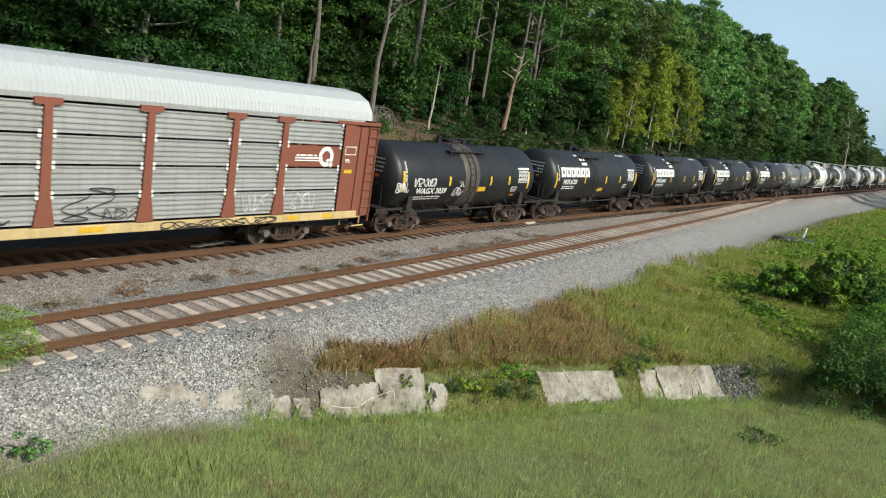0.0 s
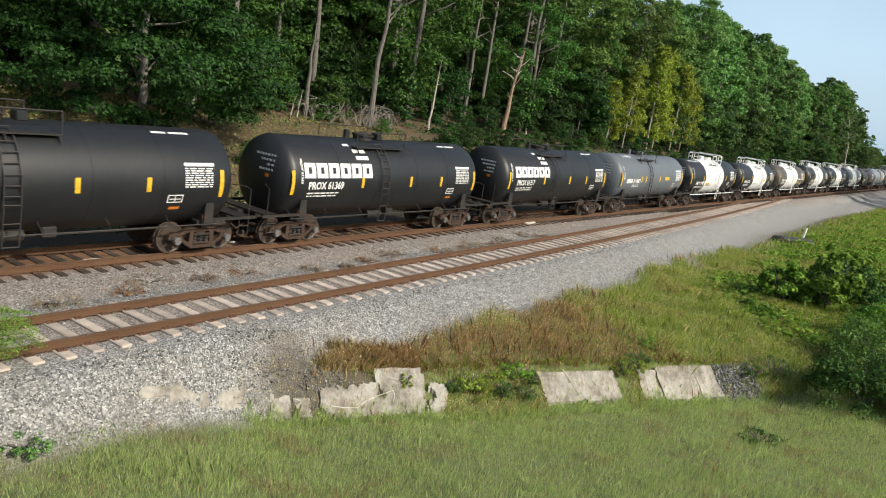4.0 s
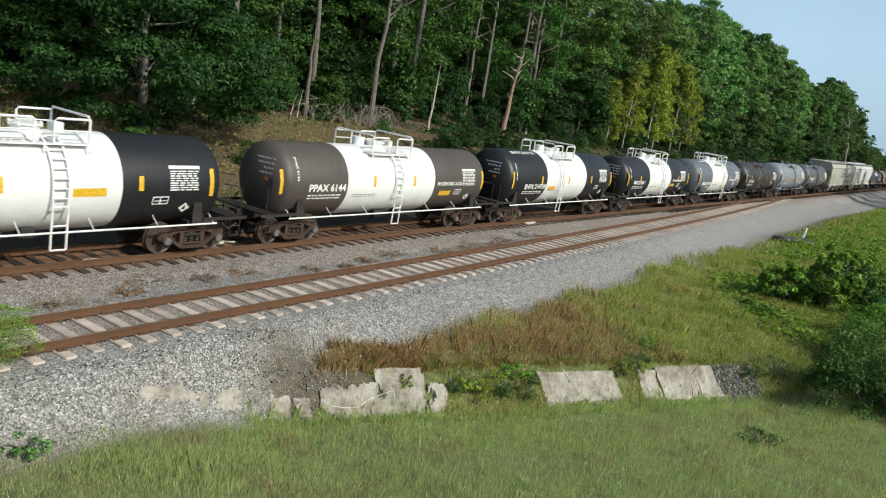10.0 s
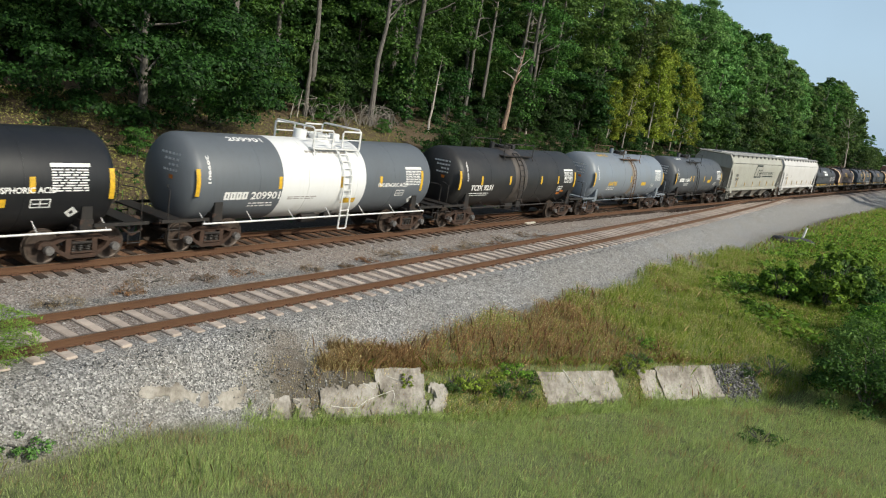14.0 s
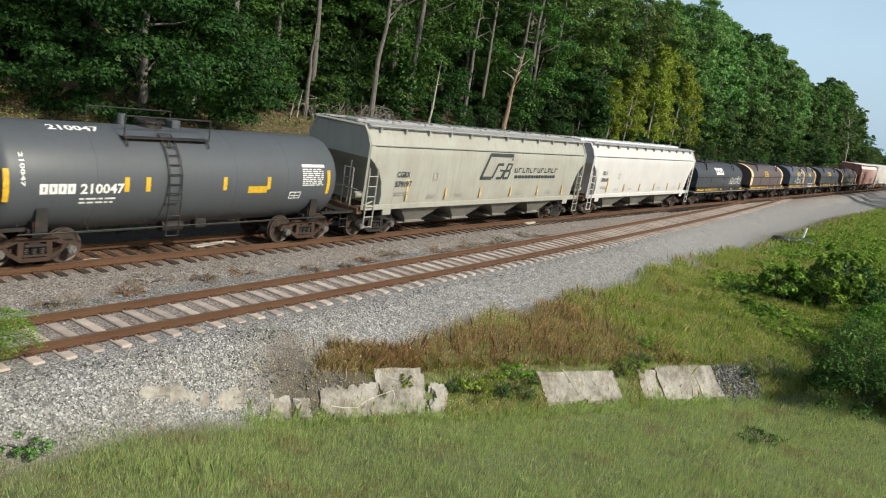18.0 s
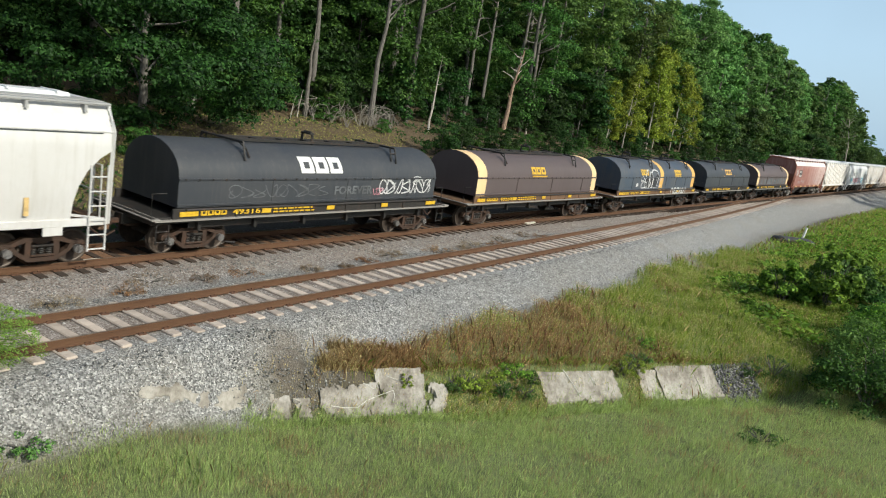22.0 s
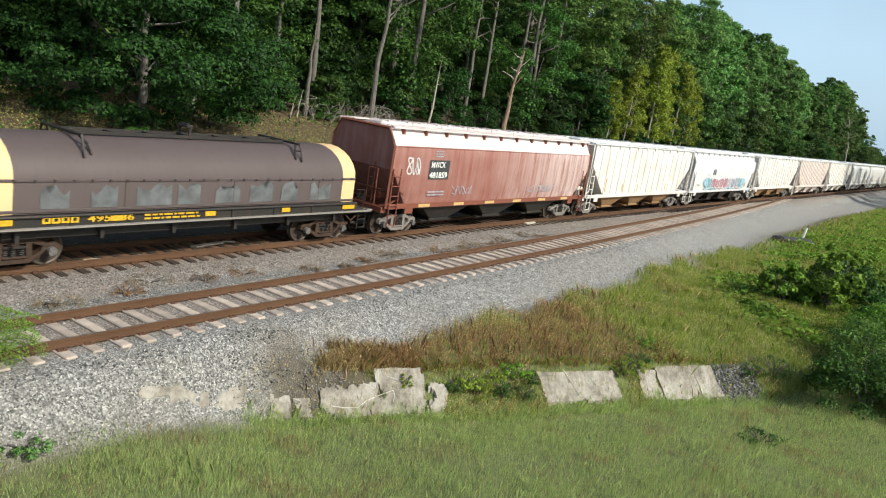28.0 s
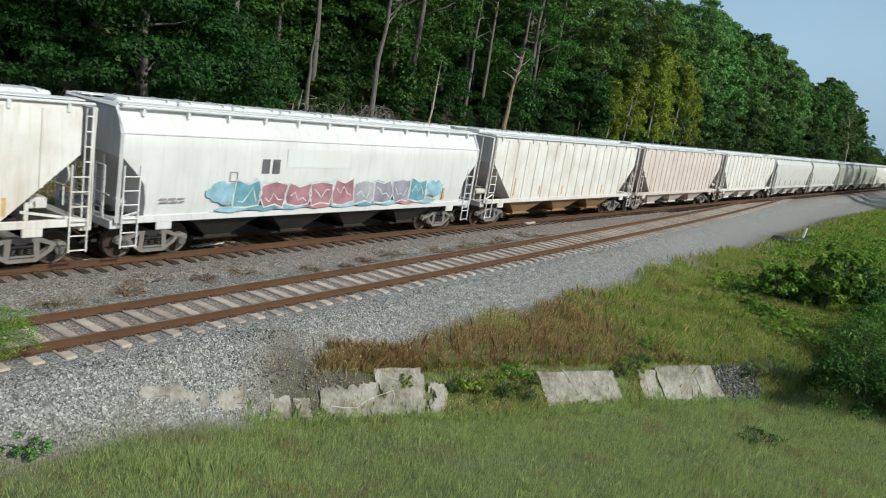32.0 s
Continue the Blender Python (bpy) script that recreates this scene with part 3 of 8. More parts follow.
def tank_car(a, b, shell, label, R=1.43, over=1.05, band=None, top="cage", ladder_x=0.0, ladder_mat=None, marks="", text=(-4.9, -3.1, 1.86), ink=None,
             logo=False, orange=0, stripes=(-5.4, -2.0, 0.8, 2.8, 5.2), rusty=True, bulge=False, tag=None, rail_mat=None, seed=0, data=0.72, acid=False, blocks=False, lad=0.28):
    car, tc = new_car("tank_car", a, b, label, "tank car", "freight train")
    rng = random.Random(seed + 11)
    half = tc / 2 + over
    zc = 0.76 + R

    def flank(z):
        return math.asin(max(-0.97, min(0.97, (z - zc) / R)))
    # shell, with dished heads
    bm = bmesh.new()
    cuts = sorted({x for x in (band or ())} | {-half * 0.55, -half * 0.2, half * 0.2, half * 0.55})
    left = [(-half + 0.55 * (1 - math.cos(k)), R * math.sin(k)) for k in [i / 7 * math.pi / 2 for i in range(8)]]
    mid = []
    for x in cuts:
        mid += [(x, R)]
        if not band or x not in band:
            mid += [(x + 0.004, R + 0.006), (x + 0.03, R + 0.006), (x + 0.034, R)]
    right = [(-x, r) for x, r in left[::-1]]
    lathe_x(bm, left + mid + right, 48)
    if band:
        for f in bm.faces:
            cx = f.calc_center_median().x
            if band[0] < cx < band[1]:
                f.material_index = 1
    bmesh.ops.translate(bm, verts=bm.verts, vec=(0, 0, zc))
    sh = part("tank_shell", bm, shell, car, smooth=True)
    if band:
        sh.data.materials.append(M_WHITE)
        sh["label"] = "dark tank shell with a broad white middle band"
    lm = ladder_mat or (M_WHITE_METAL if band else M_STEEL)
    if bulge:
        bm = bmesh.new()
        lathe_x(bm, [(-0.5, R + 0.005), (-0.35, R + 0.06), (0.5, R + 0.06), (0.65, R + 0.005)], 48)
        bmesh.ops.translate(bm, verts=bm.verts, vec=(ladder_x, 0, zc))
        part("jacket_band", bm, M_BROWNBLACK, car, "scuffed jacket band round the middle", smooth=True)
    # stub sills, bolsters and saddles
    for sx in (-1, 1):
        bm = bmesh.new()
        box(bm, (sx * (tc / 2 + 0.35), 0, 0.93), (2.9, 0.42, 0.3), 0.02)
        part("stub_sill", bm, M_STEEL, car)
        bm = bmesh.new()
        prism(bm, [(-0.18, 0.86), (0.18, 0.86), (0.18, 1.25), (-0.18, 1.25)], -1.28, 1.28)
        for sy in (-1, 1):
            prism(bm, [(-0.16, 1.0), (0.16, 1.0), (0.14, 1.6), (-0.14, 1.6)], sy * (R - 0.22), sy * (R - 0.08))
            box(bm, (0, sy * 1.0, 0.98), (0.5, 0.3, 0.12), 0.02)
        ob = part("saddle_bolster", bm, M_STEEL if shell is not M_LIGHTGREY else shell, car)
        ob.location.x = sx * tc / 2
        bm = bmesh.new()
        xe = sx * (tc / 2 + over + 0.28)
        box(bm, (xe, 0, 1.12), (0.55, 2.7, 0.05))
        for sy in (-1, 1):
            box(bm, (sx * (tc / 2 + over - 0.1), sy * 1.33, 1.10), (1.6, 0.06, 0.09))
        part("end_platform", bm, M_STEEL if not rail_mat else rail_mat, car)
        for sy in (-1, 1):
            bm = bmesh.new()
            tube(bm, [(xe + sx * 0.2, sy * 1.3, 1.12), (xe + sx * 0.2, sy * 1.3, 2.0), (xe + sx * 0.15, sy * 1.1, 2.05), (xe - sx * 0.1, sy * 0.75, 2.05)], 0.018, 5)
            for zz in (0.55, 0.85):
                tube(bm, [(xe - 0.18, sy * 1.34, zz), (xe + 0.18, sy * 1.34, zz)], 0.016, 5)
            for xx in (-0.18, 0.18):
                tube(bm, [(xe + xx, sy * 1.34, 0.52), (xe + xx, sy * 1.34, 1.12)], 0.016, 5)
            part("end_handrail", bm, M_STEEL if not rail_mat else rail_mat, car)
        add_coupler(car, sx * (tc / 2 + 1.35), sx)
        add_truck(car, sx * tc / 2, rusty)
    # side running rail
    for sy in (-1, 1):
        bm = bmesh.new()
        tube(bm, [(-tc / 2 - 0.6, sy * 1.40, 0.98), (tc / 2 + 0.6, sy * 1.40, 0.98)], 0.028 if band else 0.02, 6)
        k = 6
        for i in range(k + 1):
            x = -tc / 2 - 0.5 + (tc + 1.0) * i / k
            tube(bm, [(x, sy * 1.40, 0.98), (x, sy * 1.08, 1.24)], 0.014, 4)
        part("side_handrail", bm, lm if band else (rail_mat or M_STEEL), car)
    bm = bmesh.new()
    tube(bm, [(-tc / 2 + 1.0, -0.55, 0.72), (tc / 2 - 1.0, -0.55, 0.72)], 0.02, 5)
    tube(bm, [(-0.9, -0.75, 0.82), (-0.2, -0.75, 0.82)], 0.16, 12)
    box(bm, (0.45, -0.7, 0.86), (0.4, 0.3, 0.3), 0.04)
    tube(bm, [(ladder_x + 1.2, 0, 1.05), (ladder_x + 1.2, 0, 0.62)], 0.16, 12)
    part("brake_rigging", bm, M_STEEL, car)
    # top fittings
    zt = zc + R
    fx = ladder_x
    bm = bmesh.new()
    tube(bm, [(fx, 0, zt - 0.1), (fx, 0, zt + 0.12)], 0.36, 18)
    tube(bm, [(fx, 0, zt + 0.12), (fx, 0, zt + 0.18)], 0.41, 18)
    for i in range(8):
        an = i * math.tau / 8
        box(bm, (fx + 0.39 * math.cos(an), 0.39 * math.sin(an), zt + 0.15), (0.05, 0.05, 0.12))
    part("manway", bm, M_WHITE if band else M_STEEL, car, smooth=True)
    bm = bmesh.new()
    tube(bm, [(fx - 0.8, 0.1, zt - 0.05), (fx - 0.8, 0.1, zt + 0.3)], 0.24 if top == "cage" else 0.12, 14)
    part("vent_housing", bm, M_WHITE if band else shell, car, smooth=True)
    bm = bmesh.new()
    box(bm, (fx + 0.75, -0.05, zt + 0.1), (0.28, 0.36, 0.26), 0.03)
    part("valve_housing", bm, M_WHITE if band else shell, car, smooth=True)
    half_p = 1.15 if top == "cage" else 1.35
    bm = bmesh.new()
    for sy in (-1, 1):
        box(bm, (fx, sy * 0.85, zt - 0.22), (half_p * 2, 0.36, 0.04))
        for x in (-half_p, 0, half_p):
            tube(bm, [(fx + x * 0.96, sy * 0.98, zt - 0.22), (fx + x * 0.96, sy * 1.12, zc + R * 0.70)], 0.025, 5)
    part("top_platform", bm, lm, car)
    if top == "cage":
        for sx in (-1, 1):
            bm = bmesh.new()
            x = fx + sx * half_p
            tube(bm, [(x, -1.0, zt - 0.2), (x, -1.0, zt + 0.42), (x, -0.9, zt + 0.5), (x, 0.9, zt + 0.5), (x, 1.0, zt + 0.42), (x, 1.0, zt - 0.2)], 0.035, 7)
            part("cage_end_frame", bm, lm, car)
        for sy in (-1, 1):
            bm = bmesh.new()
            for sx in (-1, 1):
                x0, x1 = fx + sx * half_p, fx + sx * 0.3
                tube(bm, [(x0, sy * 1.0, zt + 0.42), (x1, sy * 1.0, zt + 0.42), (x1 - sx * 0.06, sy * 1.0, zt + 0.35), (x1 - sx * 0.06, sy * 1.0, zt - 0.2)], 0.033, 7)
                tube(bm, [(x0, sy * 1.0, zt + 0.12), (x1 - sx * 0.06, sy * 1.0, zt + 0.12)], 0.02, 5)
            part("cage_side_rail", bm, lm, car)
    else:
        for sy in (-1, 1):
            bm = bmesh.new()
            for sx in (-1, 1):
                tube(bm, [(fx + sx * half_p, sy * 1.0, zt - 0.2), (fx + sx * half_p, sy * 1.0, zt + 0.36)], 0.02, 5)
            tube(bm, [(fx - half_p, sy * 1.0, zt + 0.36), (fx + half_p, sy * 1.0, zt + 0.36)], 0.02, 5)
            part("top_handrail", bm, lm, car)
    # side ladder that follows the shell
    for sy in (-1, 1):
        lx = fx + (lad if band else 0.0)
        bm = bmesh.new()

        def at(p, o):
            return (0, sy * (R + o) * math.cos(p), zc + (R + o) * math.sin(p))
        low = 0.52 if band else 0.72
        line = [(0, sy * (R + 0.12) * 0.96, low), (0, sy * (R + 0.10), zc - 0.5)] + [at(p, 0.1) for p in (-0.1, 0.2, 0.5, 0.8, 1.05)]
        for sx in (-0.2, 0.2):
            tube(bm, [(lx + sx, q[1], q[2]) for q in line], 0.022 if not band else 0.03, 5)
        total = 11
        for i in range(total):
            k = i / (total - 1) * (len(line) - 1)
            j = min(int(k), len(line) - 2)
            q = Vector(line[j]).lerp(Vector(line[j + 1]), k - j)
            tube(bm, [(lx - 0.2, q.y, q.z), (lx + 0.2, q.y, q.z)], 0.018 if not band else 0.024, 5)
        part("ladder", bm, lm, car)
        if ladder_mat:
            bm = bmesh.new()
            flat_rect(bm, lx - 0.26, lx + 0.26, -0.75 * R, 1.0 * R)
            for v in bm.verts:
                p = v.co.y / R
                v.co = Vector((v.co.x, sy * (R + 0.012) * math.cos(p), zc + (R + 0.012) * math.sin(p)))
            part("ladder_backing", bm, M_LADDER_DUST, car, "tan rust-washed strip behind the ladder")
    # yellow stripes
    for i, x in enumerate(stripes):
        bm = bmesh.new()
        ends = i == 0 or i == len(stripes) - 1
        flat_rect(bm, x - 0.07, x + 0.07, -0.40 if ends else -0.2, 0.42 if ends else 0.2)
        mark(car, "reflective_stripe", bm, M_YELLOW, R, zc, flank(2.2))
    # data panel and small print
    bm = bmesh.new()
    x0 = data * half - 0.35
    rows_of_bars(bm, x0, x0 + 0.95, 0.55, 9, 0.034, 0.032, rng)
    flat_rect(bm, x0 - 0.02, x0 + 1.0, 0.6, 0.7)
    mark(car, "data_panel", bm, M_MARK, R, zc, -0.05)
    bm = bmesh.new()
    for (p, q2, u, w) in ((0, 0.5, 0, 0.03), (0, 0.5, 0.22, 0.25), (0, 0.03, 0, 0.25), (0.47, 0.5, 0, 0.25), (0.23, 0.26, 0, 0.25), (0.06, 0.44, 0.1, 0.13)):
        flat_rect(bm, x0 - 0.5 + p, x0 - 0.5 + q2, u, w)
    mark(car, "stencil_box", bm, M_MARK, R, zc, -0.38)
    if marks:
        x0, x1, z0 = text
        words_on_tank(car, marks, x0, x1, 0.26, R, zc, flank(z0 - 0.12), ink)
        bm = bmesh.new()
        rows_of_bars(bm, x0, x1 - 0.2, 0.0, 2, 0.05, 0.06, rng)
        mark(car, "small_print", bm, M_MARK, R, zc, flank(z0 - 0.24))
        # column of small characters beside the near head
        me = text_geo(marks, 0.10)
        bm = bmesh.new()
        bm.from_mesh(me)
        bpy.data.meshes.remove(me)
        k = 0.85 / max(v.co.x for v in bm.verts)
        for v in bm.verts:
            v.co = Vector((-half + 0.74 + v.co.y, -v.co.x * k, 0))
        mark(car, "side_stencil", bm, M_MARK, R, zc, flank(2.98))
        if marks[0] in "S26":
            words_on_tank(car, marks, x0 - 0.5, x1 - 0.3, 0.24, R, zc, 1.12, ink)
        if blocks:
            bm = bmesh.new()
            block_letters(bm, 4, x0 - 1.02, 0.0, 0.92, 0.26, 0.07)
            mark(car, "company_blocks", bm, M_MARK, R, zc, flank(z0 - 0.12))
    if logo:
        bm = bmesh.new()
        block_letters(bm, 6, -4.9, 0.0, 3.45, 0.52, 0.15)
        mark(car, "logotype", bm, M_MARK, R, zc, flank(2.36), "bold white logotype blocks")
        for x0, x1, z0, h in ((-2.25, -1.6, 2.98, 0.16), (-2.3, -1.65, 3.2, 0.16), (-2.6, -2.3, 3.40, 0.12), (3.3, 3.75, 3.5, 0.1), (3.85, 4.5, 3.5, 0.1)):
            bm = bmesh.new()
            flat_rect(bm, x0, x1, 0, h)
            mark(car, "white_panel", bm, M_MARK, R, zc, flank(z0))
    if tag:
        bm = bmesh.new()
        flat_rect(bm, tag[0], tag[1], -0.11, 0.11)
        mark(car, "warning_label", bm, M_YELLOW, R, zc, flank(tag[2]))
    if acid:
        words_on_tank(car, "PHOSPHORIC ACID", 2.35, 4.1, 0.15, R, zc, flank(2.0))
    if band:
        bm = bmesh.new()
        rows_of_bars(bm, band[0] + 1.2, band[0] + 3.2, 0, 1, 0.09, 0.05, rng)
        mark(car, "small_print", bm, M_STENCIL, R, zc, flank(3.2))
        bm = bmesh.new()
        rows_of_bars(bm, band[0] + 0.3, band[0] + 1.6, 0, 2, 0.03, 0.04, rng)
        mark(car, "small_print", bm, M_STENCIL, R, zc, flank(1.72))
        bm = bmesh.new()
        flat_rect(bm, -0.13, 0.13, -0.13, 0.13)
        bmesh.ops.rotate(bm, verts=bm.verts, cent=(0, 0, 0), matrix=Matrix.Rotation(radians(45), 3, "Z"))
        bmesh.ops.translate(bm, verts=bm.verts, vec=(half * 0.76, 0, 0))
        mark(car, "hazard_placard", bm, M_MARK, R, zc, flank(1.45))
    for i in range(orange):
        bm = bmesh.new()
        flat_rect(bm, half * (0.60 + 0.05 * i), half * (0.60 + 0.05 * i) + 0.34, 0, 0.1)
        mark(car, "orange_label", bm, M_ORANGE, R, zc, -0.55 + i * 0.1)
    # head marks facing along the track
    bm = bmesh.new()
    d = 0.6 / R
    xx = -half + 0.55 * (1 - math.sqrt(1 - d * d)) - 0.02
    bm.faces.new([bm.verts.new((xx, -0.62 + p, zc + 0.05 + q2)) for p, q2 in ((0, 0), (0.36, 0), (0.36, 0.12), (0, 0.12))])
    part("orange_label", bm, M_ORANGE, car)
    bm = bmesh.new()
    for r in range(4):
        w = (0.8, 0.6, 0.3, 0.5)[r]
        y = -0.75
        while y < -0.75 + w:
            k = rng.uniform(0.06, 0.14)
            zz = 0.75 - r * 0.16
            d = math.hypot(y + k / 2, zz) / R
            xx = -half + 0.55 * (1 - math.sqrt(max(0, 1 - d * d))) - 0.012
            bm.faces.new([bm.verts.new((xx, y + p, zc + zz + q2)) for p, q2 in ((0, 0), (k, 0), (k, 0.07), (0, 0.07))])
            y += k + 0.03
    part("head_stencil", bm, M_MARK, car)
    return car


M_STRIPE_PALE = plain("faded_orange_stripe", (0.66, 0.46, 0.20), 0.5, 0, 0.2, 9)


# ---- train: covered hoppers ----
def hopper_car(a, b, body_mat, label, roof_mat=None, ribs=0, bays=4, curved_side=True, end=1.45, top=4.22, seed=0, dirty=None, frame_mat=None, slope_mat=None, gate=((0.06, 3.12), (0.36, 2.92), (0.66, 2.6), (0.88, 2.2), (0.98, 1.8), (1.0, 1.28)), hatch_mat=None, dusty=False):
    car, tc = new_car("hopper_car", a, b, label, "covered hopper", "freight train")
    rng = random.Random(seed)
    half = tc / 2 + end
    fm = frame_mat or body_mat
    rm = roof_mat or body_mat
    # body
    bm = bmesh.new()
    side = [(-1.50, 0.0), (-1.57, 0.14), (-1.605, 0.3), (-1.62, 0.5), (-1.615, 0.66), (-1.59, 0.79), (-1.50, 0.835), (-1.24, 1.0)] if curved_side else [(-1.55, 0.0), (-1.55, 0.3), (-1.55, 0.6), (-1.55, 0.93), (-1.5, 1.0)]
    stations = [(-half + 0.35, 3.0), (-half + 0.6, 2.78), (-half + 2.3, 1.28), (-half / 2, 1.28), (0, 1.28), (half / 2, 1.28), (half - 2.3, 1.28), (half - 0.6, 2.78), (half - 0.35, 3.0)]
    if curved_side:
        cut = list(gate)
        stations = [(-half + x, z) for x, z in cut] + [(-half / 2, 1.28), (0, 1.28), (half / 2, 1.28)] + [(half - x, z) for x, z in cut[::-1]]
    rings = []
    for x, zb in stations:
        ring = []
        for y, k in side:
            zz = 1.28 + (top - 1.28) * k
            ring.append((x, y, max(zz, zb)))
        pts = ring + [(x, 0, top + 0.05)] + [(x, -y, z) for x, y, z in ring[::-1]]
        rings.append([bm.verts.new(p) for p in pts])
    for q, w in zip(rings, rings[1:]):
        k = len(q)
        for i in range(k):
            bm.faces.new((q[i], q[(i + 1) % k], w[(i + 1) % k], w[i]))
    bm.faces.new(rings[0][::-1])
    bm.faces.new(rings[-1])
    bmesh.ops.recalc_face_normals(bm, faces=bm.faces)
    bmesh.ops.remove_doubles(bm, verts=bm.verts, dist=0.001)
    for f in bm.faces:
        if abs(f.normal.x) < 0.5 and f.normal.z > 0.85:
            f.material_index = 1
        elif curved_side and abs(f.normal.x) < 0.5 and f.calc_center_median().z > 3.6:
            f.material_index = 2
    ob = part("hopper_body", bm, body_mat, car, smooth=True)
    ob.data.materials.append(rm)
    ob.data.materials.append(slope_mat or body_mat)
    if curved_side:
        for sy in (-1, 1):
            bm = bmesh.new()
            box(bm, (0, sy * 1.592, 1.28 + (top - 1.28) * 0.79), (2 * half - 0.14, 0.045, 0.05), 0.01)
            part("side_seam_rail", bm, body_mat, car)
    # outlet bays
    step = (2 * half - 4.4) / bays
    for i in range(bays):
        x = -half + 2.2 + step * (i + 0.5)
        bm = bmesh.new()
        hw = step * 0.48
        up = [bm.verts.new((x + p * hw, q2 * 1.47, 1.28)) for p, q2 in ((-1, -1), (1, -1), (1, 1), (-1, 1))]
        lo = [bm.verts.new((x + p * hw * 0.30, q2 * 1.02, 0.52)) for p, q2 in ((-1, -1), (1, -1), (1, 1), (-1, 1))]
        for k in range(4):
            bm.faces.new((up[k], up[(k + 1) % 4], lo[(k + 1) % 4], lo[k]))
        box(bm, (x, 0, 0.48), (hw * 0.7, 2.1, 0.12), 0.02)
        box(bm, (x, 0, 0.42), (hw * 1.1, 1.9, 0.05))
        bmesh.ops.recalc_face_normals(bm, faces=bm.faces)
        part("outlet_bay", bm, dirty or fm, car)
    bm = bmesh.new()
    box(bm, (0, 0, 0.95), (2 * half + 0.5, 0.4, 0.3), 0.02)
    part("centre_sill", bm, M_STEEL, car)
    for sy in (-1, 1):
        bm = bmesh.new()
        box(bm, (0, sy * 1.535, 1.26), (2 * half - 0.2, 0.09, 0.2), 0.015)
        for sx in (-1, 1):
            box(bm, (sx * (tc / 2), sy * 1.54, 1.10), (0.5, 0.07, 0.32), 0.02)
        part("side_sill", bm, fm, car)
        bm = bmesh.new()
        box(bm, (0, sy * (1.40 if curved_side else 1.56), top + 0.05), (2 * half - 0.1, 0.1, 0.07), 0.02)
        part("roof_rail", bm, rm, car)
        # running board brackets
        k = 12
        for i in range(k):
            bm = bmesh.new()
            x = -half + 0.7 + (2 * half - 1.4) * i / (k - 1)
            prism(bm, [(x - 0.04, top - 0.18), (x + 0.04, top - 0.18), (x + 0.04, top + 0.05), (x - 0.04, top + 0.05)], sy * (1.24 if curved_side else 1.48), sy * (1.43 if curved_side else 1.6))
            part("roof_bracket", bm, rm if seed != 3 else fm, car)
    # roof walk and hatches
    bm = bmesh.new()
    for sy in (-1, 1):
        for k in range(3):
            box(bm, (0, sy * (0.82 + 0.2 * k), top + 0.10), (2 * half - 0.3, 0.13, 0.03))
    part("roof_walk", bm, rm, car)
    k = 8
    for i in range(k):
        bm = bmesh.new()
        ln = (2 * half - 1.0) / k
        x = -half + 0.5 + ln * (i + 0.5)
        box(bm, (x, 0, top + 0.10), (ln * 0.97, 0.72, 0.16), 0.05)
        for q2 in (-0.3, 0.3):
            box(bm, (x + q2 * ln, 0, top + 0.19), (0.07, 0.85, 0.04))
        part("roof_hatch", bm, hatch_mat or rm, car)
    # side ribs
    for i in range(ribs):
        x = -half + 1.3 + (2 * half - 2.6) * i / (ribs - 1)
        low = max(1.35, 1.28 + (2.3 - (half - abs(x))) * 0.9)
        for sy in (-1, 1):
            bm = bmesh.new()
            prism(bm, [(x - 0.05, low), (x + 0.05, low), (x + 0.04, top - 0.12), (x - 0.04, top - 0.12)], sy * 1.5, sy * 1.585)
            part("side_rib", bm, body_mat, car)
    # ends
    for sx in (-1, 1):
        xe = sx * half
        bm = bmesh.new()
        for sy in (-1, 1):
            tube(bm, [(xe - sx * 0.1, sy * 1.45, 1.3), (xe - sx * 1.5, sy * 1.0, 1.45)], 0.04, 5)
            if curved_side:
                tube(bm, [(xe - sx * 0.03, sy * 0.75, 1.3), (xe - sx * 0.03, sy * 0.75, 2.9)], 0.035, 5)
        hoop = [(-1.56, 1.2), (-1.61, 3.6), (-1.26, top + 0.02), (1.26, top + 0.02), (1.61, 3.6), (1.56, 1.2)] if curved_side else [(-1.55, 1.2), (-1.55, top - 0.05), (1.55, top - 0.05), (1.55, 1.2)]
        tube(bm, [(xe - sx * 0.02, y, z) for y, z in hoop], 0.06, 4)
        part("end_post_frame", bm, fm, car)
        bm = bmesh.new()
        for sy in (-1, 1):
            box(bm, (xe - sx * 0.55, sy * 1.15, 1.2), (1.3, 0.5, 0.05), 0.01)
        box(bm, (xe - sx * 0.05, 0, 1.12), (0.3, 2.9, 0.24), 0.02)
        box(bm, (xe - sx * 1.15, 0, 1.3), (0.12, 1.2, 0.6), 0.02)
        part("end_platform", bm, M_FRAME_RUST if not dusty else fm, car)
        for sy in (-1, 1):
            bm = bmesh.new()
            for xx in (0.12, 0.58):
                tube(bm, [(xe - sx * xx, sy * 1.63, 0.5), (xe - sx * xx, sy * 1.63, 2.75 if xx > 0.3 or curved_side else top)], 0.026, 5)
            z = 0.55
            while z < (2.75 if curved_side else top - 0.2):
                tube(bm, [(xe - sx * 0.12, sy * 1.63, z), (xe - sx * (0.58 if z < 2.8 else 0.3), sy * 1.63, z)], 0.02, 5)
                z += 0.38
            part("ladder", bm, fm, car)
        bm = bmesh.new()
        end_top = 2.65 if curved_side else top
        for yy in (-1.0, -0.55):
            tube(bm, [(xe + sx * 0.06, yy, 1.2), (xe + sx * 0.06, yy, end_top)], 0.024, 5)
        z = 1.5
        while z < end_top:
            tube(bm, [(xe + sx * 0.06, -1.0, z), (xe + sx * 0.06, -0.55, z)], 0.02, 5)
            z += 0.38
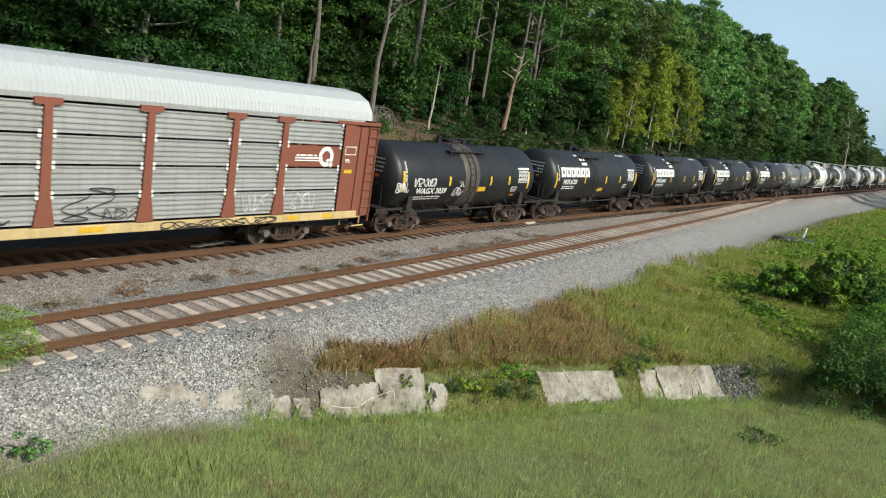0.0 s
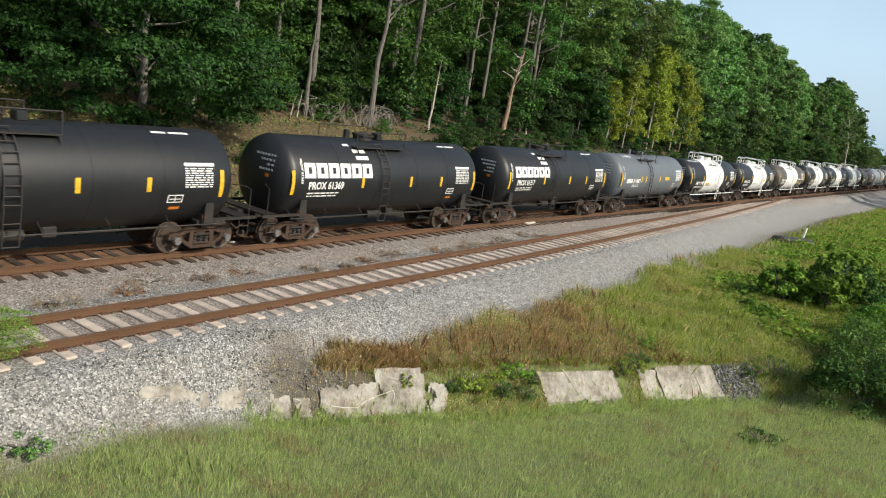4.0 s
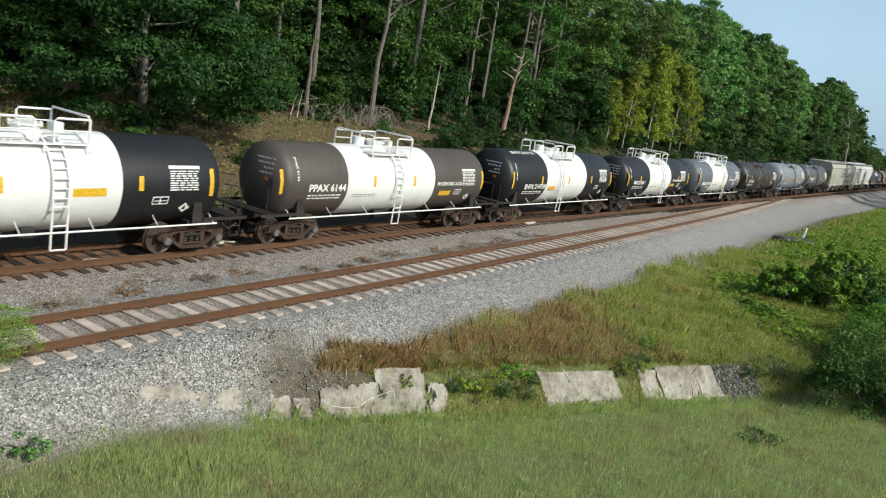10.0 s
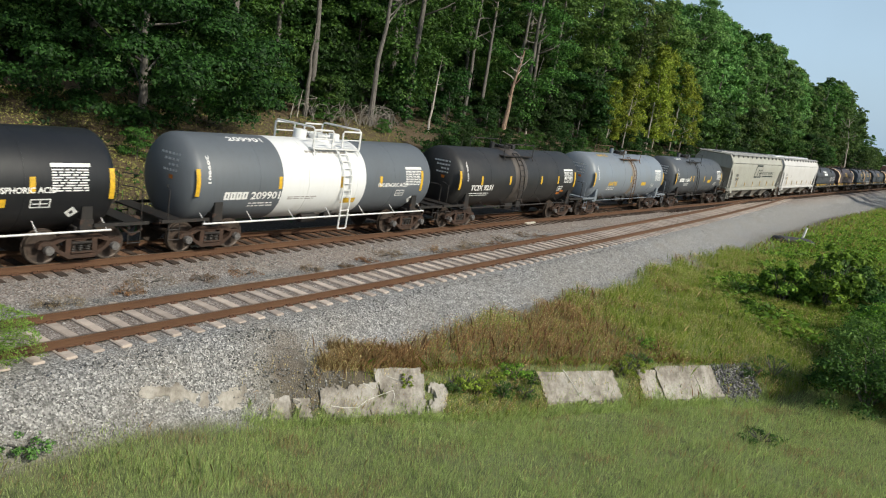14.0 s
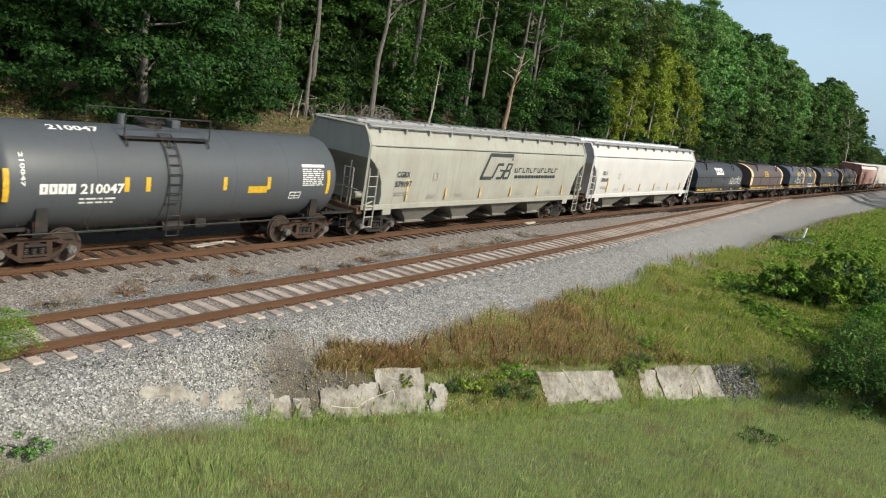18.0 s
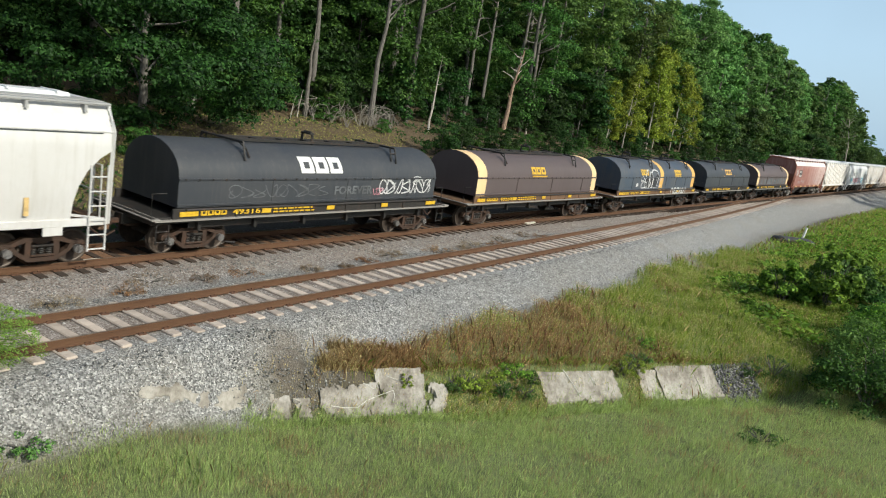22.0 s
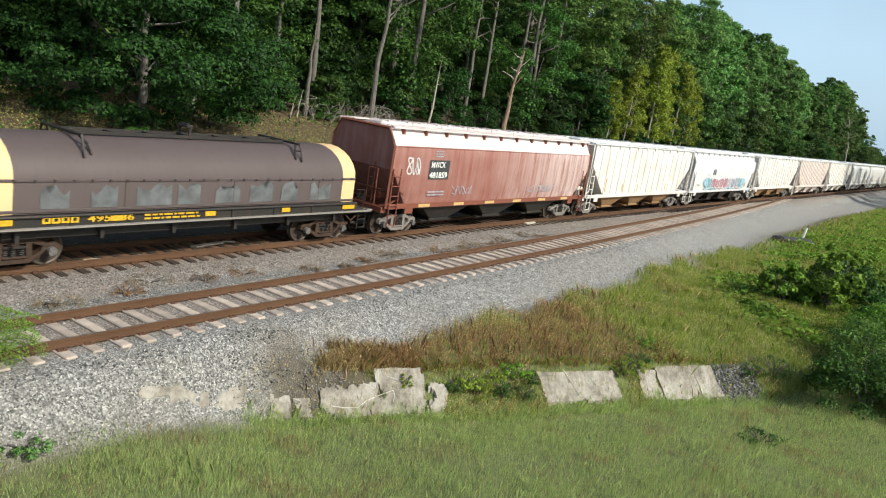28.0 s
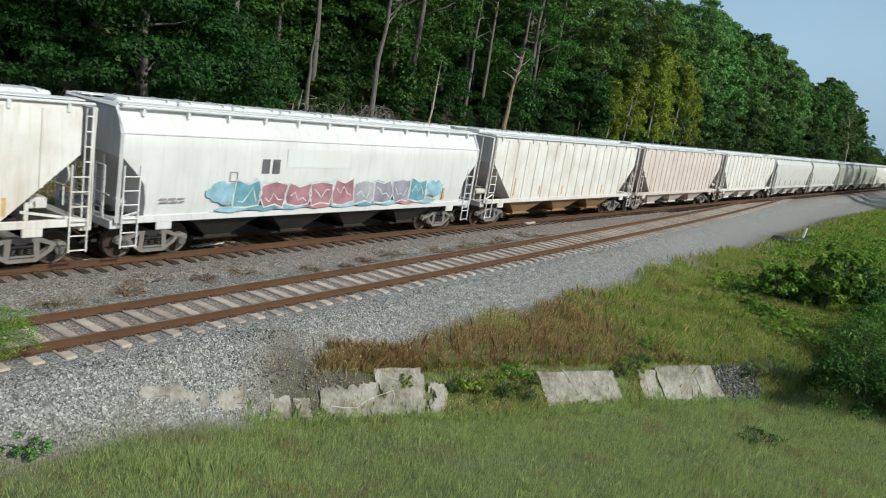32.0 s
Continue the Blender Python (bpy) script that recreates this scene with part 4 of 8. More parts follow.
        tube(bm, [(xe + sx * 0.08, -1.3, 1.9), (xe + sx * 0.08, 1.3, 1.9)], 0.02, 5)
        part("end_ladder", bm, fm, car)
        bm = bmesh.new()
        if sx < 0:
            tube(bm, [(xe - 0.2, 0.75, 2.1), (xe - 0.26, 0.75, 2.1)], 0.28, 16)
            tube(bm, [(xe - 0.23, 0.75, 2.1), (xe - 0.23, 0.75, 1.2)], 0.03, 5)
            part("brake_wheel", bm, fm, car)
            bm = bmesh.new()
            tube(bm, [(xe + 0.5, -0.6, 1.55), (xe + 1.3, -0.6, 1.55)], 0.14, 10)
        else:
            box(bm, (xe - 0.5, 0.4, 1.4), (0.5, 0.5, 0.3), 0.03)
        part("brake_gear", bm, fm, car)
        add_coupler(car, sx * (half + 0.05), sx)
        add_truck(car, sx * tc / 2, seed != 1, dusty)
    # stripes
    for i in range(6):
        x = -half + 2.4 + (2 * half - 4.6) * i / 5
        bm = bmesh.new()
        if seed == 5 and i < 5:
            bm.free()
            continue
        if seed == 3:
            prism(bm, [(x - 0.4, 1.2), (x + 0.35, 1.2), (x + 0.35, 1.32), (x - 0.4, 1.32)], -1.59, -1.582)
            part("reflective_stripe", bm, M_STRIPE_PALE, car)
            continue
        prism(bm, [(x, 1.5), (x + 0.12, 1.5), (x + 0.12, 2.35 if i == 0 else 1.95), (x, 2.35 if i == 0 else 1.95)], -1.625 if curved_side else -1.565, -1.60 if curved_side else -1.55)
        part("reflective_stripe", bm, M_STRIPE_PALE, car)
    return car, half


# ---- train: coil cars ----
def hood_top(car, cx, hw):
    """Two A-shaped lifting frames, a low ridge walk and a lifting eye on one hood."""
    for sx in (-1, 1):
        x = cx + sx * hw * 0.6
        bm = bmesh.new()
        tube(bm, [(x, -1.22, 2.86), (x, -1.04, 3.42), (x, 1.04, 3.42), (x, 1.22, 2.86)], 0.045, 5)
        for sy in (-1, 1):
            tube(bm, [(x - 0.22 * sx, sy * 1.16, 2.95), (x - 0.16 * sx, sy * 1.0, 3.22), (x, sy * 0.8, 3.42)], 0.035, 5)
            tube(bm, [(x - 0.16 * sx, sy * 1.0, 3.22), (x, sy * 1.1, 3.22)], 0.035, 5)
        part("lifting_bracket", bm, M_STEEL, car)
    bm = bmesh.new()
    ln = hw * (0.42 if hw < 4 else 0.58)
    for sy in (-1, 1):
        box(bm, (cx, sy * 0.32, 3.40), (2 * ln, 0.07, 0.10), 0.01)
    for i in range(7):
        box(bm, (cx - ln + 2 * ln * i / 6, 0, 3.41), (0.06, 0.64, 0.04))
    part("ridge_walk", bm, M_STEEL, car)
    bm = bmesh.new()
    tube(bm, [(cx, -0.26, 3.3), (cx, -0.26, 3.62), (cx, -0.16, 3.74), (cx, 0.16, 3.74), (cx, 0.26, 3.62), (cx, 0.26, 3.3)], 0.05, 6)
    box(bm, (cx, 0, 3.70), (0.2, 0.5, 0.06), 0.01)
    part("lifting_eye", bm, M_STEEL, car)


def coil_car(a, b, hood, label, band_mat=None, bands=((0, 0.06), (0.94, 1)), frame_mat=None, seed=0, over=1.7, split=False):
    car, tc = new_car("coil_car", a, b, label, "coil car", "freight train")
    half = tc / 2 + over
    fm = frame_mat or M_STEEL
    hh = half - (0.9 if split else 0.78)
    # hood section
    sec = [(-1.42, 1.5), (-1.42, 2.33)] + [(-1.42 * math.cos(k), 2.33 + 1.02 * math.sin(k)) for k in [i / 12 * math.pi for i in range(1, 12)]] + [(1.42, 2.33), (1.42, 1.5)]
    cuts = sorted({-hh, hh} | {-hh + 2 * hh * k for p in bands for k in p})
    bm = bmesh.new()
    rings = [[bm.verts.new((x, y, z)) for y, z in sec] for x in cuts]
    for q, w in zip(rings, rings[1:]):
        for i in range(len(q) - 1):
            f = bm.faces.new((q[i], q[i + 1], w[i + 1], w[i]))
            xm = (f.calc_center_median().x + hh) / (2 * hh)
            if band_mat and any(p <= xm <= r for p, r in bands):
                f.material_index = 1
    bm.faces.new(rings[0][::-1])
    bm.faces.new(rings[-1])
    bmesh.ops.recalc_face_normals(bm, faces=bm.faces)
    ob = part("hood", bm, hood, car, smooth=True)
    if band_mat:
        ob.data.materials.append(band_mat)
    for zz in (2.33, 1.57):
        for sy in (-1, 1):
            bm = bmesh.new()
            box(bm, (0, sy * 1.435, zz), (2 * hh, 0.04, 0.07), 0.01)
            part("hood_seam", bm, hood, car)
    k = 7
    for i in range(1, k):
        if split or i % 2 == 0:
            bm = bmesh.new()
            x = -hh + 2 * hh * i / k
            box(bm, (x, -1.43, 1.95), (0.03, 0.025, 0.76))
            part("hood_rib", bm, hood, car)
    # lifting brackets and top rails, a set for each hood
    hoods = ((-hh * 0.5, hh * 0.46), (hh * 0.52, hh * 0.44)) if split else ((0.0, hh),)
    for cx, hw in hoods:
        hood_top(car, cx, hw)
    # frame and deck
    bm = bmesh.new()
    box(bm, (0, 0, 0.95), (2 * half + 0.3, 0.42, 0.32), 0.02)
    part("centre_sill", bm, M_STEEL, car)
    for sy in (-1, 1):
        bm = bmesh.new()
        box(bm, (0, sy * 1.48, 1.32), (2 * half - 1.2, 0.1, 0.34), 0.015)
        box(bm, (0, sy * 1.5, 1.13), (2 * half, 0.16, 0.07), 0.01)
        for i in range(8):
            box(bm, (-half + 1.2 + (2 * half - 2.4) * i / 7, sy * 1.5, 1.3), (0.08, 0.12, 0.3))
        part("side_sill", bm, fm, car)
        bm = bmesh.new()
        tube(bm, [(-half + 1.0, sy * 1.56, 1.46), (half - 1.0, sy * 1.56, 1.46)], 0.04, 6)
        part("side_pipe", bm, M_STEEL, car)
    bm = bmesh.new()
    box(bm, (0, 0, 1.2), (2 * half - 0.3, 2.9, 0.08), 0.01)
    for sx in (-1, 1):
        box(bm, (sx * half, 0, 1.15), (0.14, 3.05, 0.2), 0.02)
    part("deck", bm, fm, car)
    for sy in (-1, 1):
        bm = bmesh.new()
        box(bm, (0, sy * 1.58, 1.175), (2 * half + 0.1, 0.2, 0.035), 0.006)
        part("side_walkway", bm, M_WALK, car, "pale grey walkway edge")
    for i in range(6):
        for sy in (-1, 1):
            bm = bmesh.new()
            prism(bm, [(-half + 1.6 + (2 * half - 3.2) * i / 5 - 0.05, 0.78), (-half + 1.6 + (2 * half - 3.2) * i / 5 + 0.05, 0.78), (-half + 1.6 + (2 * half - 3.2) * i / 5 + 0.07, 1.15), (-half + 1.6 + (2 * half - 3.2) * i / 5 - 0.07, 1.15)], sy * 1.2, sy * 1.42)
            part("sill_bracket", bm, M_STEEL, car)
    bm = bmesh.new()
    for sy in (-1, 1):
        box(bm, (0, sy * 1.25, 0.98), (2 * half - 2.6, 0.08, 0.26), 0.01)
    part("under_sill", bm, M_STEEL, car)
    for sx in (-1, 1):
        bm = bmesh.new()
        box(bm, (sx * (half - 0.02), 0, 1.21), (0.3, 3.3, 0.035), 0.006)
        part("end_walkway", bm, M_WALK, car, "pale grey walkway edge")
    # bolts along the hood seam, and a dark row of hinges
    bm = bmesh.new()
    for i in range(26):
        box(bm, (-hh + 0.2 + (2 * hh - 0.4) * i / 25, -1.462, 2.33), (0.05, 0.03, 0.06))
    tagged(part("seam_bolts", bm, M_STEEL, car), kind="stuff")
    for sx in (-1, 1):
        bm = bmesh.new()
        xe = sx * half
        for sy in (-1, 1):
            for xx in (0.1, 0.5):
                tube(bm, [(xe - sx * xx, sy * 1.52, 0.5), (xe - sx * xx, sy * 1.52, 1.2)], 0.02, 5)
            for z in (0.55, 0.85):
                tube(bm, [(xe - sx * 0.1, sy * 1.52, z), (xe - sx * 0.5, sy * 1.52, z)], 0.018, 5)
            tube(bm, [(xe - sx * 0.05, sy * 1.3, 1.2), (xe - sx * 0.05, sy * 1.3, 1.9), (xe - sx * 0.5, sy * 1.3, 1.9)], 0.018, 5)
        part("end_steps", bm, M_STEEL, car)
        add_coupler(car, sx * (half - 0.1), sx)
        add_truck(car, sx * tc / 2, True)
    for i in range(5):
        x = -half + 1.1 + (2 * half - 2.2) * i / 4
        bm = bmesh.new()
        box(bm, (x, -1.568, 1.345), (0.62 if i in (0, 4) else 0.36, 0.012, 0.14))
        part("reflective_stripe", bm, M_YELLOW, car)
    return car, half, hh


# ---- train: the consist, from its front to its rear ----
M_ROOF_WHITE = paint("bright_roof_paint", (0.66, 0.67, 0.68), (0.4, 0.38, 0.34), 0.25, 0.5)
M_PALE = paint("pale_stone_hopper_paint", (0.345, 0.345, 0.305), (0.20, 0.175, 0.135), 0.7, 0.55)
M_HWHITE = paint("white_hopper_paint", (0.55, 0.54, 0.535), (0.34, 0.315, 0.27), 0.5, 0.5)
M_CREAM = paint("dusty_cream_hopper_paint", (0.70, 0.68, 0.665), (0.40, 0.31, 0.225), 0.85, 0.6)
M_CHALK = paint("chalky_white_hopper_paint", (0.66, 0.655, 0.67), (0.44, 0.42, 0.40), 0.7, 0.5)
M_RED = paint("faded_oxide_red_paint", (0.215, 0.062, 0.042), (0.42, 0.26, 0.23), 0.6, 0.6)
def bleach(m, x0, x1):
    """Chalky sun-bleached runs that grow along the car."""
    t = m.node_tree
    b = t.nodes["Principled BSDF"]
    old = b.inputs["Base Color"].links[0].from_socket
    sep = t.nodes.new("ShaderNodeSeparateXYZ")
    t.links.new(coords(t), sep.inputs[0])
    span = t.nodes.new("ShaderNodeMapRange")
    span.inputs[1].default_value, span.inputs[2].default_value, span.inputs[3].default_value, span.inputs[4].default_value = x0, x1, 0.1, 0.8
    t.links.new(sep.outputs[0], span.inputs[0])
    runs = noise_node(t, 2.0, 6, coords(t, (1.8, 1.8, 0.12)), 0.7)
    f = mix(t, 1.0, span.outputs[0], ramp(t, runs.outputs[0], [(0.36, (0.12,) * 3), (0.56, (1, 1, 1))]), "MULTIPLY")
    t.links.new(mix(t, f, old, (0.60, 0.50, 0.485)), b.inputs["Base Color"])


bleach(M_RED, -1.5, 6.5)
M_ROOF_RED = paint("bleached_red_roof", (0.66, 0.61, 0.60), (0.34, 0.17, 0.14), 0.6, 0.6)
M_PINKISH = paint("chalky_pink_hopper_paint", (0.60, 0.53, 0.50), (0.42, 0.28, 0.24), 0.6, 0.6)
M_OXIDE = paint("oxide_red_steel", (0.19, 0.058, 0.035), (0.12, 0.06, 0.04), 0.4, 0.6)
M_COIL_BLACK = paint("dull_black_hood", (0.030, 0.034, 0.042), (0.095, 0.088, 0.082), 0.5, 0.55)
M_COIL_BROWN = paint("weathered_brown_hood", (0.088, 0.066, 0.066), (0.06, 0.045, 0.042), 0.6, 0.6)
M_COIL_BLUE = paint("faded_navy_hood", (0.045, 0.062, 0.088), (0.14, 0.11, 0.08), 0.6, 0.55)
M_BAND = paint("cream_orange_band", (0.70, 0.50, 0.27), (0.4, 0.25, 0.12), 0.3, 0.55)
M_BAND2 = paint("yellow_orange_band", (0.62, 0.36, 0.09), (0.3, 0.2, 0.1), 0.4, 0.55)
M_BAY_RUST = paint("tan_rust_bay", (0.30, 0.175, 0.08), (0.09, 0.055, 0.035), 0.7, 0.75)
M_ROOF_GREY = paint("dusty_grey_roof", (0.30, 0.30, 0.30), (0.17, 0.16, 0.14), 0.5, 0.6)
M_BAY_GRIME = paint("grimy_bay_steel", (0.20, 0.19, 0.17), (0.05, 0.042, 0.035), 0.9, 0.7)
M_STENCIL = plain("grey_stencil", (0.30, 0.28, 0.26))

BW = "tank car, black shell with a white middle band and white cage"
PR = "glossy black tank car with bold white logotype blocks"
TANKS = [
    dict(a=-86.7 + 0.12, b=-78.0 + 0.12, shell=M_BLACK, label="black tank car with a sooty band and sprayed scribbles", bulge=True, top="low", marks="WAGX 3039", text=(-4.1, -2.05, 1.8), ladder_x=-0.3, seed=1, over=1.3, orange=1, stripes=(-5.0, -1.9, 1.3, 2.9, 4.7), tag=(0.2, 0.95, 1.82)),
    dict(a=-74.2 + 0.12, b=-64.4 + 0.12, shell=M_BLACK, label=PR, logo=True, top="low", marks="PROX 61328", text=(-4.6, -3.0, 2.1), ladder_x=-0.8, seed=2, tag=(0.0, 0.7, 1.6)),
    dict(a=-60.5 + 0.12, b=-50.7 + 0.12, shell=M_BLACK, label=PR, logo=True, top="low", marks="PROX 61402", text=(-4.7, -3.0, 2.1), ladder_x=-0.8, seed=3, orange=1),
    dict(a=-46.9 + 0.12, b=-37.4 + 0.12, shell=M_BLACK, label=PR, logo=True, top="low", marks="PROX 61369", text=(-4.7, -3.0, 2.1), ladder_x=-0.8, seed=4, orange=1),
    dict(a=-33.4 + 0.12, b=-23.5 + 0.12, shell=M_BLACK, label=PR, logo=True, top="low", marks="PROX 61317", text=(-4.7, -3.0, 2.1), ladder_x=-0.8, seed=5),
    dict(a=-19.9 + 0.12, b=-10.4 + 0.12, shell=M_GREY, label="mid-grey tank car with yellow stripes and white lettering", top="low", marks="210007", blocks=True, text=(-3.7, -2.5, 2.1), ladder_x=-0.9, seed=6, over=1.2, stripes=(-5.5, -2.3, -1.6, 0.9, 5.2), tag=(1.8, 2.65, 2.24), orange=1),
    dict(a=-6.7 + 0.12, b=3.4 + 0.12, shell=M_BLACK, label=BW, band=(-2.54, 2.1), ladder_x=0.44, R=1.38, marks="SHPX 214837", text=(-4.7, -2.5, 1.86), seed=7, stripes=(-5.9, -3.0, -0.1, 2.77, 5.5), tag=(-2.2, -1.4, 1.75)),
    dict(a=7.15 + 0.12, b=17.4 + 0.12, shell=M_BLACK, label=BW, band=(-2.15, 2.65), ladder_x=0.67, R=1.31, marks="PPAX 6154", text=(-4.95, -3.1, 1.88), seed=8, stripes=(-5.75, -2.6, -0.45, 3.2, 5.5), tag=(1.3, 2.2, 1.98)),
    dict(a=21.5 + 0.12, b=31.9 + 0.12, shell=M_BROWNBLACK, label="sooty brown tank car with a white middle band and cage", band=(-3.05, 2.15), ladder_x=-0.5, R=1.31, marks="PPAX 6144", text=(-4.95, -3.15, 1.98), seed=9, stripes=(-6.2, -1.6, 0.8, 5.7), tag=(2.6, 3.4, 1.66), acid=True),
    dict(a=35.6 + 0.12, b=45.7 + 0.12, shell=M_BLACK, label=BW, band=(-2.25, 2.3), ladder_x=-0.25, lad=-0.47, R=1.38, marks="SHPX 214769", text=(-4.45, -2.3, 1.87), seed=10, stripes=(-5.6, -2.75, 0.2, 2.97, 5.6), tag=(-2.0, -1.2, 1.75)),
    dict(a=49.7 + 0.12, b=59.6 + 0.12, shell=M_BLACK, label=BW, band=(-2.0, 1.95), ladder_x=0.1, R=1.35, marks="WAGX 6011", text=(-4.65, -2.75, 1.97), seed=11, stripes=(-5.6, -3.55, 0.9, 3.5, 5.55), tag=(2.1, 2.9, 1.75), acid=True),
    dict(a=63.7 + 0.12, b=73.2 + 0.12, shell=M_GREY, label="grey tank car with a white middle band and white cage", band=(-2.35, 1.65), ladder_x=0.3, R=1.38, marks="209901", blocks=True, text=(-3.6, -2.4, 1.79), seed=12, stripes=(-5.6, -2.46, 0.4, 2.5, 5.0), over=1.25, acid=True, tag=(0.6, 1.3, 1.5)),
    dict(a=77.0 + 0.12, b=86.8 + 0.12, shell=M_DARK, label="sooty black tank car with a scuffed middle and yellow lettering", top="low", bulge=True, R=1.38, marks="TCIX 9231", text=(-4.8, -3.0, 1.87), ladder_x=-0.6, seed=13, orange=2, stripes=(-5.7, -4.0, -1.55, 1.5, 3.3, 5.2)),
    dict(a=90.3 + 0.12, b=99.9 + 0.12, shell=M_LIGHTGREY, label="pale blue-grey tank car with a rust-stained ladder", top="rail", ladder_x=0.15, ladder_mat=M_FRAME_RUST, marks="664703", text=(-3.5, -2.3, 1.95), ink=M_YELLOW, seed=14, over=1.0, R=1.42, rail_mat=M_LIGHTGREY, stripes=(-5.46, -0.2, 5.3), tag=(1.6, 2.35, 1.9)),
    dict(a=104.0 + 0.12, b=113.2 + 0.12, shell=M_SLATE, label="slate-grey tank car with yellow stripes and white lettering", top="low", marks="210047", blocks=True, text=(-3.7, -2.5, 2.1), ladder_x=-1.0, seed=15, over=1.3, stripes=(-5.5, -2.43, -1.8, 0.76, 2.45, 5.1), tag=(1.65, 2.4, 2.0)),
]
TANK_CARS = [tank_car(**spec) for spec in TANKS]

h1, H1L = hopper_car(117.0, 131.7, M_PALE, "pale stone-grey covered hopper with a dark block emblem", M_ROOF_GREY, bays=4, seed=1, dirty=M_BAY_GRIME)
h2, H2L = hopper_car(135.7, 149.9, M_HWHITE, "clean white covered hopper with dark lettering", M_ROOF_GREY, bays=3, seed=2, dirty=M_BAY_GRIME, hatch_mat=M_ROOF_WHITE)
c1, C1L, C1H = coil_car(154.4, 164.7, M_COIL_BLACK, "dull black coil car with white letters and sprayed scrawl", seed=1)
c2, C2L, C2H = coil_car(169.7, 180.1, M_COIL_BROWN, "weathered brown coil car with cream-orange end bands", M_BAND, ((0.0, 0.06), (0.955, 1.0)), M_FRAME_RUST, seed=2)
c3, C3L, C3H = coil_car(185.32, 197.52, M_COIL_BLUE, "faded navy coil car with orange bands and white scrawl", M_BAND2, ((0.485, 0.53), (0.955, 1.0)), M_FRAME_RUST, seed=3, split=True)
c4, C4L, C4H = coil_car(202.2, 212.8, M_COIL_BLACK, "dull black coil car with an orange lettered emblem", seed=4)
c5, C5L, C5H = coil_car(217.6, 228.2, M_COIL_BROWN, "patched brown coil car with cream end bands", M_BAND, ((0.0, 0.055), (0.95, 1.0)), M_STEEL, seed=5)
h3, H3L = hopper_car(232.3, 246.2, M_RED, "faded oxide-red covered hopper with a bleached roof", M_ROOF_RED, bays=3, seed=3, frame_mat=M_OXIDE, dirty=M_STEEL, slope_mat=M_ROOF_RED, gate=((0.06, 2.7), (0.4, 2.3), (0.75, 1.85), (1.05, 1.5), (1.2, 1.28)), dusty=True)
h4, H4L = hopper_car(249.5, 263.4, M_CREAM, "dusty cream ribbed covered hopper", M_ROOF_WHITE, ribs=16, bays=3, curved_side=False, seed=4, dirty=M_BAY_RUST, dusty=True)
h5, H5L = hopper_car(267.0, 280.7, M_CHALK, "white covered hopper with sprayed red and blue lettering", M_ROOF_WHITE, bays=4, seed=5, gate=((0.06, 2.95), (0.42, 2.6), (0.72, 2.25), (0.80, 1.9), (0.82, 1.28)), dirty=M_STEEL, dusty=True)
h6, H6L = hopper_car(284.8, 298.8, M_CREAM, "dusty cream ribbed covered hopper", M_ROOF_WHITE, ribs=16, bays=3, curved_side=False, seed=6, dirty=M_BAY_RUST, dusty=True)
h7, H7L = hopper_car(302.5, 316.4, M_PINKISH, "chalky pink ribbed covered hopper", M_ROOF_WHITE, ribs=18, bays=3, curved_side=False, seed=7, dusty=True)
base_s = 320.2
for i, (m_, lab) in enumerate(((M_CREAM, "rust-stained cream covered hopper"), (M_HWHITE, "white covered hopper"), (M_HWHITE, "white covered hopper"), (M_PALE, "grey covered hopper"), (M_PALE, "grey covered hopper"), (M_CREAM, "cream covered hopper"), (M_PALE, "grey covered hopper"), (M_PINKISH, "chalky pink covered hopper"), (M_PALE, "grey covered hopper"))):
    hopper_car(base_s + i * 17.65, base_s + i * 17.65 + 13.9, m_, lab + " towards the rear of the train", M_ROOF_WHITE, ribs=14 if i == 0 else 0, bays=3, curved_side=i > 0, seed=8 + i)


# ---- train: the car carrier at the front ----
M_GALV = paint("galvanised_panel", (0.37, 0.385, 0.39), (0.19, 0.165, 0.14), 0.6, 0.45, metal=0.3)
M_CARRIER_ROOF = paint("white_corrugated_roof", (0.40, 0.43, 0.455), (0.30, 0.31, 0.31), 0.3, 0.45)
M_DECK_YELLOW = paint("faded_yellow_deck", (0.55, 0.42, 0.20), (0.22, 0.15, 0.09), 0.85, 0.65, rust=0.4)
M_SPRAY_BLACK = plain("black_spray_paint", (0.03, 0.03, 0.035), 0.7)
M_SPRAY_WHITE = plain("white_spray_paint", (0.70, 0.70, 0.70), 0.7, 0, 0.2, 5)
M_SPRAY_BLUE = plain("pale_blue_spray_paint", (0.33, 0.55, 0.68), 0.7, 0, 0.25, 2)
M_SPRAY_TEAL = plain("teal_spray_paint", (0.16, 0.36, 0.44), 0.7, 0, 0.25, 2)
M_SPRAY_RED = plain("dull_red_spray_paint", (0.36, 0.13, 0.16), 0.7, 0, 0.3, 2)
M_SPRAY_PINK = plain("pink_spray_paint", (0.55, 0.25, 0.30), 0.7, 0, 0.3, 2)
M_SPRAY_GREY2 = plain("lilac_grey_spray_paint", (0.42, 0.42, 0.48), 0.7, 0, 0.2, 2)
M_SPRAY_GREY = plain("grey_overpaint", (0.15, 0.16, 0.17), 0.75, 0, 0.3, 2)


def ribbon(bm, pts, width):
    """A flat stroke along points (x, height)."""
    pts = [Vector((p[0], p[1])) for p in pts]
    rows = []
    for i, p in enumerate(pts):
        d = (pts[min(i + 1, len(pts) - 1)] - pts[max(i - 1, 0)]).normalized()
        q = Vector((-d.y, d.x)) * width / 2
        rows.append((bm.verts.new((p.x + q.x, p.y + q.y, 0)), bm.verts.new((p.x - q.x, p.y - q.y, 0))))
    for (a, b), (c, d) in zip(rows, rows[1:]):
        bm.faces.new((a, c, d, b))


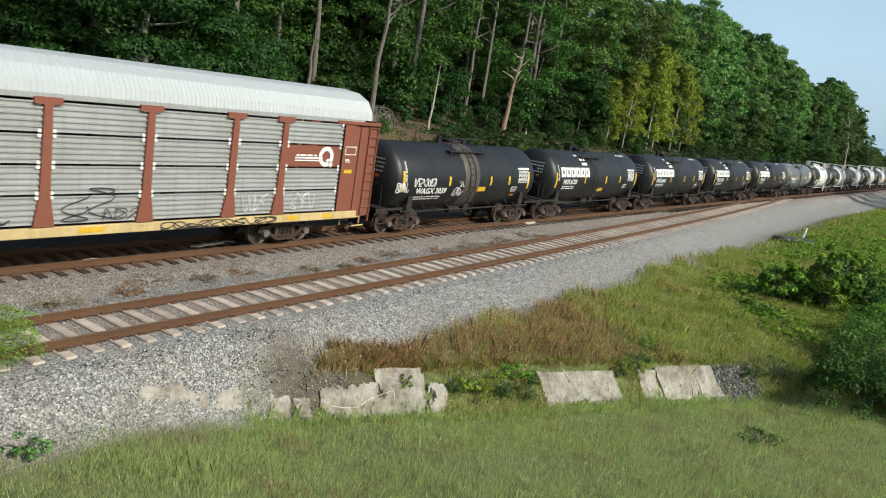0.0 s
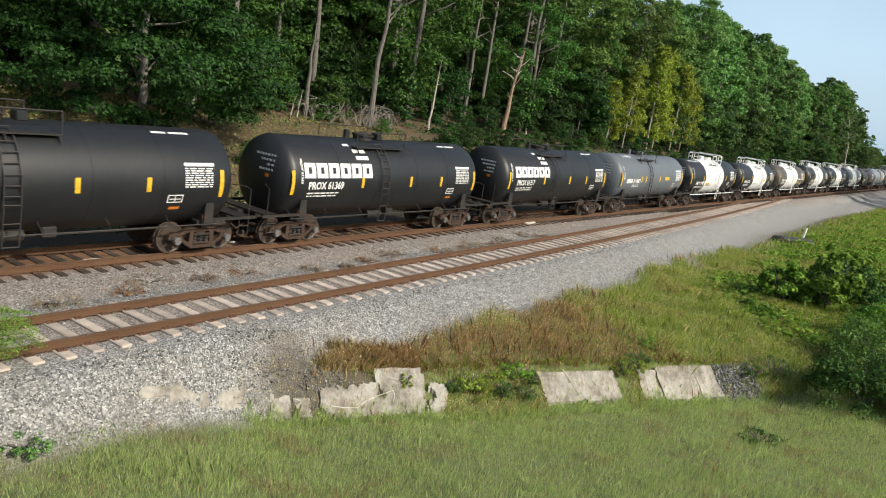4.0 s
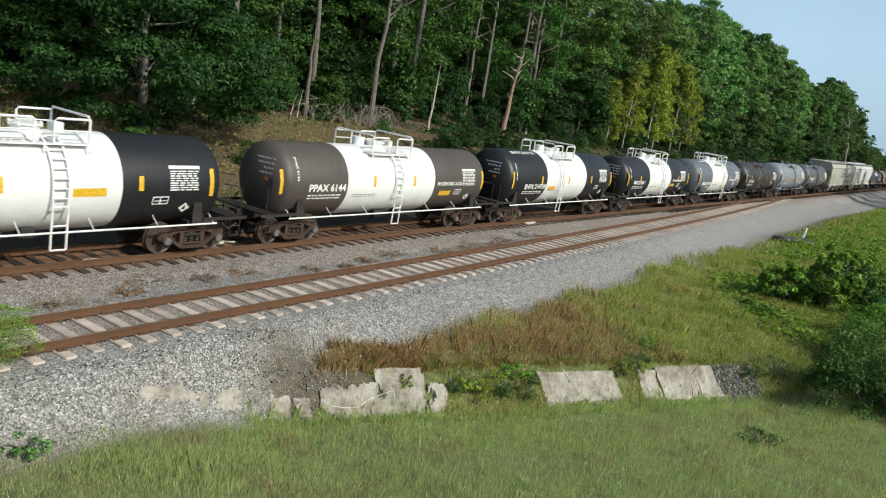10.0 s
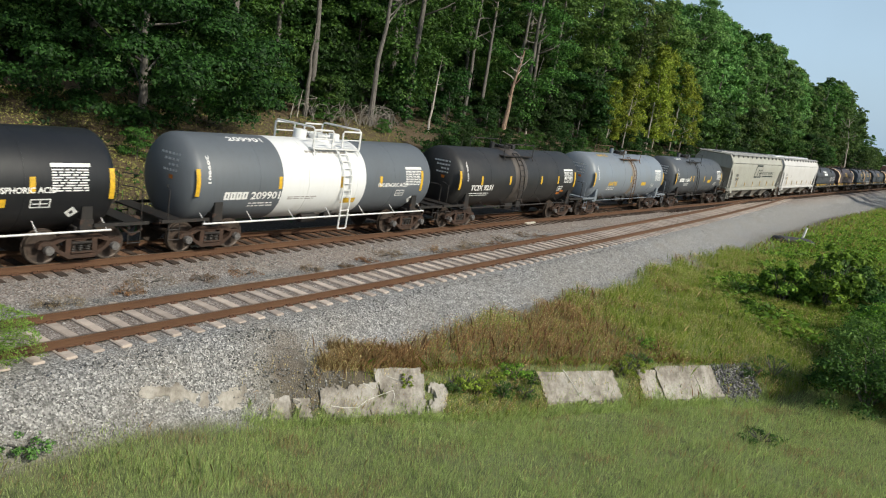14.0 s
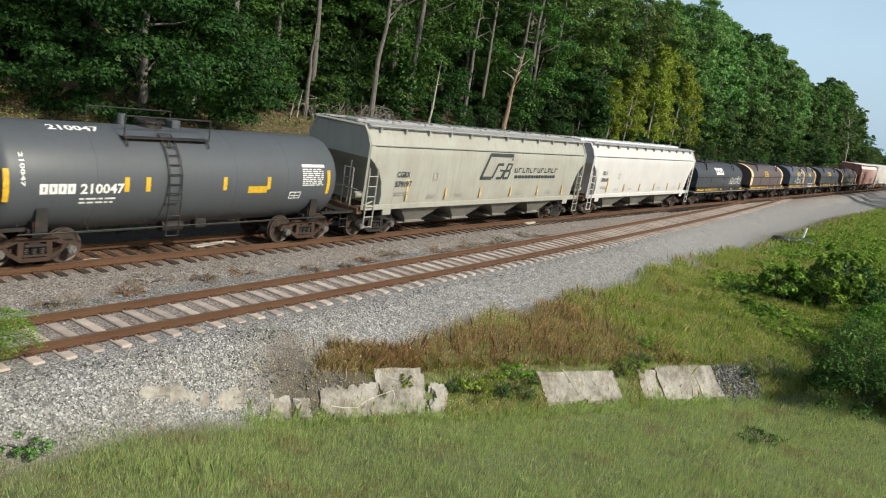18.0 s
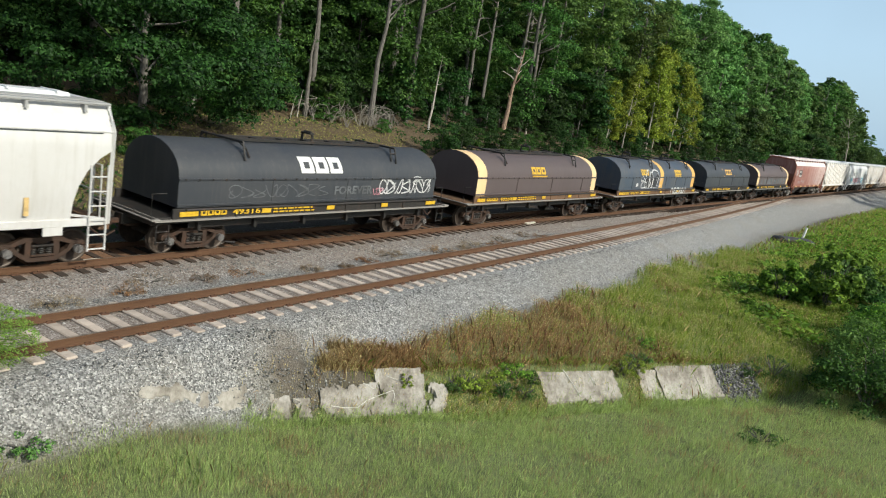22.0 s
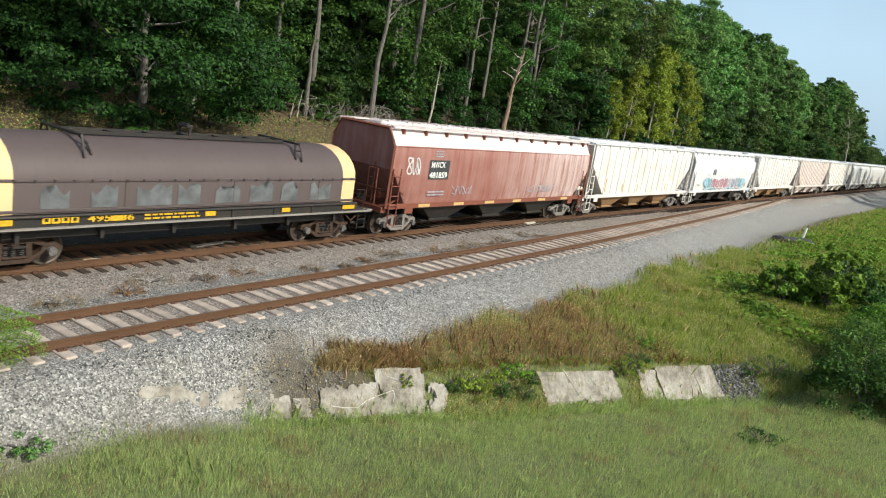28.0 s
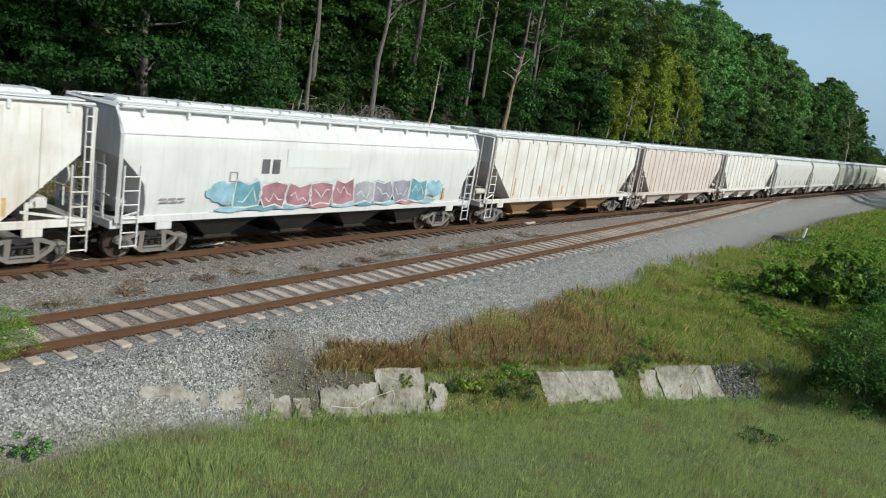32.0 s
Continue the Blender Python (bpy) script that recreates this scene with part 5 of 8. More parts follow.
def scrawl(bm, x, z, w, h, letters, width, seed):
    """Illegible sprayed loops, so many along the width."""
    rg = random.Random(seed)
    step = w / letters
    for i in range(letters):
        cx, ph = x + (i + 0.5) * step, rg.uniform(0, 6.28)
        a, b2 = rg.choice((1, 2, 3)), rg.choice((1, 2, 3))
        pts = []
        for k in range(19):
            q = k / 18 * rg.uniform(0.98, 1.02)
            pts.append((cx + step * 0.52 * math.sin(a * q * 4.4 + ph), z + h * (0.5 + 0.5 * math.sin(b2 * q * 3.6 + ph * 1.7))))
        ribbon(bm, pts, width)


def blob(bm, x, z, rx, rz, seed, k=18):
    rg = random.Random(seed)
    c = bm.verts.new((x, z, 0))
    vs = [bm.verts.new((x + rx * rg.uniform(0.7, 1.1) * math.cos(i * math.tau / k), z + rz * rg.uniform(0.7, 1.1) * math.sin(i * math.tau / k), 0)) for i in range(k)]
    for i in range(k):
        bm.faces.new((c, vs[i], vs[(i + 1) % k]))


def flat_mark(car, name, bm, material, y, label=""):
    for v in bm.verts:
        v.co = Vector((v.co.x, y, v.co.y))
    return part(name, bm, material, car, label)


def auto_carrier():
    car, tc = new_car("auto_carrier", -113.02, -92.82, "tall car carrier with galvanised panels and oxide-red posts", "car carrier", "freight train")
    half = 13.7
    z0, z1 = 1.2, 4.3
    tiers = [1.22, 1.98, 2.74, 3.50, 4.28]
    posts = [1.76, 4.48, 7.27, 9.21]
    edges = sorted([-p for p in posts] + posts)
    spans = list(zip([-11.95] + edges, edges + [11.95]))
    red_slots = {(len(spans) - 1, 2), (0, 2)}
    cache = {}
    for sy in (-1, 1):
        for i, (xa, xb) in enumerate(spans):
            for k, (za, zb) in enumerate(zip(tiers, tiers[1:])):
                ln = round(xb - xa - 0.16, 2)
                key = (ln, k, (i, k) in red_slots)
                if key not in cache:
                    bm = bmesh.new()
                    rows = []
                    steps = 2 if key[2] else 21
                    for j in range(steps):
                        z = za + 0.03 + (zb - za - 0.06) * j / (steps - 1)
                        y = 0.0 if steps == 2 else 0.022 * (1 if (j % 4) in (1, 2) else -1)
                        rows.append([bm.verts.new((x, y + q, z)) for q in (0, 0.03) for x in (-ln / 2, ln / 2)])
                    for p, q in zip(rows, rows[1:]):
                        bm.faces.new((p[0], p[1], q[1], q[0]))
                        bm.faces.new((p[3], p[2], q[2], q[3]))
                    bmesh.ops.recalc_face_normals(bm, faces=bm.faces)
                    me = bpy.data.meshes.new("side_panel")
                    bm.to_mesh(me)
                    bm.free()
                    me.materials.append(M_OXIDE if key[2] else M_GALV)
                    cache[key] = me
                ob = link_mesh("side_panel", cache[key], None, car)
                ob.location = ((xa + xb) / 2, sy * 1.53, 0)
                if sy < 0:
                    bm = bmesh.new()
                    for x in (xa + 0.18, xb - 0.18):
                        for z in (za + 0.06, zb - 0.06):
                            tube(bm, [(x, -1.56, z), (x, -1.585, z)], 0.05, 8)
                    part("panel_washers", bm, M_WHITE_METAL, car)
        for x in edges:
            bm = bmesh.new()
            prism(bm, [(x - 0.26, z0), (x + 0.26, z0), (x + 0.13, z0 + 0.8), (x + 0.10, z1 - 0.12), (x + 0.34, z1 - 0.1), (x + 0.34, z1 + 0.06), (x - 0.34, z1 + 0.06), (x - 0.34, z1 - 0.1), (x - 0.10, z1 - 0.12), (x - 0.13, z0 + 0.8)], sy * 1.5, sy * 1.62)
            part("side_post", bm, M_OXIDE, car)
        bm = bmesh.new()
        box(bm, (0, sy * 1.54, 1.05), (2 * half - 1.4, 0.1, 0.26), 0.015)
        part("deck_sill", bm, M_DECK_YELLOW, car)
        bm = bmesh.new()
        box(bm, (0, sy * 1.52, 4.38), (2 * half - 1.6, 0.06, 0.14), 0.01)
        part("roof_sill", bm, M_GALV, car)
        for sx in (-1, 1):
            bm = bmesh.new()
            prism(bm, [(sx * 11.95, z0), (sx * 12.7, z0 - 0.05), (sx * 12.7, z1 - 0.1), (sx * 11.95, z1)], sy * 1.50, sy * 1.55)
            part("end_panel", bm, M_OXIDE, car)
            bm = bmesh.new()
            box(bm, (sx * 12.62, sy * 1.5, z1 + 0.02), (2.24, 0.2, 0.12), 0.02)
            part("end_header", bm, M_OXIDE, car)
            bm = bmesh.new()
            box(bm, (sx * 13.28, sy * 1.45, 2.6), (0.9, 0.06, 3.3), 0.01)
            part("end_door_post", bm, M_OXIDE, car)
            bm = bmesh.new()
            for k in range(10):
                tube(bm, [(sx * 13.25, sy * 1.52, 1.3 + 0.32 * k), (sx * 13.7, sy * 1.52, 1.3 + 0.32 * k)], 0.022, 5)
            for xx in (13.25, 13.7):
                tube(bm, [(sx * xx, sy * 1.52, 0.75), (sx * xx, sy * 1.52, z1)], 0.028, 5)
            part("ladder", bm, M_OXIDE, car)
    # corrugated roof
    bm = bmesh.new()
    sec = [(-1.55, 4.44), (-1.5, 4.72), (-1.25, 5.08), (-0.75, 5.31), (0, 5.38), (0.75, 5.31), (1.25, 5.08), (1.5, 4.72), (1.55, 4.44)]
    rings, x, k = [], -13.3, 0
    while x <= 13.3:
        o = 0.014 if k % 2 else -0.014
        rings.append([bm.verts.new((x, y * (1 + o * 0.6), z + o)) for y, z in sec])
        x += 0.07
        k += 1
    for q, w in zip(rings, rings[1:]):
        for i in range(len(sec) - 1):
            bm.faces.new((q[i], q[i + 1], w[i + 1], w[i]))
    bm.faces.new(rings[0][::-1])
    bm.faces.new(rings[-1])
    bmesh.ops.recalc_face_normals(bm, faces=bm.faces)
    part("roof", bm, M_CARRIER_ROOF, car, "white corrugated rounded roof")
    bm = bmesh.new()
    box(bm, (0, 0, 1.05), (2 * half - 1.0, 2.9, 0.16), 0.01)
    part("deck", bm, M_STEEL, car)
    bm = bmesh.new()
    box(bm, (0, 0, 2.9), (25.0, 2.85, 0.12))
    part("upper_deck", bm, M_STEEL, car)
    for sx in (-1, 1):
        bm = bmesh.new()
        box(bm, (sx * 13.68, 0, 2.7), (0.08, 2.84, 3.4), 0.01)
        part("end_door", bm, M_OXIDE, car)
        add_coupler(car, sx * 13.3, sx)
        add_truck(car, sx * 10.1, True)
        bm = bmesh.new()
        tube(bm, [(sx * 12.2, -1.55, 0.7), (sx * 12.2, -1.55, 0.95), (sx * 13.2, -1.55, 0.95), (sx * 13.2, -1.55, 0.7)], 0.03, 5)
        tube(bm, [(sx * 12.9, -1.5, 0.6), (sx * 13.5, -1.5, 0.62)], 0.03, 5)
        part("step_iron", bm, M_DECK_YELLOW, car)
    for x, w in ((3.0, 0.7), (9.9, 0.5), (-4.0, 0.7), (11.5, 0.45)):
        bm = bmesh.new()
        box(bm, (x, -1.597, 1.06), (w, 0.012, 0.13))
        part("reflective_stripe", bm, M_YELLOW, car)
    # emblem on the red panel, labels and scribbles
    bm = bmesh.new()
    ring = [(11.15 + 0.27 * math.cos(k * math.tau / 20), 3.12 + 0.27 * math.sin(k * math.tau / 20)) for k in range(21)]
    ribbon(bm, ring, 0.15)
    ribbon(bm, [(11.2, 3.02), (11.45, 2.80)], 0.14)
    flat_mark(car, "emblem_ring", bm, M_MARK, -1.56, "white ring emblem")
    bm = bmesh.new()
    flat_rect(bm, 9.75, 11.0, 3.04, 3.09)
    flat_rect(bm, 9.75, 11.0, 2.96, 3.0)
    rows_of_bars(bm, 9.8, 10.75, 3.18, 1, 0.06, 0.02, random.Random(1))
    flat_mark(car, "emblem_bars", bm, M_MARK, -1.56)
    bm = bmesh.new()
    flat_rect(bm, 12.1, 12.5, 2.55, 2.68)
    flat_mark(car, "warning_label", bm, M_YELLOW, -1.56)
    bm = bmesh.new()
    for (p, q, u, w) in ((12.05, 12.6, 3.2, 3.23), (12.05, 12.6, 3.47, 3.5), (12.05, 12.08, 3.2, 3.5), (12.57, 12.6, 3.2, 3.5), (12.1, 12.3, 3.0, 3.05), (12.1, 12.35, 2.94, 2.97)):
        flat_rect(bm, p, q, u, w)
    flat_mark(car, "stencil_box", bm, M_MARK, -1.56)
    bm = bmesh.new()
    scrawl(bm, 2.2, 1.3, 1.4, 0.85, 2, 0.035, 3)
    scrawl(bm, 3.3, 1.3, 1.0, 0.3, 3, 0.025, 4)
    scrawl(bm, -1.5, 1.3, 2.6, 0.8, 3, 0.04, 5)
    flat_mark(car, "black_scribble", bm, M_SPRAY_BLACK, -1.57, "black sprayed scribble")
    for x, sd in ((7.75, 7), (9.75, 8)):
        bm = bmesh.new()
        scrawl(bm, x, 1.35, 1.05, 0.55, 4, 0.035, sd)
        flat_mark(car, "white_scribble", bm, M_SPRAY_WHITE, -1.57, "faded white sprayed scribble")
    bm = bmesh.new()
    scrawl(bm, 5.0, 0.95, 4.2, 0.2, 10, 0.035, 9)
    flat_mark(car, "black_scribble", bm, M_SPRAY_BLACK, -1.605)
    return car


auto_carrier()

# ---- train: emblems, lettering and sprayed marks ----
M_INK = plain("dark_lettering", (0.045, 0.05, 0.055), 0.7, 0, 0.2, 8)
M_EMBLEM = plain("dark_emblem_paint", (0.05, 0.06, 0.06), 0.7, 0, 0.25, 3)
Y1 = -1.637
bm = bmesh.new()
for pts, w in (([(-1.3, 2.37), (-0.75, 3.42), (1.2, 3.42), (1.12, 3.2)], 0.17), ([(-1.38, 2.37), (-0.45, 2.37)], 0.15), ([(-0.4, 2.37), (0.0, 3.0), (0.45, 3.0)], 0.13), ([(0.2, 2.72), (0.55, 2.72), (0.35, 2.37), (-0.05, 2.37)], 0.12), ([(0.5, 2.37), (0.85, 3.02), (1.22, 3.02), (1.05, 2.72), (0.75, 2.7)], 0.13), ([(0.5, 2.37), (0.95, 2.37), (1.1, 2.66)], 0.12)):
    ribbon(bm, pts, w)
flat_mark(h1, "emblem", bm, M_EMBLEM, Y1, "dark angular block emblem")
bm = bmesh.new()
rg = random.Random(2)
x = 1.5
for k in range(12):
    w = 0.31
    flat_rect(bm, x, x + 0.07, 2.62, 2.86)
    flat_rect(bm, x + 0.07, x + 0.25, 2.80 if k % 2 else 2.62, 2.86 if k % 2 else 2.68)
    if k % 3 == 0:
        flat_rect(bm, x + 0.2, x + 0.26, 2.62, 2.86)
    x += 0.36
rows_of_bars(bm, 1.55, 5.6, 2.5, 1, 0.14, 0.05, rg)
flat_mark(h1, "company_line", bm, M_EMBLEM, Y1)
words_flat(h1, "CGRX", -7.1, -6.3, 2.42, 0.22, Y1, M_INK)
words_flat(h1, "579197", -7.15, -6.15, 2.05, 0.22, Y1, M_INK)
words_flat(h2, "TILX", -7.05, -6.4, 2.52, 0.22, Y1, M_INK)
words_flat(h2, "55018", -7.1, -6.25, 2.13, 0.22, Y1, M_INK)
for car_, sd in ((h1, 3), (h2, 4), (h5, 5)):
    bm = bmesh.new()
    rg = random.Random(sd)
    rows_of_bars(bm, -7.1, -6.3, 1.85, 2, 0.04, 0.05, rg)
    for x in (-5.0, -3.0, 2.0, 5.0):
        rows_of_bars(bm, x, x + 0.5, 1.7, 2, 0.03, 0.05, rg)
    for p, q, u, w in ((-4.8, -4.5, 2.3, 2.33), (-4.8, -4.5, 2.57, 2.6), (-4.8, -4.77, 2.3, 2.6), (-4.53, -4.5, 2.3, 2.6)):
        flat_rect(bm, p, q, u, w)
    flat_mark(car_, "small_print", bm, M_STENCIL, Y1 - 0.004)
for car_, hl in ((h1, H1L), (h2, H2L)):
    bm = bmesh.new()
    flat_rect(bm, -hl + 0.3, hl - 0.3, 3.545, 3.57)
    flat_mark(car_, "side_seam", bm, M_EMBLEM, -1.612)
# red hopper
words_flat(h3, "MWCX", -6.0, -5.05, 2.82, 0.24, Y1 - 0.01, M_MARK)
words_flat(h3, "481859", -6.05, -4.85, 2.40, 0.24, Y1 - 0.01, M_MARK)
bm = bmesh.new()
flat_rect(bm, -6.1, -4.75, 2.34, 3.12)
flat_mark(h3, "dark_patch", bm, M_INK, Y1)
bm = bmesh.new()
scrawl(bm, -7.5, 2.55, 0.8, 0.65, 3, 0.06, 21)
flat_mark(h3, "white_scribble", bm, M_SPRAY_WHITE, Y1, "white sprayed scribble")
bm = bmesh.new()
scrawl(bm, -4.4, 1.7, 1.5, 0.35, 4, 0.03, 22)
flat_mark(h3, "faint_scribble", bm, M_SPRAY_GREY2, Y1)
bm = bmesh.new()
scrawl(bm, 2.0, 1.7, 2.6, 0.3, 6, 0.025, 23)
flat_mark(h3, "faint_scribble", bm, M_SPRAY_GREY2, Y1)["kind"] = "stuff"
bm = bmesh.new()
rows_of_bars(bm, -5.8, -5.2, 3.5, 3, 0.05, 0.05, random.Random(4))
rows_of_bars(bm, -6.0, -4.9, 1.85, 2, 0.06, 0.06, random.Random(5))
flat_mark(h3, "small_print", bm, M_SPRAY_GREY2, Y1)
# sprayed piece on the white hopper
M_SPRAY_ROSE = plain("faded_rose_spray", (0.42, 0.21, 0.25), 0.75, 0, 0.25, 2)
M_SPRAY_PLUM = plain("faded_plum_grey_spray", (0.33, 0.32, 0.40), 0.75, 0, 0.25, 2)
M_SPRAY_HAZE = plain("faded_sky_blue_spray", (0.56, 0.65, 0.70), 0.75, 0, 0.12, 3)
for k in range(10):
    bm = bmesh.new()
    blob(bm, -4.9 + k * 1.15, 1.95 + 0.12 * math.sin(k * 2.1), 0.75, 0.36, 30 + k, 26)
    flat_mark(h5, "sprayed_cloud", bm, M_SPRAY_HAZE if k not in (0, 6, 9) else M_SPRAY_BLUE, Y1 - 0.002 * (k % 3), "pale blue sprayed cloud")
for k in range(9):
    bm = bmesh.new()
    blob(bm, -4.6 + k * 1.2, 1.46, 0.7, 0.10, 130 + k, 22)
    flat_mark(h5, "sprayed_base", bm, (M_SPRAY_BLUE, M_SPRAY_TEAL, M_SPRAY_BLUE, M_SPRAY_PINK)[k % 4], Y1 - 0.008)
for k in range(9):
    rg = random.Random(70 + k)
    x, w, h = -4.6 + k * 1.06, 1.0, rg.uniform(0.72, 0.9)
    z = 1.48
    up = k % 2
    base = [(0, 0.05), (0.5, -0.03), (1, 0.06), (1.06, 0.5), (0.95, 1), (0.55, 0.88), (0.1, 1.03), (-0.05, 0.5)]
    poly = [(x + w * (p + rg.uniform(-0.07, 0.07)), z + h * ((1 - q if up else q) + rg.uniform(-0.05, 0.05))) for p, q in base]
    bm = bmesh.new()
    bmesh.ops.triangulate(bm, faces=[bm.faces.new([bm.verts.new((p[0], p[1], 0)) for p in poly])])
    flat_mark(h5, "sprayed_letter", bm, (M_SPRAY_TEAL, M_SPRAY_ROSE, M_SPRAY_ROSE, M_SPRAY_ROSE, M_SPRAY_ROSE, M_SPRAY_GREY2, M_SPRAY_PLUM, M_SPRAY_PLUM, M_SPRAY_TEAL)[k], Y1 - 0.012, "blocky sprayed letter shape")
    bm = bmesh.new()
    ribbon(bm, poly + poly[:1], 0.055)
    flat_mark(h5, "sprayed_outline", bm, M_SPRAY_WHITE, Y1 - 0.016)
    bm = bmesh.new()
    ribbon(bm, [(x + w * q, z + h * (0.2 + 0.55 * rg.random())) for q in (0.15, 0.35, 0.5, 0.7, 0.88)], 0.04)
    flat_mark(h5, "sprayed_outline", bm, M_SPRAY_WHITE, Y1 - 0.016)
bm = bmesh.new()
flat_rect(bm, -2.6, 0.3, 2.75, 3.35)
flat_mark(h5, "fresh_white_patch", bm, M_WHITE, Y1)
bm = bmesh.new()
for k in range(2):
    flat_rect(bm, -3.6 + k * 0.42, -3.3 + k * 0.42, 2.55, 3.0)
flat_mark(h5, "faded_emblem", bm, M_SPRAY_GREY, Y1)
# coil cars
YC = -1.432


def hood_logo(car, x0, x1, z0, h, n, material, th=0.1):
    bm = bmesh.new()
    block_letters(bm, n, x0, z0, x1 - x0, h, th)
    for v in bm.verts:
        z = v.co.y
        k = max(0.0, min(1.0, (z - 2.33) / 1.02))
        v.co = Vector((v.co.x, -1.42 * math.sqrt(1 - k * k) - 0.012, z))
    return part("logotype", bm, material, car, "plain block logotype")


hood_logo(c1, -1.4, 0.65, 2.52, 0.5, 3, M_MARK, 0.15)
hood_logo(c2, -1.3, 0.15, 2.50, 0.34, 3, M_YELLOW)
hood_logo(c3, 2.6, 3.9, 2.46, 0.36, 3, M_YELLOW)
hood_logo(c4, -1.2, 0.6, 2.5, 0.42, 3, M_BAND2)
for car_, x0, x1, z in ((c2, -1.3, 0.2, 2.42), (c3, 2.55, 3.9, 2.38)):
    bm = bmesh.new()
    flat_rect(bm, x0, x1, z - 0.05, z + 0.02)
    flat_mark(car_, "logotype_bar", bm, M_YELLOW, YC - 0.012)
bm = bmesh.new()
for sx in (-1, 1):
    ribbon(bm, [(-0.3 + sx * 1.35, 3.0), (-0.3 + sx * 1.5, 2.9), (-0.3 + sx * 1.5, 2.45), (-0.3 + sx * 1.3, 2.35)], 0.06)
for v in bm.verts:
    z = v.co.y
    k = max(0.0, min(1.0, (z - 2.33) / 1.02))
    v.co = Vector((v.co.x, -1.42 * math.sqrt(1 - k * k) - 0.012, z))
part("emblem_brackets", bm, M_BAND2, c4)
bm = bmesh.new()
scrawl(bm, -4.3, 1.75, 4.2, 0.4, 9, 0.03, 81)
flat_mark(c1, "grey_scrawl", bm, M_SPRAY_GREY, YC - 0.012, "faint grey sprayed scrawl")
bm = bmesh.new()
scrawl(bm, 2.6, 1.75, 3.1, 0.55, 7, 0.05, 82)
scrawl(bm, 4.6, 2.05, 0.7, 0.35, 2, 0.04, 83)
flat_mark(c1, "white_scrawl", bm, M_SPRAY_WHITE, YC - 0.012, "white sprayed scrawl")
bm = bmesh.new()
scrawl(bm, 2.25, 1.72, 0.6, 0.25, 3, 0.035, 84)
flat_mark(c1, "pink_scrawl", bm, M_SPRAY_PINK, YC - 0.012)
def hood_bend(bm, off):
    for v in bm.verts:
        z = v.co.y
        k = max(0.0, min(1.0, (z - 2.33) / 1.02))
        v.co = Vector((v.co.x, -1.42 * math.sqrt(1 - k * k) - off, z))


def sprayed_shape(car, outline, fill, off):
    """A filled sprayed shape with a white outline on a hood."""
    bm = bmesh.new()
    bmesh.ops.triangulate(bm, faces=[bm.faces.new([bm.verts.new((p[0], p[1], 0)) for p in outline])])
    hood_bend(bm, off)
    part("sprayed_letter", bm, fill, car, "sprayed letter shape with a white outline")
    bm = bmesh.new()
    ribbon(bm, list(outline) + [outline[0]], 0.07)
    hood_bend(bm, off + 0.006)
    part("sprayed_outline", bm, M_SPRAY_WHITE, car)


hood_logo(c3, -3.6, -2.3, 2.46, 0.36, 3, M_YELLOW)
for outline, fill in (
        (((-3.35, 1.62), (-3.5, 1.85), (-3.2, 2.05), (-2.6, 2.0), (-2.45, 1.7)), M_COIL_BLUE),
        (((-2.75, 1.6), (-2.9, 1.95), (-2.75, 2.55), (-2.6, 2.78), (-2.25, 2.8), (-2.2, 2.3), (-1.95, 1.95), (-2.15, 1.6)), M_SPRAY_BLACK),
        (((-2.15, 1.6), (-2.2, 2.2), (-2.05, 2.68), (-1.75, 2.62), (-1.55, 2.2), (-1.6, 1.75), (-1.8, 1.58)), M_SPRAY_BLACK),
        (((-1.55, 1.6), (-1.5, 2.2), (-1.7, 2.75), (-1.3, 2.82), (-0.75, 2.72), (-0.55, 2.4), (-0.75, 1.9), (-0.65, 1.6)), M_SPRAY_BLACK),
        (((-3.55, 2.1), (-3.6, 2.3), (-3.35, 2.38), (-3.1, 2.25), (-3.2, 2.1)), M_COIL_BLUE),
        (((-4.25, 1.72), (-4.3, 1.86), (-4.05, 1.95), (-3.98, 1.82)), M_SPRAY_WHITE)):
    sprayed_shape(c3, outline, fill, 0.018)
for line in (((-2.05, 1.85), (-1.95, 1.72), (-1.85, 1.9), (-1.95, 2.0), (-2.05, 1.85)), ((-1.2, 2.3), (-0.9, 2.35), (-0.95, 2.1)), ((-0.45, 2.1), (-0.3, 2.3), (-0.2, 2.05), (0.0, 2.3)), ((-0.5, 1.75), (-0.2, 1.7), (0.05, 1.8))):
    bm = bmesh.new()
    ribbon(bm, list(line), 0.05)
    hood_bend(bm, 0.024)
    part("sprayed_stroke", bm, M_SPRAY_WHITE, c3)
words_flat(c1, "FOREVER", 0.2, 2.2, 1.78, 0.30, YC - 0.012, M_SPRAY_GREY)
bm = bmesh.new()
scrawl(bm, 1.9, 1.2, 3.0, 0.4, 5, 0.07, 87)
flat_mark(c3, "white_scrawl", bm, M_SPRAY_WHITE, -1.57, "white sprayed scrawl")
for k in range(8):
    rg = random.Random(200 + k)
    x, w = -4.9 + k * 1.28, rg.uniform(0.7, 1.2)
    bm = bmesh.new()
    top_ = [(x + w * q / 6, rg.uniform(1.95, 2.28)) for q in range(7)]
    bmesh.ops.triangulate(bm, faces=[bm.faces.new([bm.verts.new((p[0], p[1], 0)) for p in [(x, 1.62), (x + w, 1.62)] + top_[::-1]])])
    flat_mark(c5, "overpaint_patch", bm, M_SPRAY_GREY, YC - 0.006, "grey patch painted over old scrawl")
bm = bmesh.new()
scrawl(bm, 4.4, 1.75, 1.1, 0.4, 3, 0.03, 99)
flat_mark(c4, "grey_scrawl", bm, M_SPRAY_GREY, YC)
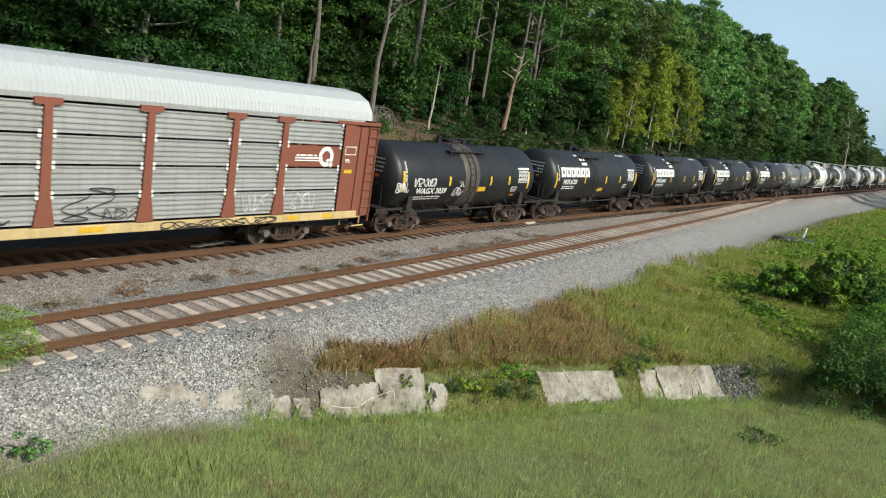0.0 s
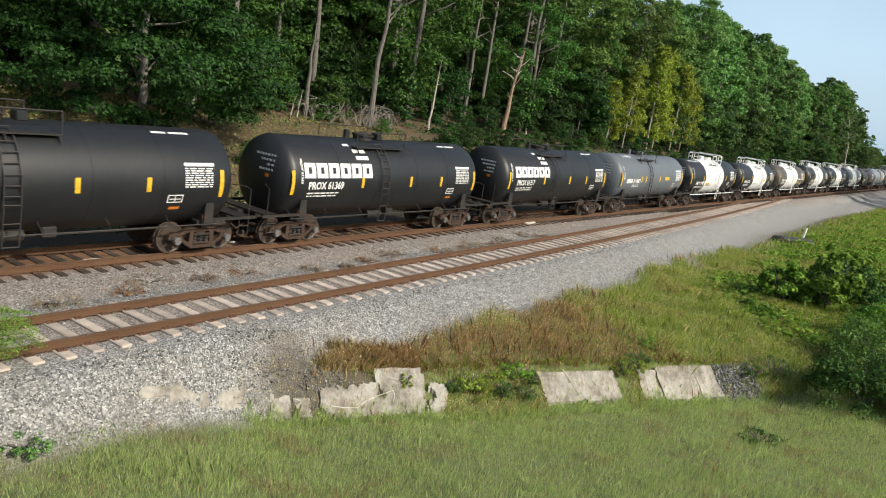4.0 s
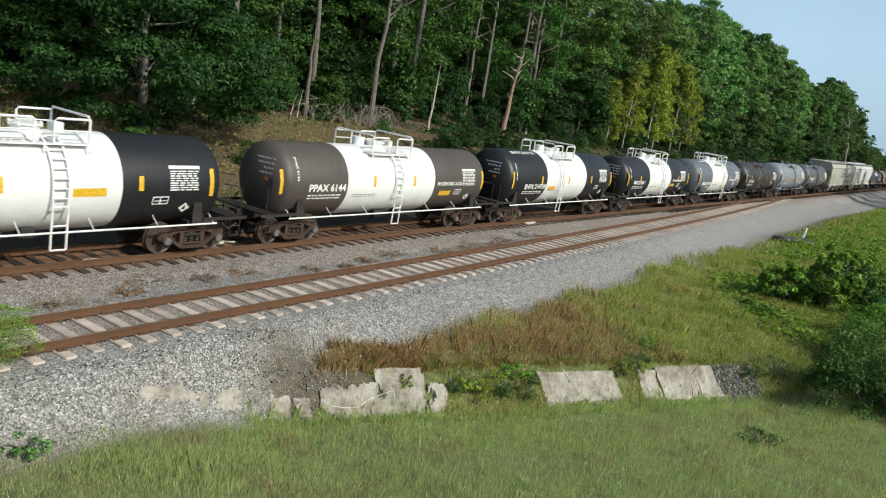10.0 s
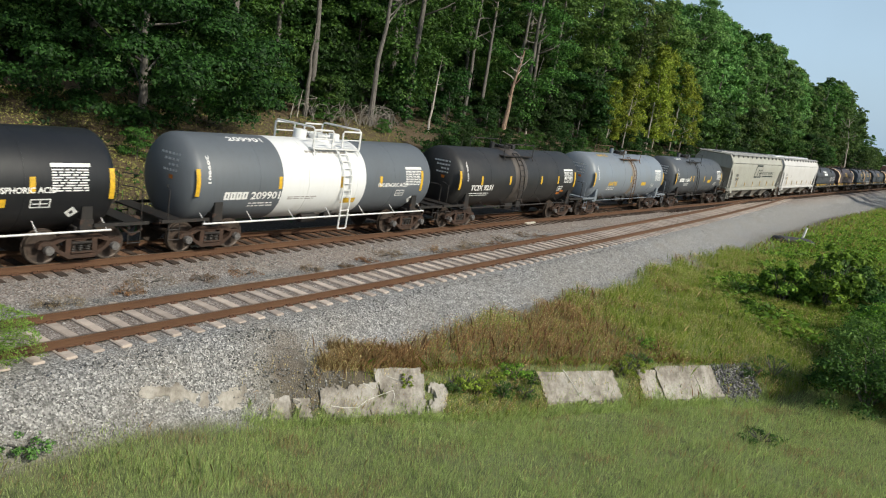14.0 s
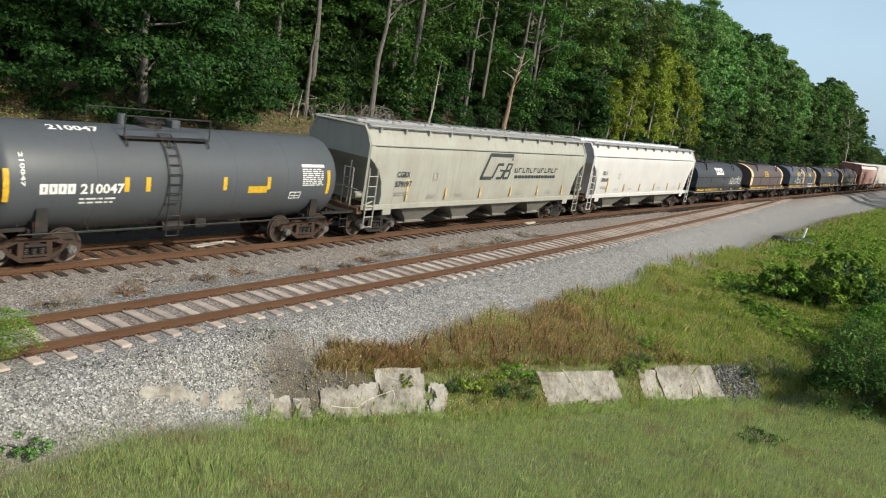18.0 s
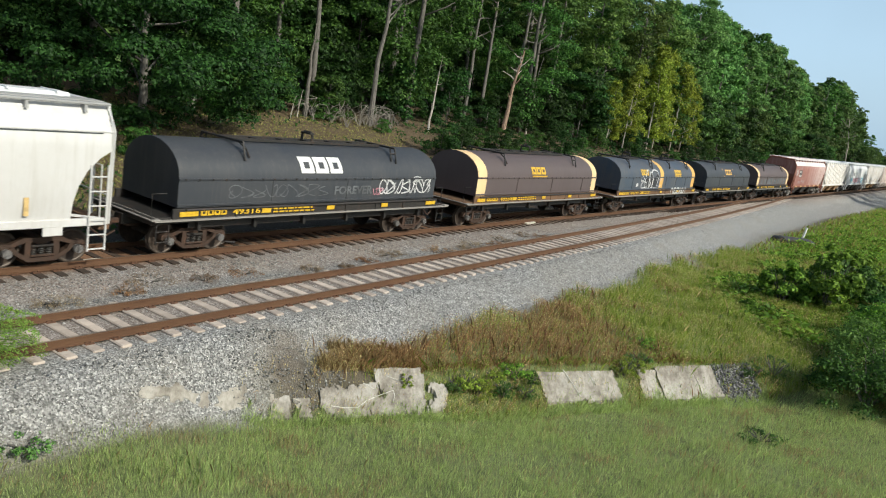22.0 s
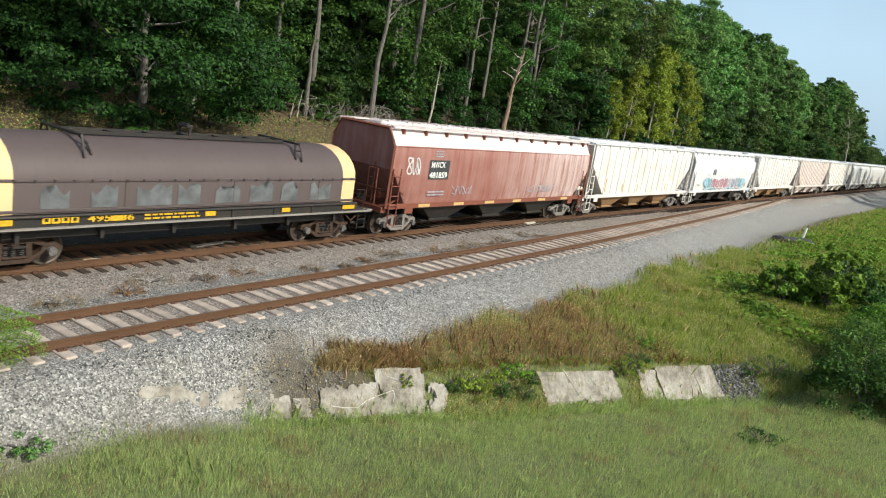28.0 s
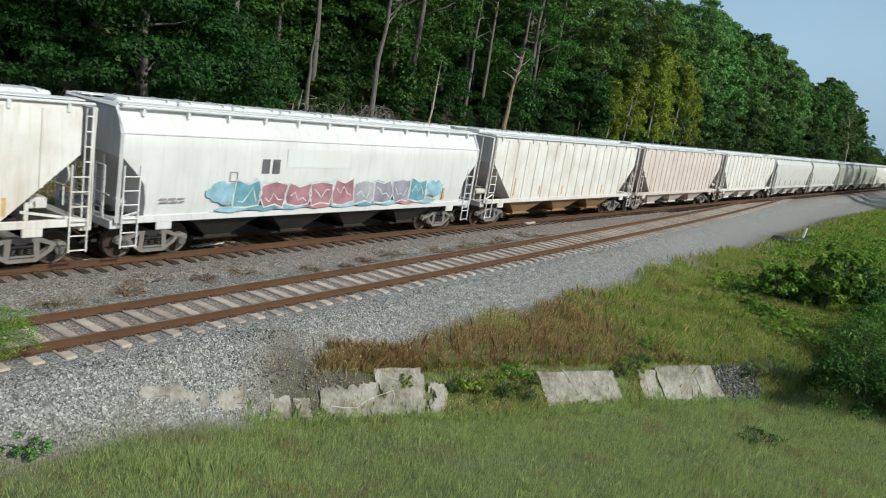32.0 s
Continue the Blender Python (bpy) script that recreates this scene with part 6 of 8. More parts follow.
for car_, num, lx in ((c2, "495582", -4.2), (c3, "496193", -5.3), (c4, "493015", -3.4), (c5, "495686", -3.75), (c1, "493167", -4.2)):
    words_flat(car_, num, lx, lx + 1.3, 1.28, 0.18, -1.575, M_YELLOW)
    bm = bmesh.new()
    block_letters(bm, 4, lx - 1.15, 1.28, 0.95, 0.18, 0.05)
    flat_mark(car_, "company_blocks", bm, M_YELLOW, -1.575)
    bm = bmesh.new()
    rows_of_bars(bm, lx + 1.6, lx + 3.4, 1.42, 2, 0.05, 0.05, random.Random(9))
    flat_mark(car_, "small_print", bm, M_YELLOW, -1.575)
# scribbles on the first tank car
t1 = TANK_CARS[0]
for x, z, w, h, n, wd, sd in ((-4.3, 2.0, 1.4, 0.32, 5, 0.05, 101), (-5.4, 1.75, 0.8, 0.4, 4, 0.045, 102), (-1.5, 1.55, 1.2, 0.4, 4, 0.035, 103), (-1.2, 1.95, 0.7, 0.25, 3, 0.025, 104)):
    bm = bmesh.new()
    scrawl(bm, x, 0, w, h, n, wd, sd)
    mark(t1, "white_scribble", bm, M_SPRAY_WHITE, 1.43, 2.19, math.asin((z - 2.19) / 1.43), "white sprayed scribble")


# ---- plants ----
M_LEAF = leaf_material("broadleaf_foliage", (0.014, 0.042, 0.008), (0.092, 0.20, 0.034))
# the oak's deep green; on undergrowth and bank shrubs it paints in shade
M_LEAF_DARK = leaf_material("deep_green_and_shaded_foliage", (0.006, 0.020, 0.005), (0.044, 0.112, 0.020))
# light green with extra blue that paints distance haze into the leaves
M_LEAF_LIME_HAZY = leaf_material("haze_tinted_light_green_foliage", (0.032, 0.080, 0.020), (0.19, 0.355, 0.09))
M_LEAF_YELLOW = leaf_material("yellowing_foliage", (0.065, 0.10, 0.011), (0.36, 0.43, 0.05))
M_LEAF_PINE = leaf_material("pine_foliage", (0.028, 0.060, 0.014), (0.13, 0.205, 0.05))
# olive green, likewise blued in its colour for the far trees' haze
M_LEAF_OLIVE_HAZY = leaf_material("haze_tinted_olive_green_foliage", (0.036, 0.075, 0.016), (0.205, 0.32, 0.07))
M_LEAF_BRIGHT = leaf_material("fresh_green_foliage", (0.050, 0.125, 0.014), (0.27, 0.47, 0.058))
M_BARK = bark_material("grey_brown_bark", (0.045, 0.041, 0.036), (0.19, 0.175, 0.155))
M_BARK_PALE = bark_material("bleached_dead_wood", (0.22, 0.19, 0.16), (0.52, 0.48, 0.43))
M_BARK_DEAD = bark_material("weathered_dead_branches", (0.11, 0.10, 0.085), (0.34, 0.31, 0.27))
M_BARK_RED = bark_material("peeling_reddish_wood", (0.07, 0.042, 0.03), (0.46, 0.32, 0.23))


def leaf_mesh(name, pts, outs, size, material, rng, aspect=0.55, corners=4):
    """One mesh of many small leaves at the points (folded, or plain three-cornered), turned roughly along the outward ways."""
    k = len(pts)
    nrm = outs + rng.normal(0, 0.5, (k, 3))
    nrm /= np.linalg.norm(nrm, axis=1)[:, None] + 1e-9
    ax = np.cross(nrm, rng.normal(0, 1, (k, 3)))
    ax /= np.linalg.norm(ax, axis=1)[:, None] + 1e-9
    bx = np.cross(nrm, ax)
    sz = (size * rng.uniform(0.6, 1.3, k))[:, None]
    a = pts + ax * sz
    c = pts - ax * sz
    b = pts + bx * sz * aspect + nrm * sz * 0.15
    d = pts - bx * sz * aspect + nrm * sz * 0.15
    co = np.stack([a, b, c, d] if corners == 4 else [a, b - ax * sz * 0.6, d - ax * sz * 0.6], 1).reshape(-1, 3).astype(np.float32)
    me = bpy.data.meshes.new(name)
    me.vertices.add(corners * k)
    me.vertices.foreach_set("co", co.ravel())
    me.loops.add(corners * k)
    me.loops.foreach_set("vertex_index", np.arange(corners * k, dtype=np.int32))
    me.polygons.add(k)
    me.polygons.foreach_set("loop_start", np.arange(0, corners * k, corners, dtype=np.int32))
    me.update(calc_edges=True)
    me.materials.append(material)
    return me


def clump_points(centres, radii, per, rng, flat=0.7):
    pts, outs = [], []
    for c, r in zip(centres, radii):
        d = rng.normal(0, 1, (per, 3))
        d /= np.linalg.norm(d, axis=1)[:, None]
        d[:, 2] = np.where(d[:, 2] < -0.3, -d[:, 2] * 0.5, d[:, 2])
        rad = r * rng.uniform(0.45, 1.0, per)[:, None] ** 0.6
        pts.append(np.array(c) + d * rad * np.array([1, 1, flat]))
        outs.append(d + np.array([0, 0, 0.5]))
    return np.concatenate(pts), np.concatenate(outs)


def crown_centres(h0, h1, radius, count, rng, shape):
    out, rad = [], []
    for i in range(count):
        k = rng.uniform(0, 1)
        z = h0 + (h1 - h0) * k
        r = radius * shape(k) * math.sqrt(rng.uniform(0.25, 1.0))
        a = rng.uniform(0, math.tau)
        out.append((r * math.cos(a), r * math.sin(a), z))
        rad.append(radius * rng.uniform(0.17, 0.33))
    return out, rad


def trunk_mesh(name, h, r, rng, limbs, spread_, lo=0.35, lean=0.02):
    bm = bmesh.new()
    pts = [Vector((lean * h * (i / 7) ** 2 + rng.normal(0, 0.01) * h * (i > 0) * 0.4, rng.normal(0, 0.01) * h * (i > 0) * 0.4, h * i / 7)) for i in range(8)]
    pts[0].z = -0.6
    tube(bm, pts, r, 8, r * 0.25)
    for i in range(limbs):
        k = lo + (0.95 - lo) * i / max(1, limbs - 1)
        p = pts[min(6, int(k * 7))].lerp(pts[min(7, int(k * 7) + 1)], (k * 7) % 1)
        a = rng.uniform(0, math.tau)
        ln = spread_ * (1.1 - 0.6 * k) * rng.uniform(0.6, 1.1)
        d = Vector((math.cos(a), math.sin(a), rng.uniform(0.1, 0.7)))
        q = p + d * ln * 0.5 + Vector((0, 0, 0.05 * ln))
        tube(bm, [p, q, p + d * ln + Vector((0, 0, 0.2 * ln))], r * 0.32, 5, r * 0.06)
    me = bpy.data.meshes.new(name)
    bm.to_mesh(me)
    bm.free()
    me.shade_smooth()
    return me


def tree(name, label, trunk, crown, bark, at, turn, size=1.0, group="", category="tree"):
    ob = thing(name, Matrix.Translation(at) @ Matrix.Rotation(turn, 4, "Z"), label, category, group)
    ob.scale = (size,) * 3
    if trunk is not None:
        link_mesh("trunk", trunk, bark, ob)
    if crown is not None:
        link_mesh("crown", crown, None, ob)
    return ob


def place(s, n):
    p = track_point(s, n, 0)
    return Vector((p.x, p.y, ground_z(p.x, p.y) - 0.05))


prng = np.random.default_rng(7)
dome = lambda k: math.sin(math.pi * min(1.0, 0.18 + 0.82 * k)) ** 0.7
column = lambda k: (0.75 + 0.35 * math.sin(k * 9)) * (1 - max(0, k - 0.75) * 2.6)
BROAD, BROAD_MID, BROAD_FAR, PINES = [], [], [], []
NEAR_LEAF = (M_LEAF, M_LEAF_DARK, M_LEAF, M_LEAF, M_LEAF_LIME_HAZY)
# mid-distance crowns lean on the two greens with haze in their colour
MID_LEAF = (M_LEAF_LIME_HAZY, M_LEAF_OLIVE_HAZY, M_LEAF_LIME_HAZY, M_LEAF, M_LEAF_OLIVE_HAZY)
FAR_LEAF = (M_LEAF, M_LEAF_LIME_HAZY, M_LEAF, M_LEAF_LIME_HAZY, M_LEAF_OLIVE_HAZY)
for i in range(5):
    h = 24.0
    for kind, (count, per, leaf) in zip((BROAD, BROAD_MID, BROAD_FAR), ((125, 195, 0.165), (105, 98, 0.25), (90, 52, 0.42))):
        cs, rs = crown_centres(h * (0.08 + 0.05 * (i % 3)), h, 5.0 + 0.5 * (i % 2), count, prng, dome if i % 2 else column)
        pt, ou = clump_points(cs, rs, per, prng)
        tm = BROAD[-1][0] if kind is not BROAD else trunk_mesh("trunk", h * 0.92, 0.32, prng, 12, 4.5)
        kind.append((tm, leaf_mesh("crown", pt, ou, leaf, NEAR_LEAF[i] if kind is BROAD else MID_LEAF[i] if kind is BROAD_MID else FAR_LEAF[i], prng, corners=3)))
for i in range(3):
    h = 26.0
    cs, rs = crown_centres(h * 0.55, h, 2.9, 46, prng, lambda k: 1.05 - 0.55 * k)
    rs = [r * 0.95 for r in rs]
    pt, ou = clump_points(cs, rs, 80, prng, 0.5)
    PINES.append((trunk_mesh("trunk", h * 0.97, 0.27, prng, 16, 2.6, 0.38, 0.03), leaf_mesh("crown", pt, ou, 0.26, M_LEAF_PINE, prng, 0.25)))
SAPLINGS = []
for i in range(3):
    cs, rs = crown_centres(1.6, 11.0, 2.1, 62, prng, lambda k: 0.18 + 0.95 * (1 - k) ** 0.8)
    pt, ou = clump_points(cs, [r * 1.15 for r in rs], 95, prng, 1.15)
    SAPLINGS.append((trunk_mesh("trunk", 10.4, 0.11, prng, 10, 2.0, 0.2), leaf_mesh("crown", pt, ou, 0.125, M_LEAF_YELLOW, prng)))
UNDER = []
for i in range(4):
    cs, rs = crown_centres(0.3, 4.2 + i * 0.5, 2.4, 40, prng, lambda k: 1.0 - 0.5 * k * k)
    pt, ou = clump_points(cs, [r * 1.2 for r in rs], 110, prng)
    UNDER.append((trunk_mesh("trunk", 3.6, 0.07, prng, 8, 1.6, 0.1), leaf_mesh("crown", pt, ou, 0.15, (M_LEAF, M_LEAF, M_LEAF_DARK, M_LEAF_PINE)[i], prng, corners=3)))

# the big dark oak on the cleared bank
oc, orr = crown_centres(0.5, 15.5, 7.0, 175, prng, lambda k: (0.85 + 0.25 * math.sin(k * 8)) * math.sin(math.pi * (0.28 + 0.66 * k)) ** 0.6)
pt, ou = clump_points(oc, [r * 0.72 for r in orr], 470, prng, 0.55)
lc, lr = crown_centres(0.2, 4.5, 3.2, 46, prng, lambda k: 0.6 + 0.6 * k)
lp_, lo_ = clump_points(lc, [r * 1.1 for r in lr], 220, prng)
pt, ou = np.concatenate([pt, lp_]), np.concatenate([ou, lo_])
tree("oak_tree", "broad dark green oak with low spreading branches on a bank", trunk_mesh("trunk", 11.5, 0.25, prng, 16, 5.5, 0.12), leaf_mesh("crown", pt, ou, 0.125, M_LEAF_DARK, prng, corners=3), M_BARK, place(15.2, -17.6), 0.4)

frng, krng = random.Random(21), random.Random(8)
SKYLINE = ([(72, 24), (80, 17.5), (100, 20.4), (110, 22.2), (140, 22), (150, 20.8), (165, 22.5), (200, 19), (240, 23), (260, 20.6), (280, 16.4), (330, 9)],
           [(80, 25), (95, 19.3), (110, 21), (130, 24.8), (155, 25.5), (180, 23.8), (195, 25.6), (240, 21.2), (290, 26.2), (330, 17.2)],
           [(98, 26), (112, 22), (120, 21.4), (140, 25.6), (160, 29), (185, 29.5), (210, 26.4), (230, 29.5), (280, 23.8), (330, 29)],
           [(0, 26), (120, 26), (130, 24)])
s = -34.0
while s < 330:
    near = s < 125
    for row, (n0, n1) in enumerate(((-27, -23), (-36, -30), (-47, -40), (-62, -52))):
        if row == 3 and near is False:
            continue
        ss = s + frng.uniform(-2.5, 2.5) + row * 2.2
        nn = frng.uniform(n0, n1) - (3 if s > 230 and row == 0 else 0) - (7.0 if s < 24 and row == 0 else 0) - (3.0 if s < 24 and row == 1 else 0)
        pine = frng.random() < (0.5 if 24 < s < 75 and row < 2 else 0.12)
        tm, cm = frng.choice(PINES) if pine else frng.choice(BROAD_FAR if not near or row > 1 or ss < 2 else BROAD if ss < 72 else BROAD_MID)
        if pine and 24 < s < 75 and krng.random() < 0.6:
            pine, (tm, cm) = False, krng.choice(BROAD)
        size = lerp_profile(ss, SKYLINE[row]) / (26.0 if pine else 24.0) * frng.uniform(0.84, 1.02)
        if row == 0 and 26 < ss < 66 and not pine and frng.random() < 0.45:
            continue
        tree("pine_tree" if pine else "broadleaf_tree", "tall pine with a bare trunk and thin tufted crown" if pine else "tall leafy broadleaf tree in full summer green", tm, cm, M_BARK, place(ss, nn), frng.uniform(0, 6.28), size, "forest edge trees")
    s += 4.6 if near else 6.6
for i in range(110):
    ss = -16 + i * 2.3 + frng.uniform(-1.6, 1.6)
    nn = frng.uniform(-25.5, -21.5) - (9 if ss < 24 else 0)
    tm, cm = frng.choice(UNDER)
    # this stretch takes the dark leaves only, as painted shade under the trees
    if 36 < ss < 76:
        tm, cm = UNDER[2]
    tree("shrub", "leafy green shrub at the forest edge", tm, cm, M_BARK, place(ss, nn), frng.uniform(0, 6.28), frng.uniform(0.45, 1.1) if 26 < ss < 70 else frng.uniform(0.7, 1.9), "forest edge shrubs", "shrub")
for i in range(84):
    ss = 36 + i * 1.35 + frng.uniform(-1.2, 1.2)
    nn = frng.uniform(-21, -11.5)
    # mostly the dark leaves, to put shade into the bank's colour
    tm, cm = (UNDER[2], UNDER[0], UNDER[2])[i % 3]
    tree("shrub", "low leafy green shrub on the bank behind the track", tm, cm, M_BARK, place(ss, nn), frng.uniform(0, 6.28), frng.uniform(0.22, 0.55), "bank shrubs", "shrub")
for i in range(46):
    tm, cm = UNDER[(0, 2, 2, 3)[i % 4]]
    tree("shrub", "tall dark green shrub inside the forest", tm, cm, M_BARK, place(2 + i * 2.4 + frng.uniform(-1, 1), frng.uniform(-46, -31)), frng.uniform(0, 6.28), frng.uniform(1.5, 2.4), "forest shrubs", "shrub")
for i in range(34):
    tm, cm = UNDER[i % 4]
    tree("shrub", "leafy green shrub at the forest edge", tm, cm, M_BARK, place(152 + i * 5.6 + frng.uniform(-2, 2), frng.uniform(-20, -13)), frng.uniform(0, 6.28), frng.uniform(0.8, 1.4), "forest edge shrubs", "shrub")
for ss, nn, z in ((19.5, -21.8, 0.5), (22.0, -22.4, 0.6), (24.5, -21.9, 0.55), (27.0, -22.3, 0.5), (29.0, -23.2, 0.6), (3.0, -20.5, 0.6), (6.0, -22.0, 0.7), (9.0, -20.8, 0.5), (18.0, -12.0, 0.3), (12.0, -12.5, 0.35), (8.0, -12.0, 0.3), (32.5, -21.6, 0.4)):
    tm, cm = UNDER[int(ss) % 2]
    tree("shrub", "low leafy green shrub on the cleared bank", tm, cm, M_BARK, place(ss, nn), frng.uniform(0, 6.28), z, "bank shrubs", "shrub")
for ss, nn, k, z in ((77, -19.5, 1, 0.72), (80, -18.6, 2, 0.80), (84, -19.8, 0, 0.92), (88, -18.8, 1, 1.08), (92, -19.6, 2, 1.16), (97, -19.0, 0, 1.08), (102, -19.4, 1, 0.98), (107, -20.0, 2, 0.75), (94, -21.5, 0, 1.22)):
    tm, cm = SAPLINGS[k]
    tree("sapling", "slender young tree with yellow-green leaves", tm, cm, M_BARK_PALE, place(ss, nn), frng.uniform(0, 6.28), z, "yellow-green saplings", "young tree")


def snag(name, label, s, n, h, r, bark, limbs, lean, seed, low=0.45, reach=0.9, category="dead tree"):
    """A standing dead trunk with broken stubs and crooked limbs, in one piece."""
    rg = random.Random(seed)
    bm = bmesh.new()
    pts = [Vector((lean * h * (i / 6) ** 1.6 + rg.uniform(-0.03, 0.03) * h * 0.3 * (i > 0), rg.uniform(-0.02, 0.02) * h * 0.3, h * i / 6)) for i in range(7)]
    pts[0].z = -0.5
    tube(bm, pts, r, 8, r * 0.55 if limbs == 0 else r * 0.2)
    ob = thing(name, Matrix.Translation(place(s, n)), label, category, "standing dead trees")
    part("trunk", bm, bark, ob, smooth=True)
    for i in range(limbs):
        k = low + (0.98 - low) * i / max(1, limbs - 1)
        p = pts[min(5, int(k * 6))].lerp(pts[min(6, int(k * 6) + 1)], (k * 6) % 1)
        a = rg.uniform(0, math.tau)
        ln = reach * rg.uniform(0.4, 1.0)
        d = Vector((math.cos(a), math.sin(a) * 0.6, rg.uniform(-0.1, 0.8))).normalized()
        bm = bmesh.new()
        q = p + d * ln * 0.5
        e = q + (d + Vector((rg.uniform(-0.6, 0.6), 0, rg.uniform(-0.2, 0.8)))) * ln * 0.5
        tube(bm, [p, q, e], r * 0.34, 5, r * 0.08)
        part("branch", bm, M_BARK_PALE if bark is M_BARK_RED and k > 0.6 else bark, ob)
    return ob


snag("dead_pine", "bare broken-topped pine trunk", 31.2, -22.3, 6.7, 0.19, M_BARK, 2, 0.01, 1, 0.6, 0.5)
snag("dead_tree", "thin bleached dead tree with short stubs", 43.9, -20.6, 6.4, 0.12, M_BARK_PALE, 7, 0.04, 2, 0.3, 0.7)
snag("dead_tree", "peeling reddish snag with crooked bleached limbs", 55.4, -20.4, 8.9, 0.27, M_BARK_RED, 12, 0.08, 3, 0.45, 1.3)
snag("bare_pine", "tall bare pine trunk with sparse limbs", 36.9, -21.0, 15.5, 0.24, M_BARK, 12, 0.03, 4, 0.5, 2.2, "pine")
snag("bare_pine", "tall bare pine trunk with sparse limbs", 30.4, -25.2, 13.0, 0.27, M_BARK, 3, 0.02, 5, 0.8, 1.5, "pine")
snag("bare_pine", "tall bare pine trunk with sparse limbs", 43.0, -24.5, 14.0, 0.2, M_BARK, 10, 0.02, 6, 0.6, 3.0, "pine")
snag("bare_pine", "tall bare pine trunk with sparse limbs", 53.5, -24.0, 17.0, 0.2, M_BARK, 10, 0.02, 7, 0.5, 2.6, "pine")
snag("bare_pine", "tall bare pine trunk with sparse limbs", 60.0, -23.0, 19.0, 0.24, M_BARK, 12, 0.04, 8, 0.5, 2.6, "pine")
snag("dead_tree", "thin bleached dead tree with short stubs", 63.5, -22.6, 8.0, 0.12, M_BARK_PALE, 5, 0.05, 9, 0.3, 0.8)
snag("dead_stick", "short bleached dead stem", 29.6, -22.0, 1.7, 0.06, M_BARK_PALE, 1, 0.15, 10)
snag("dead_stick", "short bleached dead stem", 30.4, -22.2, 2.0, 0.06, M_BARK_PALE, 1, 0.12, 11)
snag("dead_stick", "short bleached dead stem", 24.0, -20.4, 0.8, 0.06, M_BARK_PALE, 0, 0.05, 12)
snag("tree_stump", "grey broken stump on the cleared bank", 21.2, -21.6, 1.3, 0.15, M_BARK_PALE, 0, 0.03, 13, category="stump")
snag("dead_stick", "short bleached dead stem", 52.0, -20.2, 2.4, 0.06, M_BARK_PALE, 0, 0.0, 14)
for i in range(11):
    rg = random.Random(50 + i)
    bm = bmesh.new()
    x = 0.0
    for j in range(8):
        a0 = rg.uniform(0, math.tau)
        d = Vector((math.cos(a0), math.sin(a0), 0))
        ln = rg.uniform(0.6, 2.0)
        bow = [Vector((rg.uniform(-0.12, 0.12), rg.uniform(-0.12, 0.12), rg.uniform(-0.12, 0.12))) * ln for _ in range(5)]
        tube(bm, [Vector((0, 0, -0.1)), d * ln * 0.2 + Vector((0, 0, ln * 0.5)) + bow[0], d * ln * 0.5 + Vector((0, 0, ln * 0.82)) + bow[1], d * ln * 0.85 + Vector((0, 0, ln * 0.85)) + bow[2], d * ln * 1.1 + Vector((0, 0, ln * 0.6)) + bow[3], d * ln * 1.2 + Vector((0, 0, ln * 0.25)) + bow[4]], 0.026, 5, 0.007)
    ob = part("fallen_branch", bm, M_BARK_DEAD, None)
    ob.location = place(31.5 + i * 0.75 + rg.uniform(-0.8, 0.8), -20.0 - rg.uniform(0, 1.8))
    tagged(ob, "tangle of bleached arching dead branches", "dead branches", "dead branches on the bank")
# shade trees beside the line, past the edge of the view
for ss, nn in ((118, 17), (126, 21), (133, 22), (141, 23), (150, 24), (158, 25), (166, 26), (175, 26), (184, 27), (193, 28), (202, 29)):
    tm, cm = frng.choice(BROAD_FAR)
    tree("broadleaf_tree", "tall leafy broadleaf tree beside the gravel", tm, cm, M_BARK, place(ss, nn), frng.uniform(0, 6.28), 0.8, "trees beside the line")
airy_c, airy_r = crown_centres(4.5, 15.5, 4.6, 58, prng, lambda k: 0.75 + 0.3 * math.sin(k * 7))
pt, ou = clump_points(airy_c, [r * 0.72 for r in airy_r], 62, prng)
tree("broadleaf_tree", "thin-crowned pale green tree with a leaning bare trunk", trunk_mesh("trunk", 14.0, 0.2, prng, 12, 4.2, 0.3, 0.16), leaf_mesh("crown", pt, ou, 0.30, M_LEAF_LIME_HAZY, prng, corners=3), M_BARK_PALE, place(206, -14.5), 2.4, 1.0, "forest edge trees")
# a wooden pole far along the line
bm = bmesh.new()
tube(bm, [(0, 0, -0.5), (0, 0, 10.5)], 0.16, 8, 0.11)
pole_ob = thing("utility_pole", Matrix.Translation(place(305, -14)), "grey timber utility pole beside the track", "utility pole")
part("pole", bm, M_BARK_PALE, pole_ob)
bm = bmesh.new()
box(bm, (0, 0, 9.9), (0.12, 2.4, 0.12), 0.01)
part("crossarm", bm, M_BARK_PALE, pole_ob)


